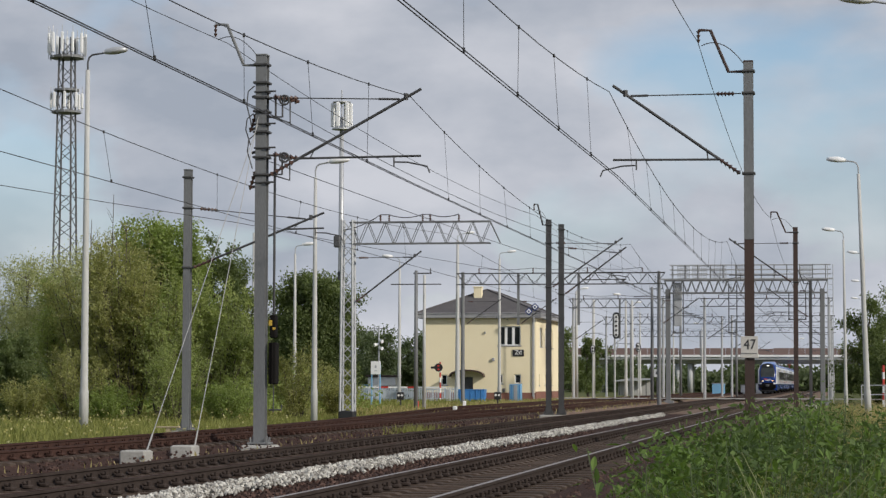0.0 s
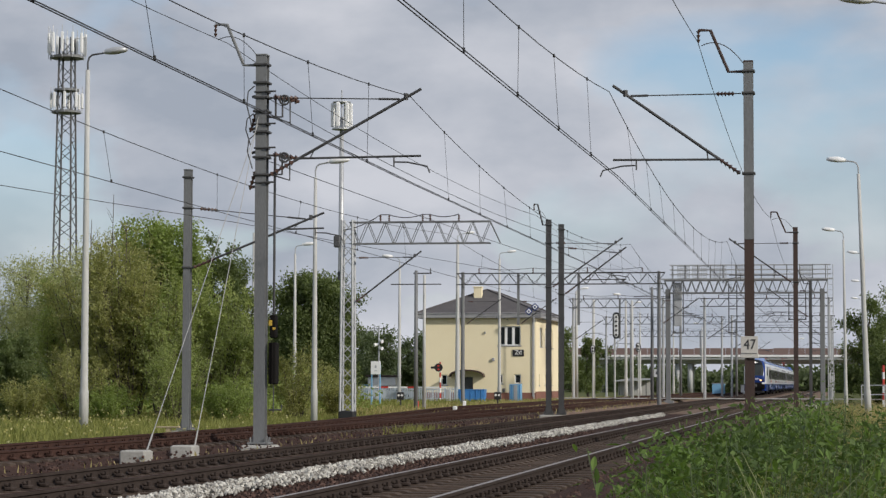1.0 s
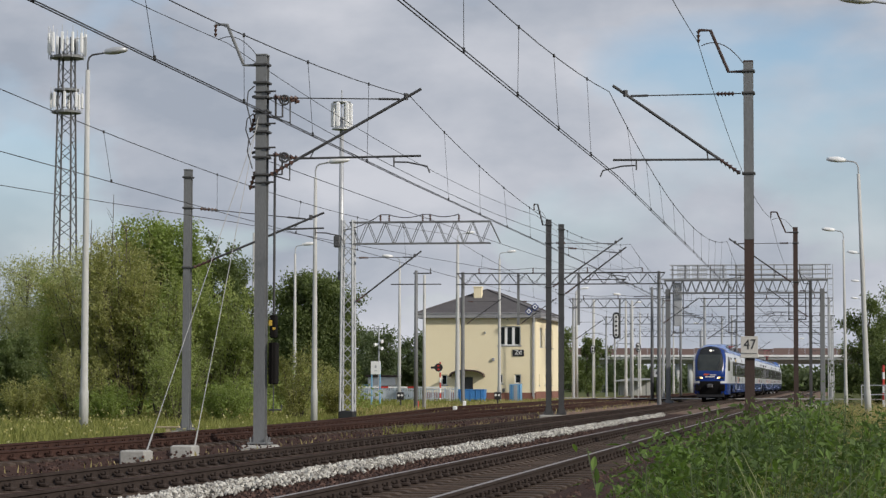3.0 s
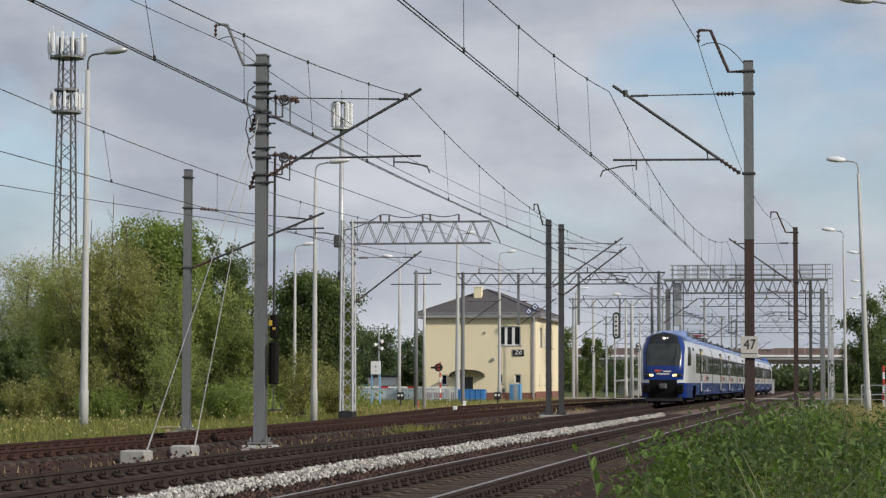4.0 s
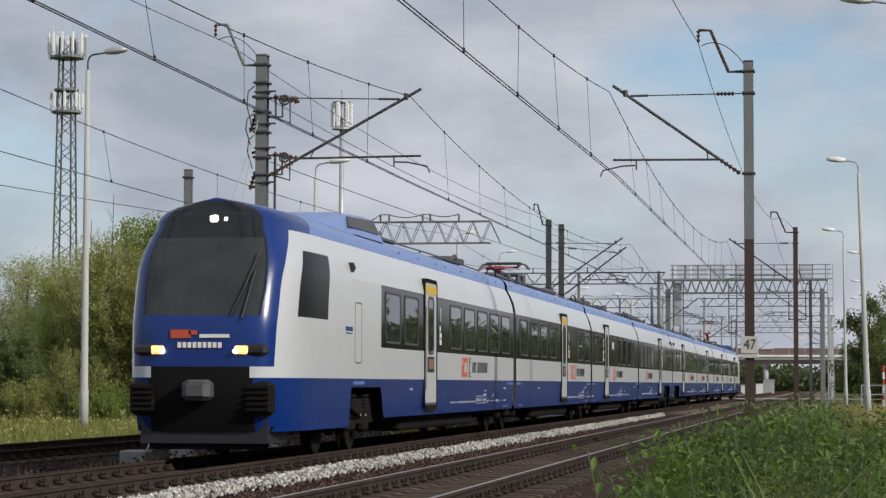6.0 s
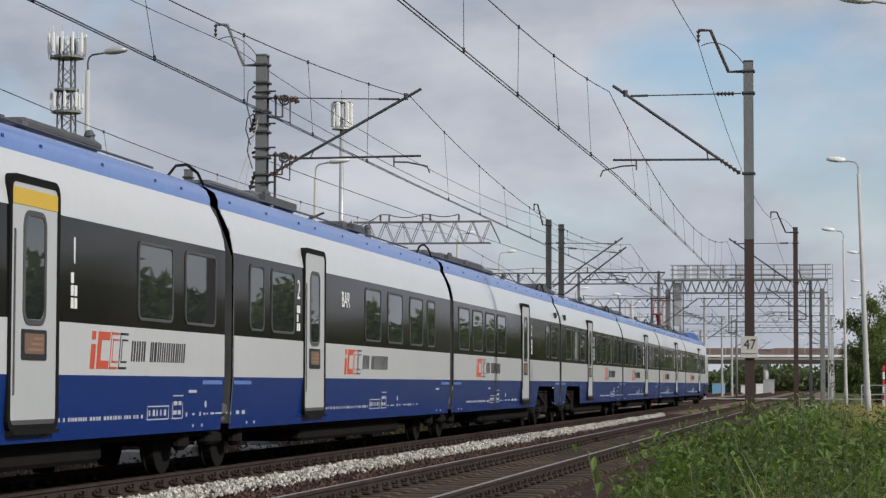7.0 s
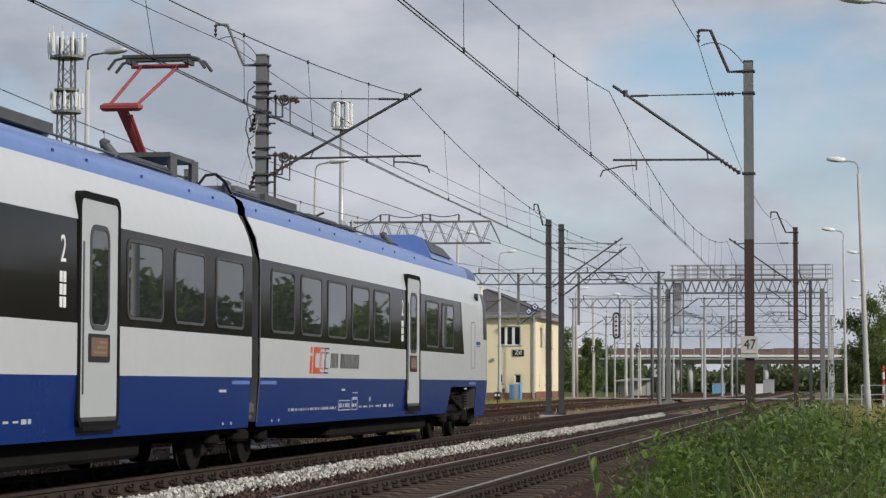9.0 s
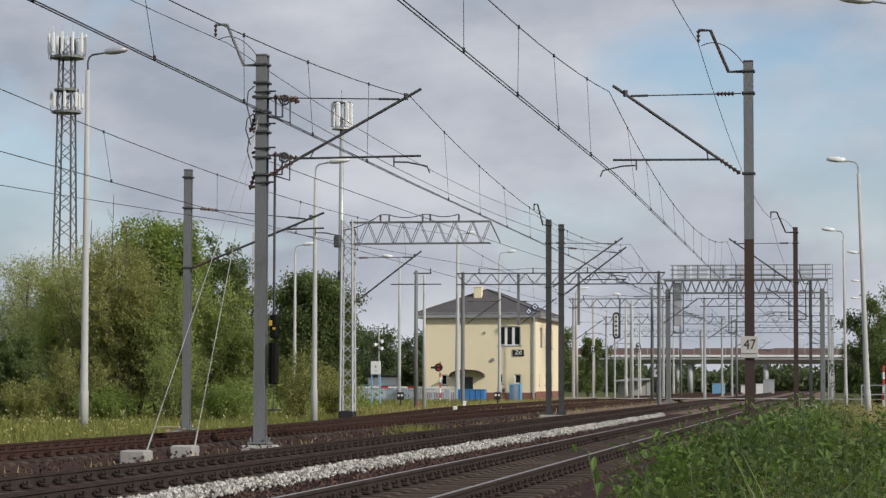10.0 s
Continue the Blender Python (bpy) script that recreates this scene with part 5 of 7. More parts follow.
# ---- anchor gear on the heavy mast ----
for z in (7.62, 7.0, 6.55, 6.0):
    part("clamp", Geo().box((0, 0, z), (0.34, 0.36, 0.05), b=0.01), STEEL_DARK, LM, "bolted clamp")
for z in (7.3, 6.05):
    part("tension_frame", Geo().path([(0.12, 0, z), (0.45, 0, z - 0.02), (0.45, 0, z - 0.42), (0.14, 0, z - 0.42)], 0.025).bar((0.3, 0, z + 0.05), (0.3, 0, z - 0.4), 0.022).path([(0.45, 0.0, z), (0.62, 0, z - 0.1), (0.62, 0, z - 0.55), (0.2, 0, z - 0.42)], 0.02), STEEL_DARK, LM, "tensioning frame")
    g = Geo()
    ringp = [(0.5 + 0.10 * math.cos(a), -0.03, z - 0.06 + 0.10 * math.sin(a)) for a in [math.pi * k / 9 for k in range(19)]]
    g.path(ringp, 0.022).bar((0.5, -0.05, z - 0.06), (0.5, 0.05, z - 0.06), 0.04, n=10).bar((0.40, -0.03, z - 0.06), (0.60, -0.03, z - 0.06), 0.012, n=5).bar((0.5, -0.03, z - 0.16), (0.5, -0.03, z + 0.04), 0.012, n=5)
    part("pulley", g, STEEL_DARK, LM, "tensioning pulley")
    g = Geo()
    insulator(g, (0.25, 0, z + 0.02), (0.75, 0.3, z - 0.06), 5, 0.075)
    part("insulator", g, PORCELAIN, LM, "brown ribbed insulator")
    g = Geo()
    insulator(g, (-0.14, 0, z - 0.35), (-0.24, -0.1, z - 0.75), 4, 0.06)
    part("insulator", g, PORCELAIN, LM, "brown ribbed insulator")
for z0, z1, x0 in ((7.55, 6.7, -0.15), (6.95, 6.25, -0.17), (6.5, 5.75, -0.13)):
    part("jumper_cable", Geo().path([(x0, -0.1, z0), (x0 - 0.13, -0.14, z0 - 0.12), (x0 - 0.16, -0.14, (z0 + z1) / 2), (x0 - 0.05, -0.13, z1)], 0.014, 5), WIRE, LM, "looped black jumper cable")
for z in (7.42, 6.72, 6.2, 5.45):
    part("clamp", Geo().box((0, 0, z), (0.30, 0.31, 0.035), b=0.008).bar((0.12, -0.17, z), (0.34, -0.17, z), 0.02, n=6).bar((-0.12, 0.17, z - 0.04), (-0.27, 0.17, z - 0.08), 0.03, n=6), STEEL_DARK, LM, "bolted clamp")
part("counterweight", Geo().box((0.24, 0.2, 1.55), (0.17, 0.30, 0.9), b=0.02).bar((0.24, 0.04, 1.1), (0.24, 0.04, 2.05), 0.012), T_UNDER, LM, "stacked black counterweights")
part("counterweight", Geo().box((0.24, 0.2, 2.35), (0.13, 0.22, 0.5), b=0.02), T_UNDER, LM, "stacked black counterweights")
part("weight_rope", Geo().bar((0.24, 0.2, 2.5), (0.24, 0.2, 6.0), 0.028), STEEL_DARK, LM, "dark weight rope")
part("weight_guide", Geo().path([(0.14, 0.2, 0.55), (0.42, 0.2, 0.55), (0.42, 0.2, 0.66)], 0.02).bar((0.24, 0.2, 0.5), (0.24, 0.2, 1.1), 0.014), STEEL_DARK, LM)
part("warning_plate", Geo().box((0.22, -0.02, 2.42), (0.07, 0.01, 0.12)).box((0.30, -0.02, 2.30), (0.06, 0.01, 0.05)), YELLOW, LM, "small yellow plate")
for bx, by, s, z in ((-12.42, 40.0, 0.48, 6.75), (-12.5, 43.4, 0.46, 6.9)):
    bl = tagged(part("anchor_block", Geo().box((bx, by, -0.23), (s, 0.5, 0.30), b=0.03), CONCRETE), "weathered concrete anchor block with a stay wire", "concrete block", "anchor blocks")
    a, b = Vector((bx + 0.2, by, -0.08)), Vector((-12.36, 48.4, z))
    tagged(part("stay_wire", Geo().bar(a, b, 0.0085, n=6).bar(a, a.lerp(b, 0.04), 0.016, n=6), ROPE), "pale stay wire from mast to anchor block", "stay wire", "stay wires")
tagged(part("cable_trough", Geo().box((-16.85, 57.0, 0.0), (0.6, 0.14, 0.04), b=0.01).box((-16.85, 57.0, -0.23), (0.12, 0.1, 0.42)), paint("pale_plank", (0.46, 0.38, 0.22), (0.34, 0.28, 0.17), rough=0.8)), "small pale wooden marker board beside the track", "marker")

# ---- signal box building ----
BX0, BX1, BY0, BY1 = -36.98, -26.74, 205.0, 221.5
house = thing("signal_box", pose(0, 0, 0), "two-storey cream rendered signal box with a dark hipped roof", "railway building")
H = 7.0
TH = 0.35


def wall_with_holes(u0, u1, z0, z1, holes, put):
    """A wall in pieces about its openings; put(u0, u1, z0, z1) gives one block."""
    us = sorted({u0, u1, *[h[0] for h in holes], *[h[1] for h in holes]})
    zs = sorted({z0, z1, *[h[2] for h in holes], *[h[3] for h in holes]})
    for a, b in zip(us[:-1], us[1:]):
        for c, d in zip(zs[:-1], zs[1:]):
            if not any(h[0] < (a + b) / 2 < h[1] and h[2] < (c + d) / 2 < h[3] for h in holes):
                put(a, b, c, d)


def welded(g):
    """The mesh of a Geo with its coincident corners joined."""
    me = g.mesh("welded")
    bm = bmesh.new()
    bm.from_mesh(me)
    bmesh.ops.remove_doubles(bm, verts=bm.verts, dist=1e-4)
    bm.to_mesh(me)
    bm.free()
    return me


fh = [(-30.1, -28.1, 4.55, 6.3), (-28.65, -28.05, 1.15, 1.98), (-30.0, -29.7, 1.15, 1.98), (-35.3, -34.75, 1.0, 1.95), (-33.3, -32.4, -0.4, 1.75)]
g = Geo()
wall_with_holes(BX0, BX1, -0.46, H, fh, lambda a, b, c, d: g.box(((a + b) / 2, BY0 + TH / 2, (c + d) / 2), (b - a, TH, d - c)))
part("wall", welded(g), RENDER_CREAM, house, "cream front wall")
sh = [(208.0, 209.6, 4.5, 6.25), (211.8, 213.4, 4.5, 6.25), (216.0, 217.6, 4.5, 6.25), (207.2, 207.8, 1.0, 2.0), (211.4, 212.6, 1.0, 2.0), (215.6, 217.0, 1.0, 2.0)]
g = Geo()
wall_with_holes(BY0 + TH, BY1, -0.46, H, sh, lambda a, b, c, d: g.box((BX1 - TH / 2, (a + b) / 2, (c + d) / 2), (TH, b - a, d - c)))
part("wall", welded(g), RENDER_CREAM, house, "cream track-side wall")
part("wall", Geo().box((BX0 + TH / 2, (BY0 + TH + BY1) / 2, H / 2 - 0.23), (TH, BY1 - BY0 - TH, H + 0.46)), RENDER_CREAM, house)
part("wall", Geo().box(((BX0 + BX1) / 2, BY1 + TH / 2, H / 2 - 0.23), (BX1 - BX0, TH, H + 0.46)), RENDER_CREAM, house)
part("floor_slab", Geo().box(((BX0 + BX1) / 2, (BY0 + BY1) / 2, 3.2), (BX1 - BX0 - 0.8, BY1 - BY0 - 0.8, 0.25)), CONCRETE, house)
for a, b, c, d in fh[:4]:
    n = 3 if b - a > 1.5 else 1
    w = part("window", Geo().box(((a + b) / 2, BY0 + 0.16, c - 0.04), (b - a + 0.2, 0.4, 0.08)), GREY_TRIM, house, "window sill")
    for k in range(n):
        p, q = a + (b - a) * k / n, a + (b - a) * (k + 1) / n
        part("pane", Geo().box(((p + q) / 2, BY0 + 0.2, (c + d) / 2), (q - p - 0.10, 0.02, d - c - 0.12)), DARK_GLASS, w, "dark pane")
    fr = Geo()
    for k in range(n + 1):
        p = a + (b - a) * k / n
        fr.box((min(max(p, a + 0.05), b - 0.05), BY0 + 0.17, (c + d) / 2), (0.24 if 0 < k < n else 0.1, 0.08, d - c))
    fr.box(((a + b) / 2, BY0 + 0.17, c + 0.05), (b - a, 0.075, 0.1)).box(((a + b) / 2, BY0 + 0.17, d - 0.05), (b - a, 0.075, 0.1))
    part("window_frame", fr, WHITE, w, "white frame")
for a, b, c, d in sh:
    w = part("window", Geo().box((BX1 - 0.16, (a + b) / 2, c - 0.04), (0.4, b - a + 0.2, 0.08)), GREY_TRIM, house, "window sill")
    part("pane", Geo().box((BX1 - 0.2, (a + b) / 2, (c + d) / 2), (0.02, b - a - 0.1, d - c - 0.1)), DARK_GLASS, w, "dark pane")
    part("window_frame", Geo().box((BX1 - 0.17, a + 0.06, (c + d) / 2), (0.08, 0.12, d - c)).box((BX1 - 0.17, b - 0.06, (c + d) / 2), (0.08, 0.12, d - c)).box((BX1 - 0.17, (a + b) / 2, (c + d) / 2), (0.08, 0.1, d - c)), WHITE, w, "white frame")
part("plinth", Geo().box(((BX0 + BX1) / 2, BY0 - 0.02, -0.05), (BX1 - BX0, 0.06, 0.8)).box((BX1 + 0.02, (BY0 + BY1) / 2, 0.0), (0.06, BY1 - BY0, 0.9)), BRICK_RED, house, "red brick plinth")
part("door", Geo().box((-32.85, BY0 + 0.22, 0.67), (0.88, 0.06, 2.1)), T_DARKGREY, house, "dark entrance door")
arc = [(-32.85 + 1.55 * math.cos(a), 1.85 + 0.55 * math.sin(a)) for a in [math.pi * k / 14 for k in range(15)]]
part("canopy", Geo().prism(arc + [(x * 1.0, z - 0.12) for x, z in arc[::-1]], 1, BY0 - 1.2, BY0 - 0.004), BROWN_STEEL, house, "arched entrance canopy")
e = 0.55
ex0, ex1, ey0, ey1 = BX0 - e, BX1 + e, BY0 - e, BY1 + e
part("roof_edge", Geo().box(((ex0 + ex1) / 2, (ey0 + ey1) / 2, H + 0.20), (ex1 - ex0, ey1 - ey0, 0.38), b=0.03).box(((ex0 + ex1) / 2, (ey0 + ey1) / 2, H + 0.42), (ex1 - ex0 + 0.16, ey1 - ey0 + 0.16, 0.10), b=0.04), GREY_TRIM, house, "grey eaves and gutter")
cx = (ex0 + ex1) / 2
part("roof", Geo().add([(ex0, ey0, H + 0.45), (ex1, ey0, H + 0.45), (ex1, ey1, H + 0.45), (ex0, ey1, H + 0.45), (cx, ey0 + 5.4, 9.75), (cx, ey1 - 5.4, 9.75)], [(0, 1, 4), (1, 2, 5, 4), (2, 3, 5), (3, 0, 4, 5), (3, 2, 1, 0)]), ROOF_TILE, house, "dark hipped roof")
g = Geo()
for p, q in (((ex0, ey0, H + 0.47), (cx, ey0 + 5.4, 9.78)), ((ex1, ey0, H + 0.47), (cx, ey0 + 5.4, 9.78)), ((cx, ey0 + 5.4, 9.78), (cx, ey1 - 5.4, 9.78)), ((ex1, ey1, H + 0.47), (cx, ey1 - 5.4, 9.78))):
    g.bar(p, q, 0.08, n=6)
part("ridge_tiles", g, ROOF_TILE, house)
part("chimney", Geo().box((-32.45, 208.3, 8.9), (0.72, 0.72, 2.0), b=0.02).box((-32.45, 208.3, 9.92), (0.84, 0.84, 0.12), b=0.02), RENDER_CREAM, house, "cream chimney")
for x in (-36.75, -27.0):
    part("downpipe", Geo().bar((x, BY0 - 0.07, 0), (x, BY0 - 0.07, H), 0.055), GREY_TRIM, house)
sgn = part("name_board", Geo().box((-28.3, BY0 - 0.06, 3.90), (1.02, 0.06, 0.58), b=0.02), BLACK, house, "black board with white letters")
lettering("Zd", 0.55, pose(-28.3, BY0 - 0.10, 3.92, 90), WHITE, sgn)
part("wall_lamp", Geo().box((-30.55, BY0 - 0.1, 3.3), (0.22, 0.2, 0.3), b=0.04).box((-31.3, BY0 - 0.08, 5.7), (0.12, 0.16, 0.2), b=0.03), GREY_TRIM, house, "small wall fittings")
part("wall_cabinet", Geo().box((-29.6, BY0 - 0.08, 0.55), (0.25, 0.16, 0.35), b=0.02), T_DARKGREY, house)

# station mark: two tilted squares on a post beyond the house
mk = thing("direction_sign", pose(-26.7, 203.5, 0), "two tilted blue and white square signs on a post", "sign")
part("post", Geo().bar((0, 0, -0.46), (0, 0, 7.4), 0.05), STEEL_LIGHT, mk)
for x, z, m in ((-0.45, 7.55, WHITE), (0.1, 7.95, PALE_BLUE)):
    b = part("board", Geo().box((x, -0.06, z), (0.5, 0.03, 0.5), pose(0, 0, 0, 0, 45).to_3x3()), T_BLUE, mk, "tilted square board")
    part("board_mark", Geo().box((x, -0.085, z), (0.34, 0.02, 0.34), pose(0, 0, 0, 0, 45).to_3x3()), WHITE, b)
    part("board_centre", Geo().box((x, -0.10, z), (0.16, 0.02, 0.16), pose(0, 0, 0, 0, 45).to_3x3()), T_BLUE, b)

# ---- forecourt things ----
sk = thing("blue_skip", pose(-30.1, 190, -0.46), "blue steel skip standing on the grass", "skip")
part("skip_body", Geo().prism([(-1.05, 0.1), (1.05, 0.1), (1.12, 1.12), (-1.12, 1.12)], 1, -0.7, 0.7), BLUE_PLASTIC, sk)
for x in (-0.9, -0.45, 0.0, 0.45, 0.9):
    part("rib", Geo().box((x, -0.72, 0.6), (0.07, 0.05, 0.95)), BLUE_PLASTIC, sk)
part("rim", Geo().box((0, -0.71, 1.1), (2.28, 0.08, 0.08)), BLUE_PLASTIC, sk)
cb = thing("blue_cabin", pose(-25.75, 185, -0.46), "pale blue portable cabin with a ribbed door", "cabin")
part("cabin_body", Geo().box((0, 0, 0.78), (0.92, 0.9, 1.56), b=0.03), PALE_BLUE, cb)
part("cabin_door", Geo().box((0.05, -0.46, 0.78), (0.30, 0.03, 1.4)), STEEL_LIGHT, cb, "pale door panel")
part("cabin_rib", Geo().box((-0.3, -0.455, 0.78), (0.05, 0.03, 1.5)), BLUE_PLASTIC, cb)
part("cabin_rib", Geo().box((0.38, -0.455, 0.78), (0.05, 0.03, 1.5)), BLUE_PLASTIC, cb)

fence = thing("panel_fence", pose(0, 188, -0.46), "grey-blue steel picket fence along the forecourt", "fence")
for k in range(11):
    x = -41.5 + 1.05 * k
    part("post", Geo().box((x, 0, 0.65), (0.07, 0.07, 1.4)), FENCE_BLUE, fence)
for z in (0.35, 1.1):
    part("rail", Geo().box((-36.25, 0, z), (10.5, 0.04, 0.06)), FENCE_BLUE, fence)
for k in range(72):
    part("picket", Geo().box((-41.4 + 0.145 * k, -0.04, 0.66), (0.075, 0.02, 1.25)), FENCE_BLUE, fence)
bar = thing("crossing_barrier", pose(0, 187, 0), "lowered white and red level crossing barrier", "barrier")
for k in range(12):
    part("boom_segment", Geo().box((-41.0 + 0.8 * k, 0, 0.82), (0.8, 0.07, 0.14)), RED if k in (5, 8) else WHITE, bar)
part("barrier_stand", Geo().box((-31.6, 0, 0.1), (0.35, 0.35, 1.1), b=0.03), STEEL_LIGHT, bar)
cl = thing("crossing_light", pose(-32.1, 186, -0.46), "red and white crossing post with a black warning light", "warning light")
for k in range(8):
    part("post_segment", Geo().bar((0, 0, 0.42 * k), (0, 0, 0.42 * k + 0.42), 0.07, n=8), RED if k % 2 else WHITE, cl)
part("light_head", Geo().bar((-0.12, -0.06, 2.9), (-0.12, -0.14, 2.9), 0.34, n=16).box((-0.5, -0.1, 2.9), (0.5, 0.1, 0.18)), BLACK, cl, "black lamp board")
for dz in (-0.14, 0.14):
    part("light_lens", Geo().bar((-0.12, -0.15, 2.9 + dz), (-0.12, -0.20, 2.9 + dz), 0.09, n=12), RED, cl, "dark red lens")


def vehicle(x, y, turn, body, length, h, label, van=False):
    """A parked car: lower body, cabin, windows, wheels."""
    th = thing("parked_car", pose(x, y, -0.46, 0, 0, turn), label, "car", "parked cars")
    k = length / 4.3
    lo = [(-2.1, 0.32), (2.1, 0.32), (2.15, 0.62), (2.0, 0.86), (1.1, 0.95), (-1.75, 0.98), (-2.12, 0.9), (-2.15, 0.6)]
    part("body", Geo().prism([(a * k, b) for a, b in lo], 1, -0.85, 0.85), body, th)
    up = [(1.15, 0.93), (0.45, h), (-1.5, h), (-1.95, 0.97)] if not van else [(1.6, 0.93), (1.2, h), (-2.0, h), (-2.1, 0.97)]
    part("cabin", Geo().prism([(a * k, b) for a, b in up], 1, -0.72, 0.72), body, th)
    gl = [(a * 0.9 * k, 0.98 + (b - 0.98) * 0.86) for a, b in up]
    part("side_window", Geo().prism(gl, 1, -0.735, -0.725), DARK_GLASS, th)
    part("side_window", Geo().prism(gl, 1, 0.725, 0.735), DARK_GLASS, th)
    for a in (-1.3 * k, 1.35 * k):
        for s in (-0.8, 0.8):
            w = part("wheel", Geo().bar((a, s - 0.09, 0.32), (a, s + 0.09, 0.32), 0.32, n=18), RUBBER, th)
            part("rim", Geo().bar((a, s - 0.10, 0.32), (a, s + 0.10, 0.32), 0.19, n=12), STEEL_LIGHT, w)
    for s in (-0.6, 0.6):
        part("tail_light", Geo().box((-2.14 * k, s, 0.78), (0.05, 0.3, 0.14)), RED, th)
        part("headlight", Geo().box((2.1 * k, s, 0.74), (0.08, 0.32, 0.14)), STEEL_LIGHT, th)


vehicle(-45.6, 210, 30, CAR_BLUE, 4.4, 1.95, "dark blue parked van beside the fence", True)
vehicle(-43.6, 216, 75, CAR_TEAL, 4.2, 1.5, "teal parked hatchback near the kiosk")
vehicle(-40.4, 208, 12, CAR_SILVER, 4.3, 1.45, "silver parked hatchback behind the fence")
ko = thing("white_kiosk", pose(-41.9, 212, -0.46), "low white kiosk with a brown roof", "kiosk")
part("kiosk_body", Geo().box((0, 0, 1.1), (2.6, 2.2, 2.2), b=0.03), WHITE, ko)
part("kiosk_roof", Geo().box((0, 0, 2.28), (3.0, 2.6, 0.18), b=0.04), BROWN_STEEL, ko, "brown flat roof")
ib = thing("information_board", pose(-30.2, 150, -0.46), "white information board on two blue posts", "sign")
for x in (-0.28, 0.28):
    part("post", Geo().bar((x, 0, 0), (x, 0, 3.0), 0.05), PALE_BLUE, ib)
part("board", Geo().box((0, -0.06, 2.62), (0.66, 0.04, 0.86), b=0.01), WHITE, ib)
part("board_text", Geo().box((0.0, -0.085, 2.7), (0.12, 0.01, 0.18)).box((0.02, -0.085, 2.42), (0.2, 0.01, 0.05)), STEEL_LIGHT, ib)
cp = thing("camera_pole", pose(-43.0, 196, -0.46), "thin pole with two white surveillance cameras", "camera pole")
part("pole", Geo().bar((0, 0, 0), (0, 0, 4.3), 0.05), STEEL_LIGHT, cp)
for s in (-1, 1):
    part("camera_housing", Geo().box((s * 0.35, 0, 4.1), (0.5, 0.2, 0.2), pose(0, 0, 0, 0, s * 15).to_3x3(), b=0.04), WHITE, cp)
part("small_plate", Geo().box((0, -0.08, 2.1), (0.4, 0.05, 0.3)), WHITE, cp)
ap = thing("aerial_pole", pose(-38.0, 190, -0.46), "pole with aerials and loudspeakers", "aerial pole")
part("pole", Geo().bar((0, 0, 0), (0, 0, 6.4), 0.06), STEEL_LIGHT, ap)
for k in range(3):
    part("loudspeaker", Geo().bar((0.0, -0.1, 4.6 + 0.3 * k), (0.35 - 0.35 * (k % 2) * 2, -0.3, 4.5 + 0.3 * k), 0.06, 0.16, n=10), WHITE, ap)
part("aerial", Geo().bar((-0.4, 0, 6.2), (0.4, 0, 6.2), 0.02).bar((-0.4, 0, 6.0), (-0.4, 0, 6.5), 0.02).bar((0.4, 0, 6.0), (0.4, 0, 6.5), 0.02), STEEL_DARK, ap)
for x, y in ((-25.3, 133), (-20.6, 140)):
    ds = thing("dwarf_signal", pose(x, y, -0.3), "small black shunting signal with white lenses", "signal", "dwarf signals")
    part("post", Geo().bar((0, 0, 0), (0, 0, 0.5), 0.05), BLACK, ds)
    part("head", Geo().box((0, 0, 0.7), (0.42, 0.22, 0.46), b=0.05), BLACK, ds)
    part("lens", Geo().bar((-0.1, -0.12, 0.74), (-0.1, -0.14, 0.74), 0.07, n=12).bar((0.1, -0.12, 0.74), (0.1, -0.14, 0.74), 0.07, n=12), WHITE, ds)
for x, y, m in ((-23.4, 128, RED), (-21.2, 131, WHITE), (-16.6, 100, WHITE)):
    tagged(part("marker_post", Geo().box((x, y, -0.1), (0.18, 0.18, 0.5), b=0.03), m), "small painted marker post by the siding", "marker", "track markers")

# main and small colour-light signals
for x, y, z0, z1, w in ((-19.2, 200, 5.05, 7.35, 0.62), (-21.1, 200, 3.75, 4.5, 0.42), (-17.15, 200, 3.9, 4.7, 0.42)):
    s = thing("light_signal", pose(x, y, -0.46), "black oval-backed colour light signal with a white border", "railway signal", "colour light signals")
    part("post", Geo().bar((0, 0.1, 0), (0, 0.1, z0 + 0.9), 0.08 if w > 0.5 else 0.06), POST_CONC, s, "pale post")
    o = [(w / 2 * math.cos(a), z1 + 0.46 - w / 2 + w / 2 * math.sin(a)) for a in [math.pi * k / 10 for k in range(11)]] + [(w / 2 * math.cos(a), z0 + 0.46 + w / 2 + w / 2 * math.sin(a)) for a in [math.pi + math.pi * k / 10 for k in range(11)]]
    part("backboard", Geo().prism([(a + 0.15 * (w > 0.5), b) for a, b in o], 1, -0.12, -0.06), BLACK, s, "black backboard")
    part("signal_face", Geo().prism([((a * 0.62) + 0.15 * (w > 0.5), z0 + 0.46 + (b - z0 - 0.46) * 0.86 + 0.07 * (z1 - z0)) for a, b in o], 1, -0.15, -0.125), WHITE, s, "white face")
    for k in range(5 if w > 0.5 else 2):
        part("lens", Geo().bar((0.15 * (w > 0.5), -0.16, z0 + 0.46 + (k + 0.9) * (z1 - z0) / (6 if w > 0.5 else 3)), (0.15 * (w > 0.5), -0.22, z0 + 0.46 + (k + 0.9) * (z1 - z0) / (6 if w > 0.5 else 3)), 0.10, n=10), BLACK, s)
    if w > 0.5:
        part("bracket", Geo().path([(0, 0.1, 4.4), (0.3, 0, 4.9), (0.3, 0, 5.4)], 0.05), STEEL_LIGHT, s)
pl = thing("track_sign", pose(-14.0, 180, -0.46), "small white sign with a dark mark on a post", "sign")
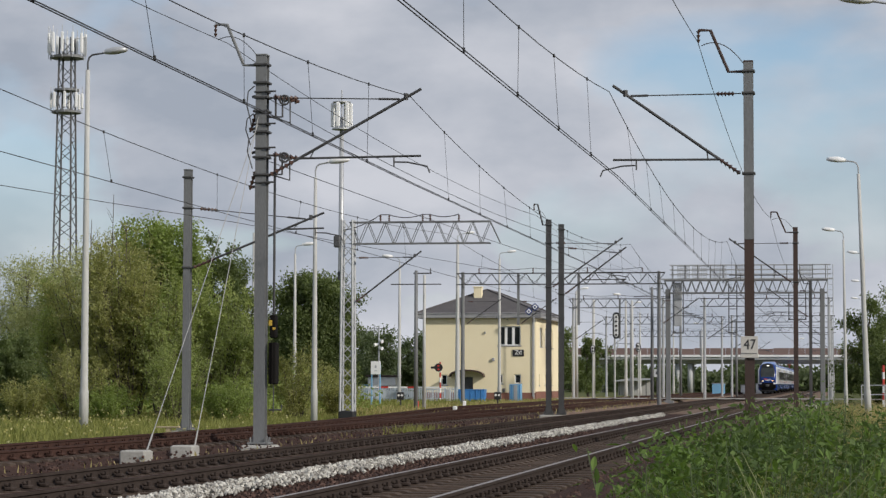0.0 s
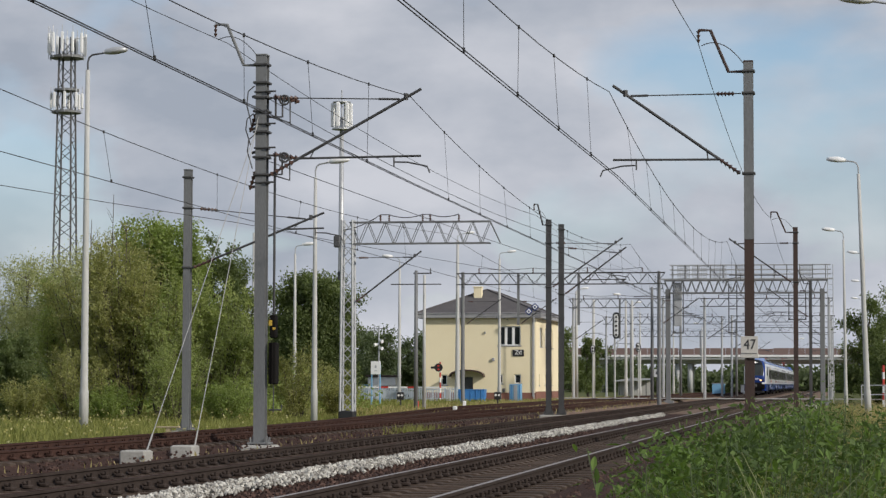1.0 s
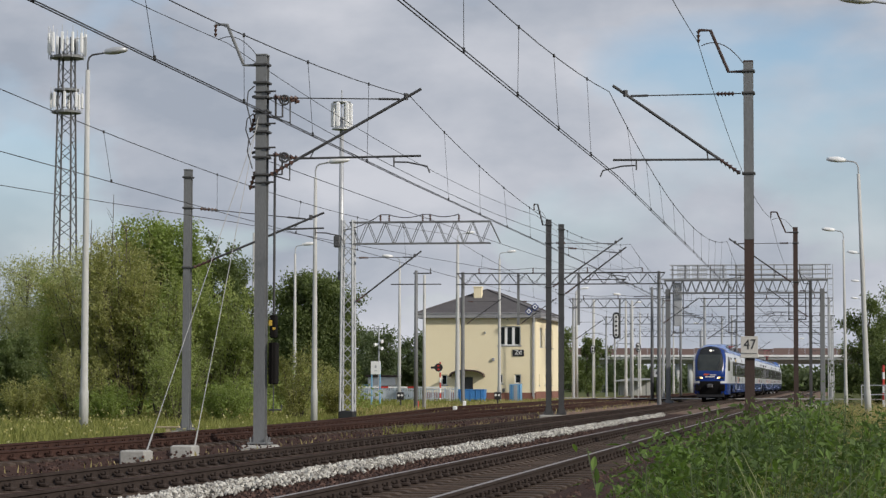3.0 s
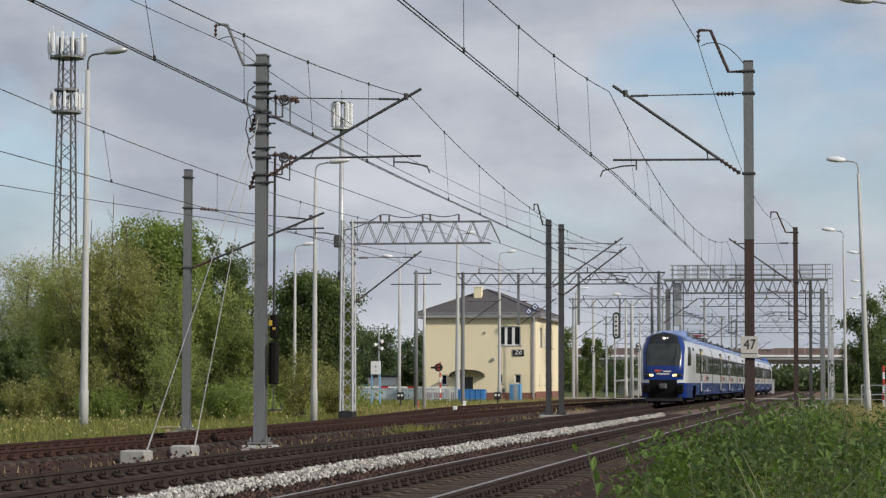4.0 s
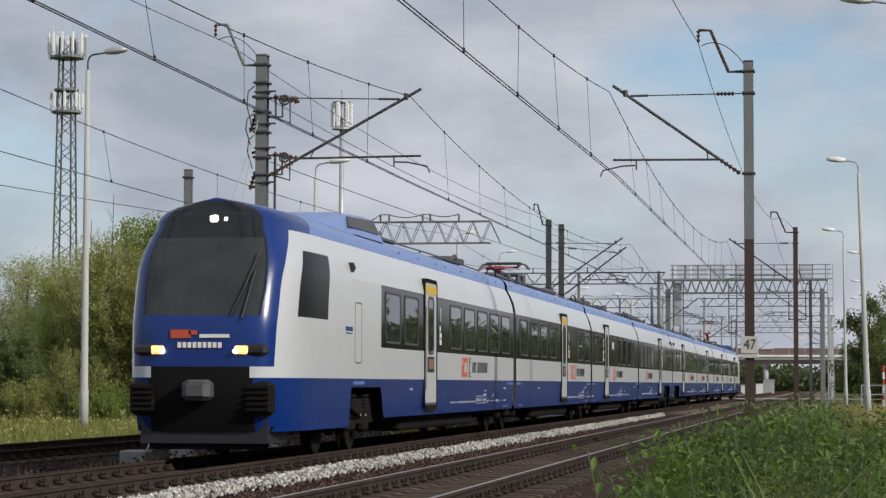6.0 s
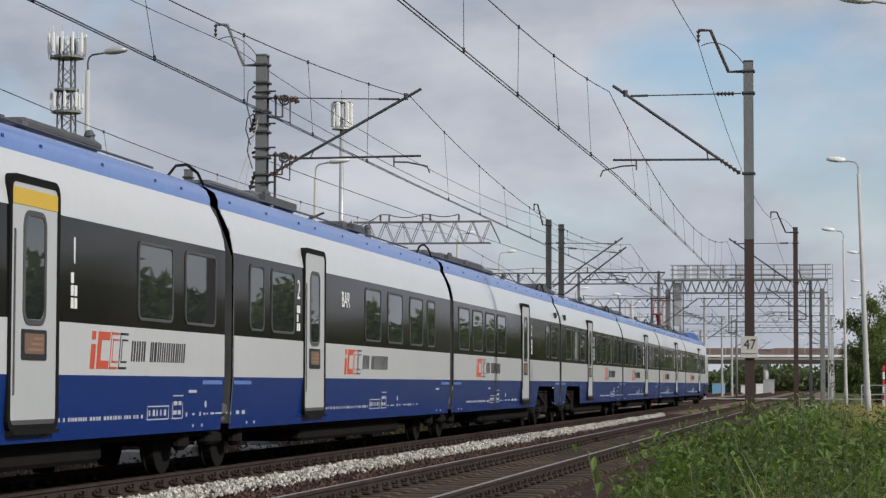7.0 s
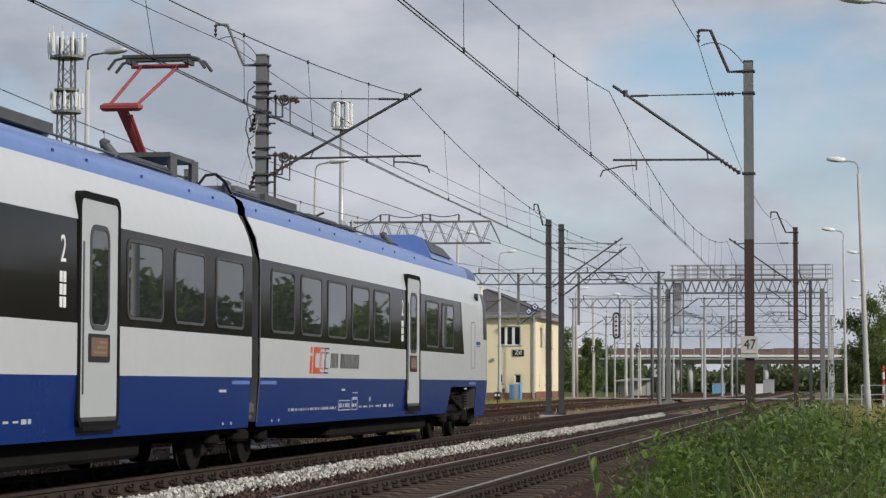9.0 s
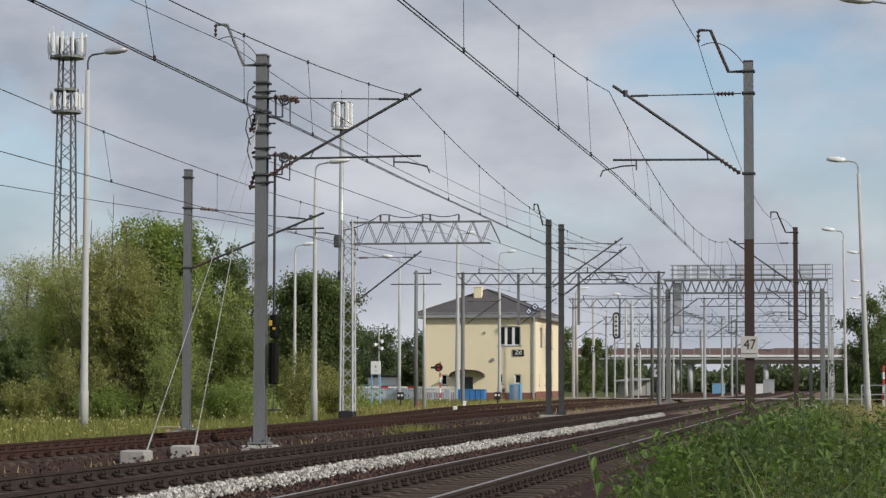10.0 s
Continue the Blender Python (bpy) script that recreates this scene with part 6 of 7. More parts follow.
part("post", Geo().bar((0, 0, 0), (0, 0, 2.5), 0.04), STEEL_DARK, pl)
part("board", Geo().box((0, -0.05, 2.45), (0.6, 0.03, 0.6)), WHITE, pl)
part("board_mark", Geo().box((0.05, -0.07, 2.5), (0.18, 0.02, 0.3), pose(0, 0, 0, 0, 20).to_3x3()), BLACK, pl)
sh = thing("platform_shelter", pose(-29.0, 330, -0.46), "low pale shelter with a sloping roof", "shelter")
part("shelter_roof", Geo().prism([(-2.7, 1.95), (2.7, 2.2), (2.7, 2.42), (0.3, 2.5), (-2.7, 2.1)], 1, -1.5, 1.5), STEEL_LIGHT, sh)
part("shelter_wall", Geo().box((0, 1.3, 1.0), (4.6, 0.1, 2.0)), POST_CONC, sh, "pale back wall")
for x in (-1.9, 1.9):
    part("shelter_post", Geo().box((x, -1.2, 1.1), (0.12, 0.12, 2.25)), STEEL_DARK, sh)
for x, y, c, h in ((-9.4, 300, PALE_BLUE, 1.6), (-7.0, 330, WHITE, 1.4), (-4.2, 340, STEEL_LIGHT, 2.2), (-5.6, 350, WHITE, 1.6)):
    b = thing("relay_cabinet", pose(x + (-6 if x < -8 else -6), y, -0.46), "small trackside equipment cabinet", "cabinet", "relay cabinets")
    part("cabinet_body", Geo().box((0, 0, h / 2 + 0.1), (1.6, 0.8, h), b=0.03), c, b)
    part("cabinet_door", Geo().box((0, -0.41, h / 2 + 0.1), (0.7, 0.03, h - 0.2)), c, b)
    part("cabinet_roof", Geo().box((0, 0, h + 0.14), (1.75, 0.95, 0.08)), GREY_TRIM, b)
rb = thing("striped_post", pose(3.1, 170, -0.46), "red and white striped barrier post", "post")
for k in range(6):
    part("post_segment", Geo().bar((0, 0, 0.5 * k), (0, 0, 0.5 * k + 0.5), 0.09, n=8), RED if k % 2 else WHITE, rb)
hr = thing("pipe_railing", pose(0, 165, -0.46), "grey pipe railing along the path", "railing")
for k in range(6):
    part("post", Geo().bar((1.5 + 1.6 * k, 0, 0), (1.5 + 1.6 * k, 0, 1.6), 0.04), STEEL_LIGHT, hr)
for z in (1.55, 0.9):
    part("pipe", Geo().bar((1.5, 0, z), (9.5, 0, z), 0.035), STEEL_LIGHT, hr)

# ---- telecom masts ----
tw = thing("telecom_tower", pose(-103.5, 300, -0.46), "tall red-grey lattice telecom tower with two antenna platforms", "telecom tower")
part("lattice_shaft", Geo().lattice(0, 0, 0, 48.5, 3.0, 1.6, 28, 0.085), STEEL_DARK, tw, "lattice shaft")
for z, r in ((38.2, 2.0), (41.2, 1.7), (45.7, 2.3)):
    part("platform", Geo().bar((0, 0, z), (0, 0, z + 0.3), r, n=16), STEEL, tw, "round platform")
for z, r, n, h in ((39.2, 2.1, 8, 2.6), (46.6, 2.5, 11, 3.4)):
    for k in range(n):
        a = 2 * math.pi * k / n + 0.2
        part("antenna_panel", Geo().box((r * math.cos(a), r * math.sin(a), z + h / 2 - 0.6), (0.32, 0.32, h * 0.8), b=0.05), WHITE, tw)
        part("antenna_bracket", Geo().bar((r * math.cos(a), r * math.sin(a), z - 1), (r * 1.02 * math.cos(a), r * 1.02 * math.sin(a), z + h), 0.05, n=6), STEEL_LIGHT, tw)
part("side_antenna", Geo().box((2.6, 0, 47.3), (0.3, 0.3, 2.6)).bar((0, 0, 46.2), (2.6, 0, 46.2), 0.06).bar((0, 0, 48.4), (2.6, 0, 48.4), 0.06).bar((-2.3, 0, 45.5), (-2.3, 0, 49.6), 0.07), STEEL_LIGHT, tw)
am = thing("antenna_mast", pose(-54.1, 249, -0.46), "slender grey mast with white antenna panels on top", "antenna mast")
part("shaft", Geo().bar((0, 0, 0), (0, 0, 31), 0.42, 0.22, n=12), STEEL_LIGHT, am, "tubular shaft", True)
for k in range(6):
    a = math.pi / 3 * k + 0.3
    part("antenna_panel", Geo().box((1.0 * math.cos(a), 1.0 * math.sin(a), 31.2), (0.40, 0.30, 2.7), b=0.06), WHITE, am)
part("antenna_ring", Geo().bar((0, 0, 29.6), (0, 0, 29.75), 1.1, n=16).bar((0, 0, 32.6), (0, 0, 32.7), 1.0, n=16).bar((0, 0, 30), (0, 0, 34.0), 0.07), STEEL_LIGHT, am)
part("lower_box", Geo().box((-0.4, -0.2, 17.2), (0.7, 0.7, 1.3), b=0.1), T_DARKGREY, am)

# ---- road bridge across the line ----
br = thing("road_bridge", pose(0, 450, 0), "concrete road bridge with a brown noise barrier", "bridge")
part("deck", Geo().prism([(-4.5, 6.55), (4.5, 6.55), (4.5, 5.9), (2.8, 5.1), (-2.8, 5.1), (-4.5, 5.9)], 0, -75, 60), HAZE_CONC, br, "concrete deck")
part("edge_beam", Geo().box((-8, -4.6, 6.55), (135, 0.3, 0.45), b=0.05), WHITE, br, "white edge beam")
for k in range(45):
    part("barrier_panel", Geo().box((-74 + 3.0 * k, -4.3, 7.4 - 0.15 * ((k * 7) % 5 == 0)), (2.94, 0.12, 1.35)), HAZE_WALL, br)
for x in (-63, -46, -30.8, -28.4, -14, -1.5, 10, 26):
    for y in (-2.2, 2.2):
        part("pier", Geo().bar((x, y, -0.46), (x, y, 5.15), 0.52, n=14), HAZE_CONC, br, "round concrete pier", True)
# ---- trees, shrubs, grass ----


def leaf(g, p, d, up, ln, w):
    """One pointed leaf from p along d."""
    s = d.cross(up)
    if s.length < 1e-3:
        s = d.orthogonal()
    s = s.normalized() * w / 2
    o = len(g.v)
    m = p + d * ln * 0.45
    g.v += [tuple(p), tuple(m + s), tuple(p + d * ln), tuple(m - s)]
    g.f.append((o, o + 1, o + 2, o + 3))


def rand_dir(r, droop=0.0):
    v = Vector((r.gauss(0, 1), r.gauss(0, 1), r.gauss(0, 1) - droop))
    return v.normalized()


def tree(name, x, y, h, spread, mat, count, size, seed, label, category="tree", droop=0.3, bare=0.18, narrow=0.45, limbs=9, group="", base=-0.46, low=0.12, dome=0, thick=1.0):
    """Trunk, limbs, and a crown of leaves gathered in uneven clumps about the twigs."""
    r = random.Random(seed)
    th = thing(name, pose(x, y, base), label, category, group)
    wood, crown = Geo(), Geo()
    tips = []
    top = Vector((r.uniform(-0.1, 0.1) * h, r.uniform(-0.1, 0.1) * h, h * 0.86))
    pts = [Vector((0, 0, 0)).lerp(top, k / 5) + Vector((r.gauss(0, 0.02) * h, r.gauss(0, 0.02) * h, 0)) * (0 < k < 5) for k in range(6)]
    R = 0.022 * h * thick
    for k in range(5):
        wood.bar(pts[k], pts[k + 1], R * (1 - 0.17 * k), R * (1 - 0.17 * (k + 1)), n=7, caps=False)
    for i in range(limbs):
        f = bare + (0.92 - bare) * (i + r.random() * 0.7) / limbs
        k = min(4, int(f * 5))
        a = pts[k].lerp(pts[k + 1], f * 5 - k)
        ang = i * 2.4 + r.uniform(-0.5, 0.5)
        wide = spread * (1.0 - 0.55 * max(0, f - 0.45) ** 1.3) * r.uniform(0.6, 1.05)
        b = a + Vector((math.cos(ang) * wide * 0.75, math.sin(ang) * wide * 0.75, h * r.uniform(0.08, 0.2)))
        mid = a.lerp(b, 0.5) + Vector((0, 0, -0.03 * h))
        wood.bar(a, mid, R * 0.42, R * 0.28, n=5, caps=False).bar(mid, b, R * 0.28, R * 0.1, n=5, caps=False)
        for q in range(5):
            s = mid.lerp(b, r.uniform(0.1, 1.0))
            e = s + Vector((r.gauss(0, 0.26) * spread, r.gauss(0, 0.26) * spread, r.uniform(-0.05, 0.13) * h))
            wood.bar(s, e, R * 0.1, R * 0.03, n=4, caps=False)
            tips.append((e, r.uniform(0.20, 0.42) * spread))
            tips.append((s.lerp(e, 0.5), r.uniform(0.20, 0.40) * spread))
    for q in range(int(limbs * 2.6)):
        a = r.uniform(0, 6.28)
        tips.append((Vector((math.cos(a) * spread * r.uniform(0.3, 0.95), math.sin(a) * spread * r.uniform(0.3, 0.95), h * r.uniform(low, 0.6))), r.uniform(0.22, 0.42) * spread))
    for q in range(dome):
        a, t = r.uniform(0, 6.28), r.uniform(-0.75, 1.0)
        c = (1 - t * t) ** 0.5 * r.uniform(0.75, 0.95)
        tips.append((Vector((math.cos(a) * c * spread, math.sin(a) * c * spread, h * (0.56 + 0.38 * t))), r.uniform(0.2, 0.36) * spread))
    tips.append((top, 0.2 * spread))
    tips.append((top + Vector((0, 0, 0.07 * h)), 0.14 * spread))
    weights = [t[1] ** 2 for t in tips]
    for e, rad in r.choices(tips, weights, k=count):
        d = rand_dir(r)
        p = e + Vector((d.x, d.y, d.z * 1.15)) * rad * r.random() ** 0.6 * (0.8 + 0.35 * noise.noise((e + d) * 1.7))
        if p.z < 0.05:
            continue
        ld = rand_dir(r, droop * 2)
        leaf(crown, p, ld, rand_dir(r), size * r.uniform(0.6, 1.4), size * narrow * r.uniform(0.7, 1.3))
    part("trunk", wood, BARK, th, "grey-brown trunk and limbs")
    tagged(part("crown", crown, mat, th, "leafy crown"), kind="stuff")
    return th


def osier(name, x, y, h, spread, mat, stems, twigs, leaves, seed, label, category="tree", size=0.145, narrow=0.40, base=-0.46, bare=0.10, group=""):
    """Many upright stems fanning out of the ground, thin rising twigs, and narrow leaves along the twigs."""
    r = random.Random(seed)
    th = thing(name, pose(x, y, base), label, category, group)
    wood, crown = Geo(), Geo()
    for i in range(stems):
        a, k = r.uniform(0, 6.28), r.random() ** 0.6
        out = Vector((math.cos(a), math.sin(a), 0))
        foot = out * 0.28 * spread * r.random()
        hh = h * (1.0 - 0.42 * k * k) * r.uniform(0.80, 1.04)
        pts = [foot + out * spread * k * (f / 6) ** 1.35 + Vector((r.gauss(0, 0.02), r.gauss(0, 0.02), 0)) * h * 0.5 + Vector((0, 0, hh * f / 6)) for f in range(7)]
        R = 0.006 * h
        for f in range(6):
            wood.bar(pts[f], pts[f + 1], R * (1.05 - 0.16 * f), R * (0.9 - 0.16 * f), n=5, caps=False)
        for q in range(twigs):
            f = 6 * (bare + (0.995 - bare) * r.random() ** 0.85)
            p = pts[int(f)].lerp(pts[int(f) + 1], f % 1)
            d = (out * r.uniform(-0.1, 0.8) + rand_dir(r) * 0.55 + Vector((0, 0, r.uniform(0.35, 1.25)))).normalized()
            ln = r.uniform(0.35, 1.0) * (0.35 + 0.11 * h)
            e = p + d * ln
            wood.bar(p, e, 0.005, 0.002, n=3, caps=False)
            thin = 0.6 + 1.0 * max(0.0, noise.noise(Vector((x, y, 0)) + p * 0.55) + 0.45)
            for w in range(int(leaves * thin)):
                b = p.lerp(e, r.uniform(0.12, 1.05)) + rand_dir(r) * 0.13
                leaf(crown, b, (d * 0.8 + rand_dir(r)).normalized(), rand_dir(r), size * r.uniform(0.6, 1.35), size * narrow * r.uniform(0.7, 1.3))
    part("trunk", wood, BARK, th, "thin grey-brown stems")
    tagged(part("crown", crown, mat, th, "feathery crown"), kind="stuff")
    return th


tree("poplar_tree", -29.7, 99, 9.2, 2.5, LEAF_POPLAR, 62000, 0.13, 11, "tall green poplar tree with a dense domed crown", limbs=16, low=0.3, dome=60, narrow=0.6)
tree("poplar_tree", -27.6, 104, 8.3, 1.7, LEAF_DARK, 26000, 0.13, 13, "dark green poplar tree behind the willows", limbs=10, low=0.3, dome=34, narrow=0.6)
osier("willow_tree", -31.2, 95, 8.3, 2.1, LEAF_OLIVE, 30, 26, 26, 12, "olive-green willow with upright feathery branches")
osier("willow_tree", -29.3, 93.5, 7.3, 2.0, LEAF_OLIVE, 34, 26, 27, 15, "olive-green willow with upright feathery branches")
osier("willow_tree", -27.2, 93, 6.1, 1.9, LEAF_WILLOW, 34, 24, 27, 14, "broad yellowish willow bush beside the track")
osier("willow_tree", -25.4, 94, 5.6, 1.6, LEAF_WILLOW, 30, 24, 26, 16, "broad yellowish willow bush beside the track")
osier("willow_tree", -33.2, 97, 6.4, 1.4, LEAF_WILLOW, 20, 22, 24, 27, "slim yellowish willow bush at the edge of the trees")
for k, (x, y, h, w, c) in enumerate(((-41.0, 118, 9.0, 2.9, 26000), (-37.6, 113, 8.2, 1.9, 15000), (-44.6, 122, 8.8, 2.6, 18000))):
    tree("grey_willow_tree", x, y, h, w, LEAF_GREY, c, 0.14, 17 + k, "pale grey-green willow, thin crown showing branches", limbs=12, bare=0.26, low=0.42, dome=26, narrow=0.4, group="grey willows")
tree("dark_shrub", -32.6, 88, 3.3, 1.3, LEAF_DARK, 22000, 0.11, 20, "dense dark green shrub at the edge of the grass", "shrub", bare=0.03, limbs=9, low=0.03, dome=20, narrow=0.6)
tree("dark_shrub", -35.0, 92, 3.6, 1.8, LEAF_DARK, 20000, 0.11, 21, "dense dark green shrub at the edge of the grass", "shrub", bare=0.03, limbs=9, low=0.03, dome=20, narrow=0.6)
for k, (x, y, h, w, m) in enumerate(((-29.6, 87, 2.9, 1.5, LEAF_OLIVE), (-27.9, 86, 1.3, 1.2, LEAF_POPLAR), (-25.4, 87, 3.3, 1.2, LEAF_WILLOW), (-23.4, 87, 1.6, 1.2, LEAF_POPLAR), (-31.2, 86, 1.5, 1.2, LEAF_OLIVE), (-22.6, 95, 3.0, 1.1, LEAF_OLIVE), (-21.9, 100, 2.2, 1.0, LEAF_OLIVE))):
    osier("willow_shrub", x, y, h, w, m, 26, 13, 26, 70 + k, "low yellow-green willow shrub in long grass", "shrub", size=0.10, bare=0.02, group="willow shrubs")
# a few bare stems stand over the crowns
for k, (x, y, h) in enumerate(((-30.6, 94.5, 9.6), (-31.9, 95.5, 8.6), (-29.9, 94.2, 8.4))):
    th = thing("dead_sapling", pose(x, y, -0.46), "thin bare dead sapling among the willows", "sapling", "dead saplings")
    r = random.Random(300 + k)
    g = Geo().bar((0, 0, 0), (0.15, 0, h), 0.045, 0.012, n=5)
    for q in range(14):
        z = h * r.uniform(0.55, 0.97)
        a = r.uniform(0, 6.28)
        g.bar((0.1, 0, z), (0.1 + 0.35 * math.cos(a), 0.35 * math.sin(a), z + 0.45), 0.014, 0.004, n=4)
    part("stem", g, BARK, th)
tree("oak_tree", -39.2, 170, 9.9, 3.35, LEAF_DARK, 80000, 0.20, 26, "round dark green tree behind the lamp posts", limbs=20, bare=0.1, low=0.1, dome=130, narrow=0.65)
for k, (x, y, h, s) in enumerate(((-57, 275, 8.5, 4), (-52.5, 262, 8.0, 3.5), (-49, 268, 7.2, 3), (-63, 270, 9, 4), (-70, 280, 10, 4.5), (-46, 280, 7.5, 3))):
    tree("lime_tree", x, y, h, s, LEAF_FAR, 9000, 0.36, 30 + k, "mid-green tree behind the fence", limbs=9, bare=0.1, group="trees behind the fence")
for k, (x, y, h, s) in enumerate(((-31.5, 262, 8.2, 3.0), (-29.0, 270, 7.2, 2.2), (-40, 430, 6.5, 4), (-50, 436, 7, 5), (-33, 438, 5.5, 4), (-60, 430, 7.5, 5))):
    tree("lime_tree", x, y, h, s, LEAF_DARK if k < 2 else LEAF_FAR, 6000, 0.36, 40 + k, "green tree beyond the signal box", limbs=9, bare=0.08, group="trees beyond the signal box")
for k, (x, y, h, s) in enumerate(((2.2, 195, 8.3, 2.4), (5.2, 200, 9.0, 3.2), (4.0, 188, 4.5, 2.0), (8.5, 205, 9.5, 3.2))):
    tree("maple_tree", x, y, h, s, LEAF_DARK, 12000, 0.26, 50 + k, "dark green tree beside the path", limbs=11, bare=0.06, low=0.05, group="trees beside the path")


def thicket(name, x0, x1, y0, y1, h, count, size, mat, seed, label):
    """A far belt of leaves with an uneven top."""
    r = random.Random(seed)
    g = Geo()
    for i in range(count):
        x, y = r.uniform(x0, x1), r.uniform(y0, y1)
        t = h * (0.62 + 0.5 * noise.noise(Vector((x * 0.13, seed, y * 0.1))) + 0.2 * noise.noise(Vector((x * 0.7, seed, 0))))
        leaf(g, Vector((x, y, -0.46 + t * r.random() ** 0.7)), rand_dir(r), rand_dir(r), size * r.uniform(0.6, 1.5), size * 0.6)
    return tagged(part(name, g, mat), label, "woods", kind="stuff")


thicket("far_thicket", -75, 45, 462, 490, 7.5, 26000, 1.1, LEAF_FAR, 2, "distant green thicket under the bridge")
thicket("far_thicket", -260, -60, 560, 600, 11.0, 12000, 1.8, LEAF_FAR, 5, "distant belt of trees on the horizon")
thicket("far_thicket", 8, 160, 380, 430, 10.0, 9000, 1.2, LEAF_DARK, 6, "dark belt of trees beside the line")
thicket("hedge", -50, -24, 96, 122, 2.4, 12000, 0.2, LEAF_POPLAR, 7, "tangled undergrowth below the willow trees")


def meadow(name, spots, lo, hi, mat, seed, label, w=0.012):
    """Upright blades, all in one mesh."""
    r = random.Random(seed)
    g = Geo()
    for x, y, z in spots:
        h = r.uniform(lo, hi)
        a = r.uniform(0, 6.28)
        lean = Vector((r.gauss(0, 0.22), r.gauss(0, 0.22), 1)).normalized()
        s = Vector((math.cos(a), math.sin(a), 0)) * w * r.uniform(0.7, 1.5)
        p = Vector((x, y, z))
        m, e = p + lean * h * 0.6, p + lean * h + Vector((lean.x, lean.y, 0)) * h * 0.4
        o = len(g.v)
        g.v += [tuple(p - s), tuple(p + s), tuple(m + s * 0.8), tuple(m - s * 0.8), tuple(e)]
        g.f += [(o, o + 1, o + 2, o + 3), (o + 3, o + 2, o + 4)]
    return tagged(part(name, g, mat), label, "grass", kind="stuff")


r = random.Random(9)
meadow("long_grass", [(r.uniform(-31, -16.9) if y < 75 else r.uniform(-34, -19.8), y, -0.46) for y in [44 + 62 * r.random() ** 1.2 for i in range(30000)]], 0.10, 0.42, GRASS, 1, "yellow-green meadow grass beyond the side track", 0.014)
r2 = random.Random(77)
head = Geo()
for i in range(900):
    y = 46 + 42 * r2.random()
    p = Vector((r2.uniform(-32, -17.0) if y < 75 else r2.uniform(-34, -20), y, -0.46 + r2.uniform(0.2, 0.62)))
    if noise.noise(p * 0.35) > -0.05:
        for q in range(3):
            leaf(head, p + rand_dir(r2) * 0.03, rand_dir(r2), rand_dir(r2), 0.06, 0.05)
tagged(part("meadow_flowers", head, FLOWER), "small pale yellow flower heads in the grass", "wild flowers", kind="stuff")
meadow("long_grass", [(-21.5 - 24 * r.random(), 100 + 90 * r.random(), -0.46) for i in range(14000)], 0.15, 0.5, GRASS, 2, "long green grass before the forecourt", 0.03)
meadow("dry_grass", [(r.uniform(-26, -12.8), 100 + 130 * r.random(), -0.41) for i in range(15000)], 0.10, 0.40, DRY_GRASS, 3, "dry yellowish grass between the sidings", 0.035)
meadow("dry_grass", [(y * r.uniform(-0.004, 0.05), y, -0.46) for y in [12 + 110 * r.random() ** 1.4 for i in range(16000)]], 0.4, 1.0, DRY_GRASS, 4, "tall dry grass along the path", 0.005)
meadow("long_grass", [(r.uniform(-12.9, -10.9), 30 + 70 * r.random(), -0.35) for i in range(700)], 0.05, 0.22, DRY_GRASS, 5, "sparse dry weeds in the ballast", 0.012)
meadow("long_grass", [(r.gauss(-11.7, 0.35), r.gauss(64.0, 0.7), -0.35) for i in range(400)], 0.15, 0.4, GRASS, 6, "tuft of pale weeds beside the track", 0.012)
meadow("long_grass", [(r.uniform(-1.5, 3.5), 22 + 60 * r.random() ** 1.3, -0.46) for i in range(9000)], 0.2, 0.6, GRASS, 7, "long grass beside the near track", 0.012)
thicket("tree_belt", 21, 27, 20, 340, 9.6, 60000, 0.8, LEAF_DARK, 8, "belt of trees across the path, mirrored in the windows")


meadow("dry_grass", [(y * r.uniform(0.004, 0.030), y, -0.46) for y in [7 + 15 * r.random() for i in range(7000)]], 0.4, 0.95, DRY_GRASS, 14, "tall dry grass along the path", 0.004)


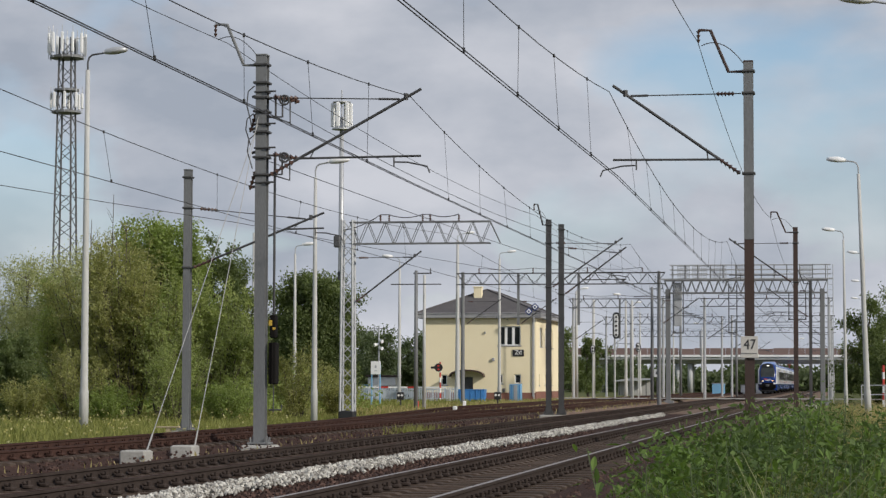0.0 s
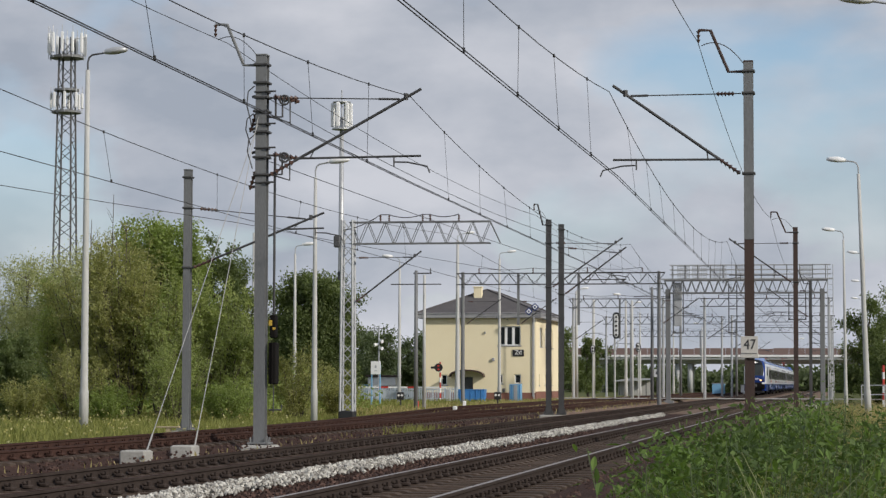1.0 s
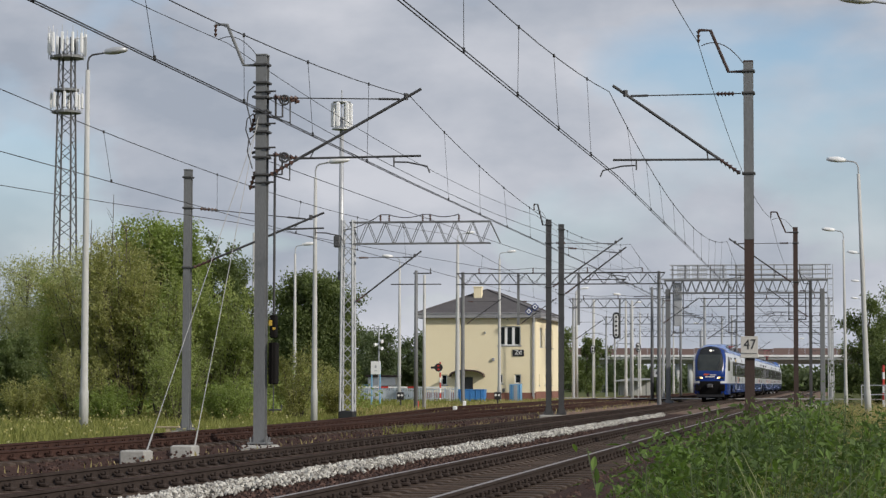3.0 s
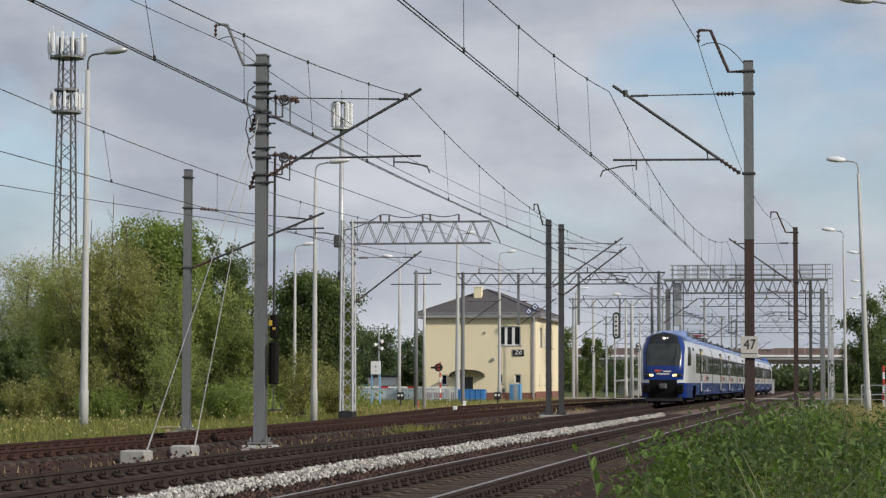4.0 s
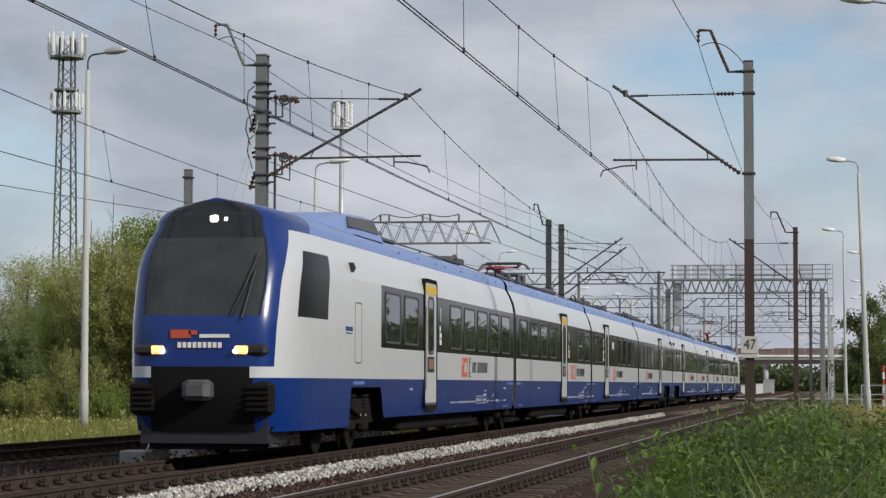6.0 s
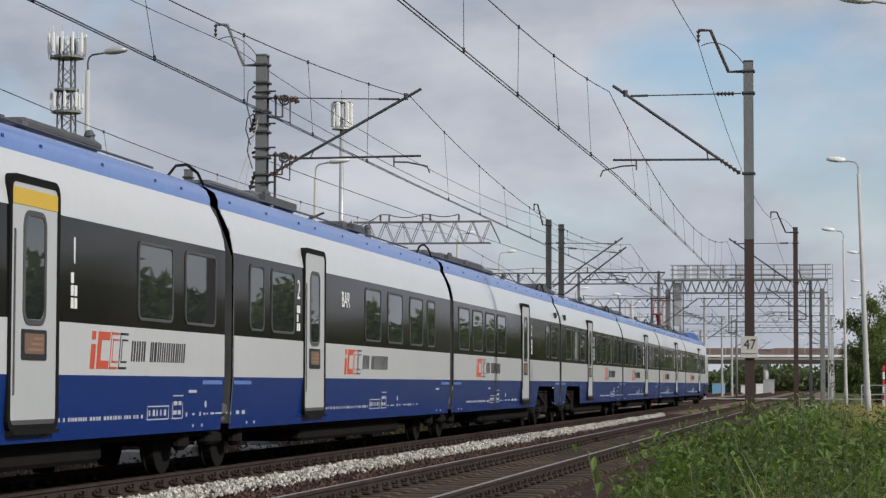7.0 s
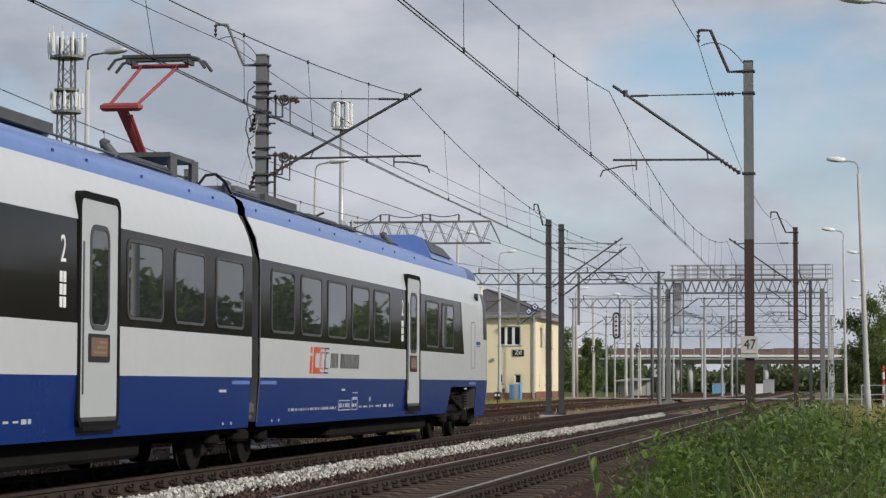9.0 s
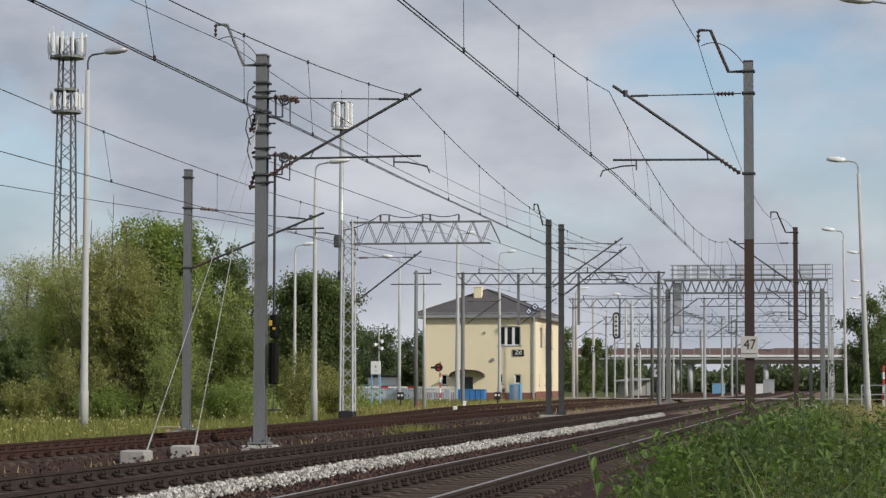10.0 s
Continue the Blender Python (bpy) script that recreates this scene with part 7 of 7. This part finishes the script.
def weed(seed, mat, tall, broad, leaf_n, leaf_size):
    """A clump of leafy stems."""
    r = random.Random(seed)
    stems, leaves = Geo(), Geo()
    for i in range(8):
        a = r.uniform(0, 6.28)
        p = Vector((r.gauss(0, 0.12), r.gauss(0, 0.12), 0))
        h = tall * r.uniform(0.6, 1.05)
        e = p + Vector((math.cos(a) * broad * r.random(), math.sin(a) * broad * r.random(), h))
        pts = [p.lerp(e, k / 5) + Vector((math.cos(a), math.sin(a), 0)) * 0.10 * broad * math.sin(k / 5 * 3.1) for k in range(6)]
        stems.path(pts, 0.0026, 4)
        for k in range(leaf_n):
            f = r.uniform(0.22, 1.0)
            b = pts[min(4, int(f * 5))].lerp(pts[min(5, int(f * 5) + 1)], f * 5 % 1)
            d = Vector((r.gauss(0, 1), r.gauss(0, 1), r.uniform(-0.2, 0.9))).normalized()
            tw = b + d * r.uniform(0.02, 0.13)
            ln = leaf_size * r.uniform(0.5, 1.25) * (1.15 - 0.5 * f)
            for q in range(3 if leaf_size < 0.09 else 1):
                dd = (d + rand_dir(r) * 0.6).normalized()
                s = dd.cross(Vector((0, 0, 1)))
                s = (s.normalized() if s.length > 1e-3 else Vector((1, 0, 0))) * ln * 0.19
                dr = Vector((0, 0, -ln * 0.22))
                o = len(leaves.v)
                leaves.v += [tuple(tw), tuple(tw + dd * ln * 0.35 + s), tuple(tw + dd * ln * 0.7 + s * 0.7 + dr * 0.4), tuple(tw + dd * ln + dr), tuple(tw + dd * ln * 0.7 - s * 0.7 + dr * 0.4), tuple(tw + dd * ln * 0.35 - s)]
                leaves.f += [(o, o + 1, o + 2, o + 3), (o, o + 3, o + 4, o + 5)]
    th = thing("weed_clump", pose(0, 0, -0.46), "leafy green weeds growing beside the near track", "weeds", "weeds beside the track")
    tagged(part("stem", stems, STEM, th, "thin green stems"), kind="stuff")
    tagged(part("leaves", leaves, mat, th), kind="stuff")
    return th


def tussock(seed, mat, tall, blades):
    """A clump of long arching blades."""
    r = random.Random(seed)
    g = Geo()
    for i in range(blades):
        a, h, out = r.uniform(0, 6.28), tall * r.uniform(0.55, 1.05), r.uniform(0.1, 0.55)
        d, sd = Vector((math.cos(a), math.sin(a), 0)), Vector((-math.sin(a), math.cos(a), 0)) * r.uniform(0.004, 0.008)
        p = Vector((r.gauss(0, 0.07), r.gauss(0, 0.07), 0))
        o = len(g.v)
        for k in range(5):
            f = k / 4
            c = p + d * out * f ** 1.8 + Vector((0, 0, h * (f - 0.28 * f ** 3)))
            g.v += [tuple(c - sd * (1 - 0.85 * f)), tuple(c + sd * (1 - 0.85 * f))]
        g.f += [(o + 2 * k, o + 2 * k + 1, o + 2 * k + 3, o + 2 * k + 2) for k in range(4)]
    th = thing("grass_tussock", pose(0, 0, -0.46), "arching pale green grass tussock beside the near track", "grass", "grass tussocks beside the track")
    tagged(part("blade_tuft", g, mat, th), kind="stuff")
    return th


KINDS = [weed(1, LEAF_WEED, 1.25, 0.55, 56, 0.050), weed(2, LEAF_WEED, 1.05, 0.6, 44, 0.098), weed(3, LEAF_SAGE, 1.3, 0.5, 60, 0.044), weed(4, LEAF_WEED, 0.9, 0.65, 52, 0.062), weed(5, LEAF_WEED2, 0.8, 0.6, 46, 0.092), weed(6, LEAF_SAGE, 1.15, 0.4, 50, 0.052), tussock(7, GRASS, 1.0, 80), tussock(8, LEAF_SAGE, 0.9, 80)]
r = random.Random(21)
# the bank of weeds: low towards the rails, tallest in the middle, thin again at the path
BANK = [(-0.112, -0.064), (-0.09, -0.046), (-0.07, -0.033), (-0.058, -0.024), (-0.04, -0.0155), (-0.020, -0.006), (-0.010, -0.003), (0.003, -0.006), (0.009, -0.022), (0.02, -0.04)]
spots = []
for i in range(230):
    y = 9.0 + 16.0 * r.random() ** 0.9
    q = r.uniform(-0.107, 0.009) if r.random() < 0.26 else r.uniform(-0.060, 0.006)
    for (a, u), (b, v) in zip(BANK[:-1], BANK[1:]):
        if a <= q <= b:
            rise = u + (v - u) * (q - a) / (b - a)
    full = 1.12 + 0.46 + rise * y
    spots.append((q * y, y, max(0.2, full * (0.94 if q > -0.075 else 0.6) * (0.5 + 0.47 * r.random() + (0.08 if r.random() < 0.12 and q > -0.065 else 0)))))
for i in range(45):
    y = 26 + 34 * r.random()
    spots.append((-0.4 + 0.004 * y + r.gauss(0, 0.35), y, 0.8 + 0.5 * r.random()))
for x, y, want in spots:
    k = r.choice(KINDS)
    c = copy_thing(k, pose(x, y, -0.46, r.uniform(-6, 6), r.uniform(-6, 6), r.uniform(0, 360)))
    s = want / (1.25, 1.05, 1.3, 0.9, 0.8, 1.15, 0.8, 0.72)[KINDS.index(k)]
    c.scale = (0.55 + 0.4 * s, 0.55 + 0.4 * s, s)
# leafy bushes in the middle of the bank
for i, (q, y) in enumerate(((-0.052, 13.5), (-0.046, 18.0), (-0.036, 14.5), (-0.030, 21.0), (-0.022, 16.0), (-0.014, 13.0), (-0.010, 19.5), (-0.002, 16.5), (-0.040, 24.0), (-0.018, 25.0), (-0.060, 17.0), (0.001, 22.0), (-0.070, 14.0))):
    for (a, u), (b, v) in zip(BANK[:-1], BANK[1:]):
        if a <= q <= b:
            rise = u + (v - u) * (q - a) / (b - a)
    tree("roadside_bush", q * y, y, (1.58 + rise * y) * 0.90, 0.62 + 0.1 * (i % 3), LEAF_WEED if i % 3 else LEAF_WEED2, 4200, 0.055, 80 + i, "small leafy green bush beside the near track", "bush", droop=0.1, bare=0.06, limbs=10, low=0.05, narrow=0.42, thick=0.22, group="bushes beside the track")
# one tall seedling with broad leaves
k = weed(9, LEAF_WEED2, 1.47, 0.10, 5, 0.15)
k.matrix_basis = pose(-0.44, 13.2, -0.46)
for k, y in zip(KINDS, (12.2, 14.1, 16.0, 18.3, 20.4, 22.0, 15.1, 17.2)):
    k.matrix_basis = pose(-0.2 - 0.02 * y, y, -0.46)

# ---- what moves ----


def motions():
    walk(train, [(t, pose(TRAIN_X, 298.0 - 44.3 * t, 0)) for t in range(11)])


motions()
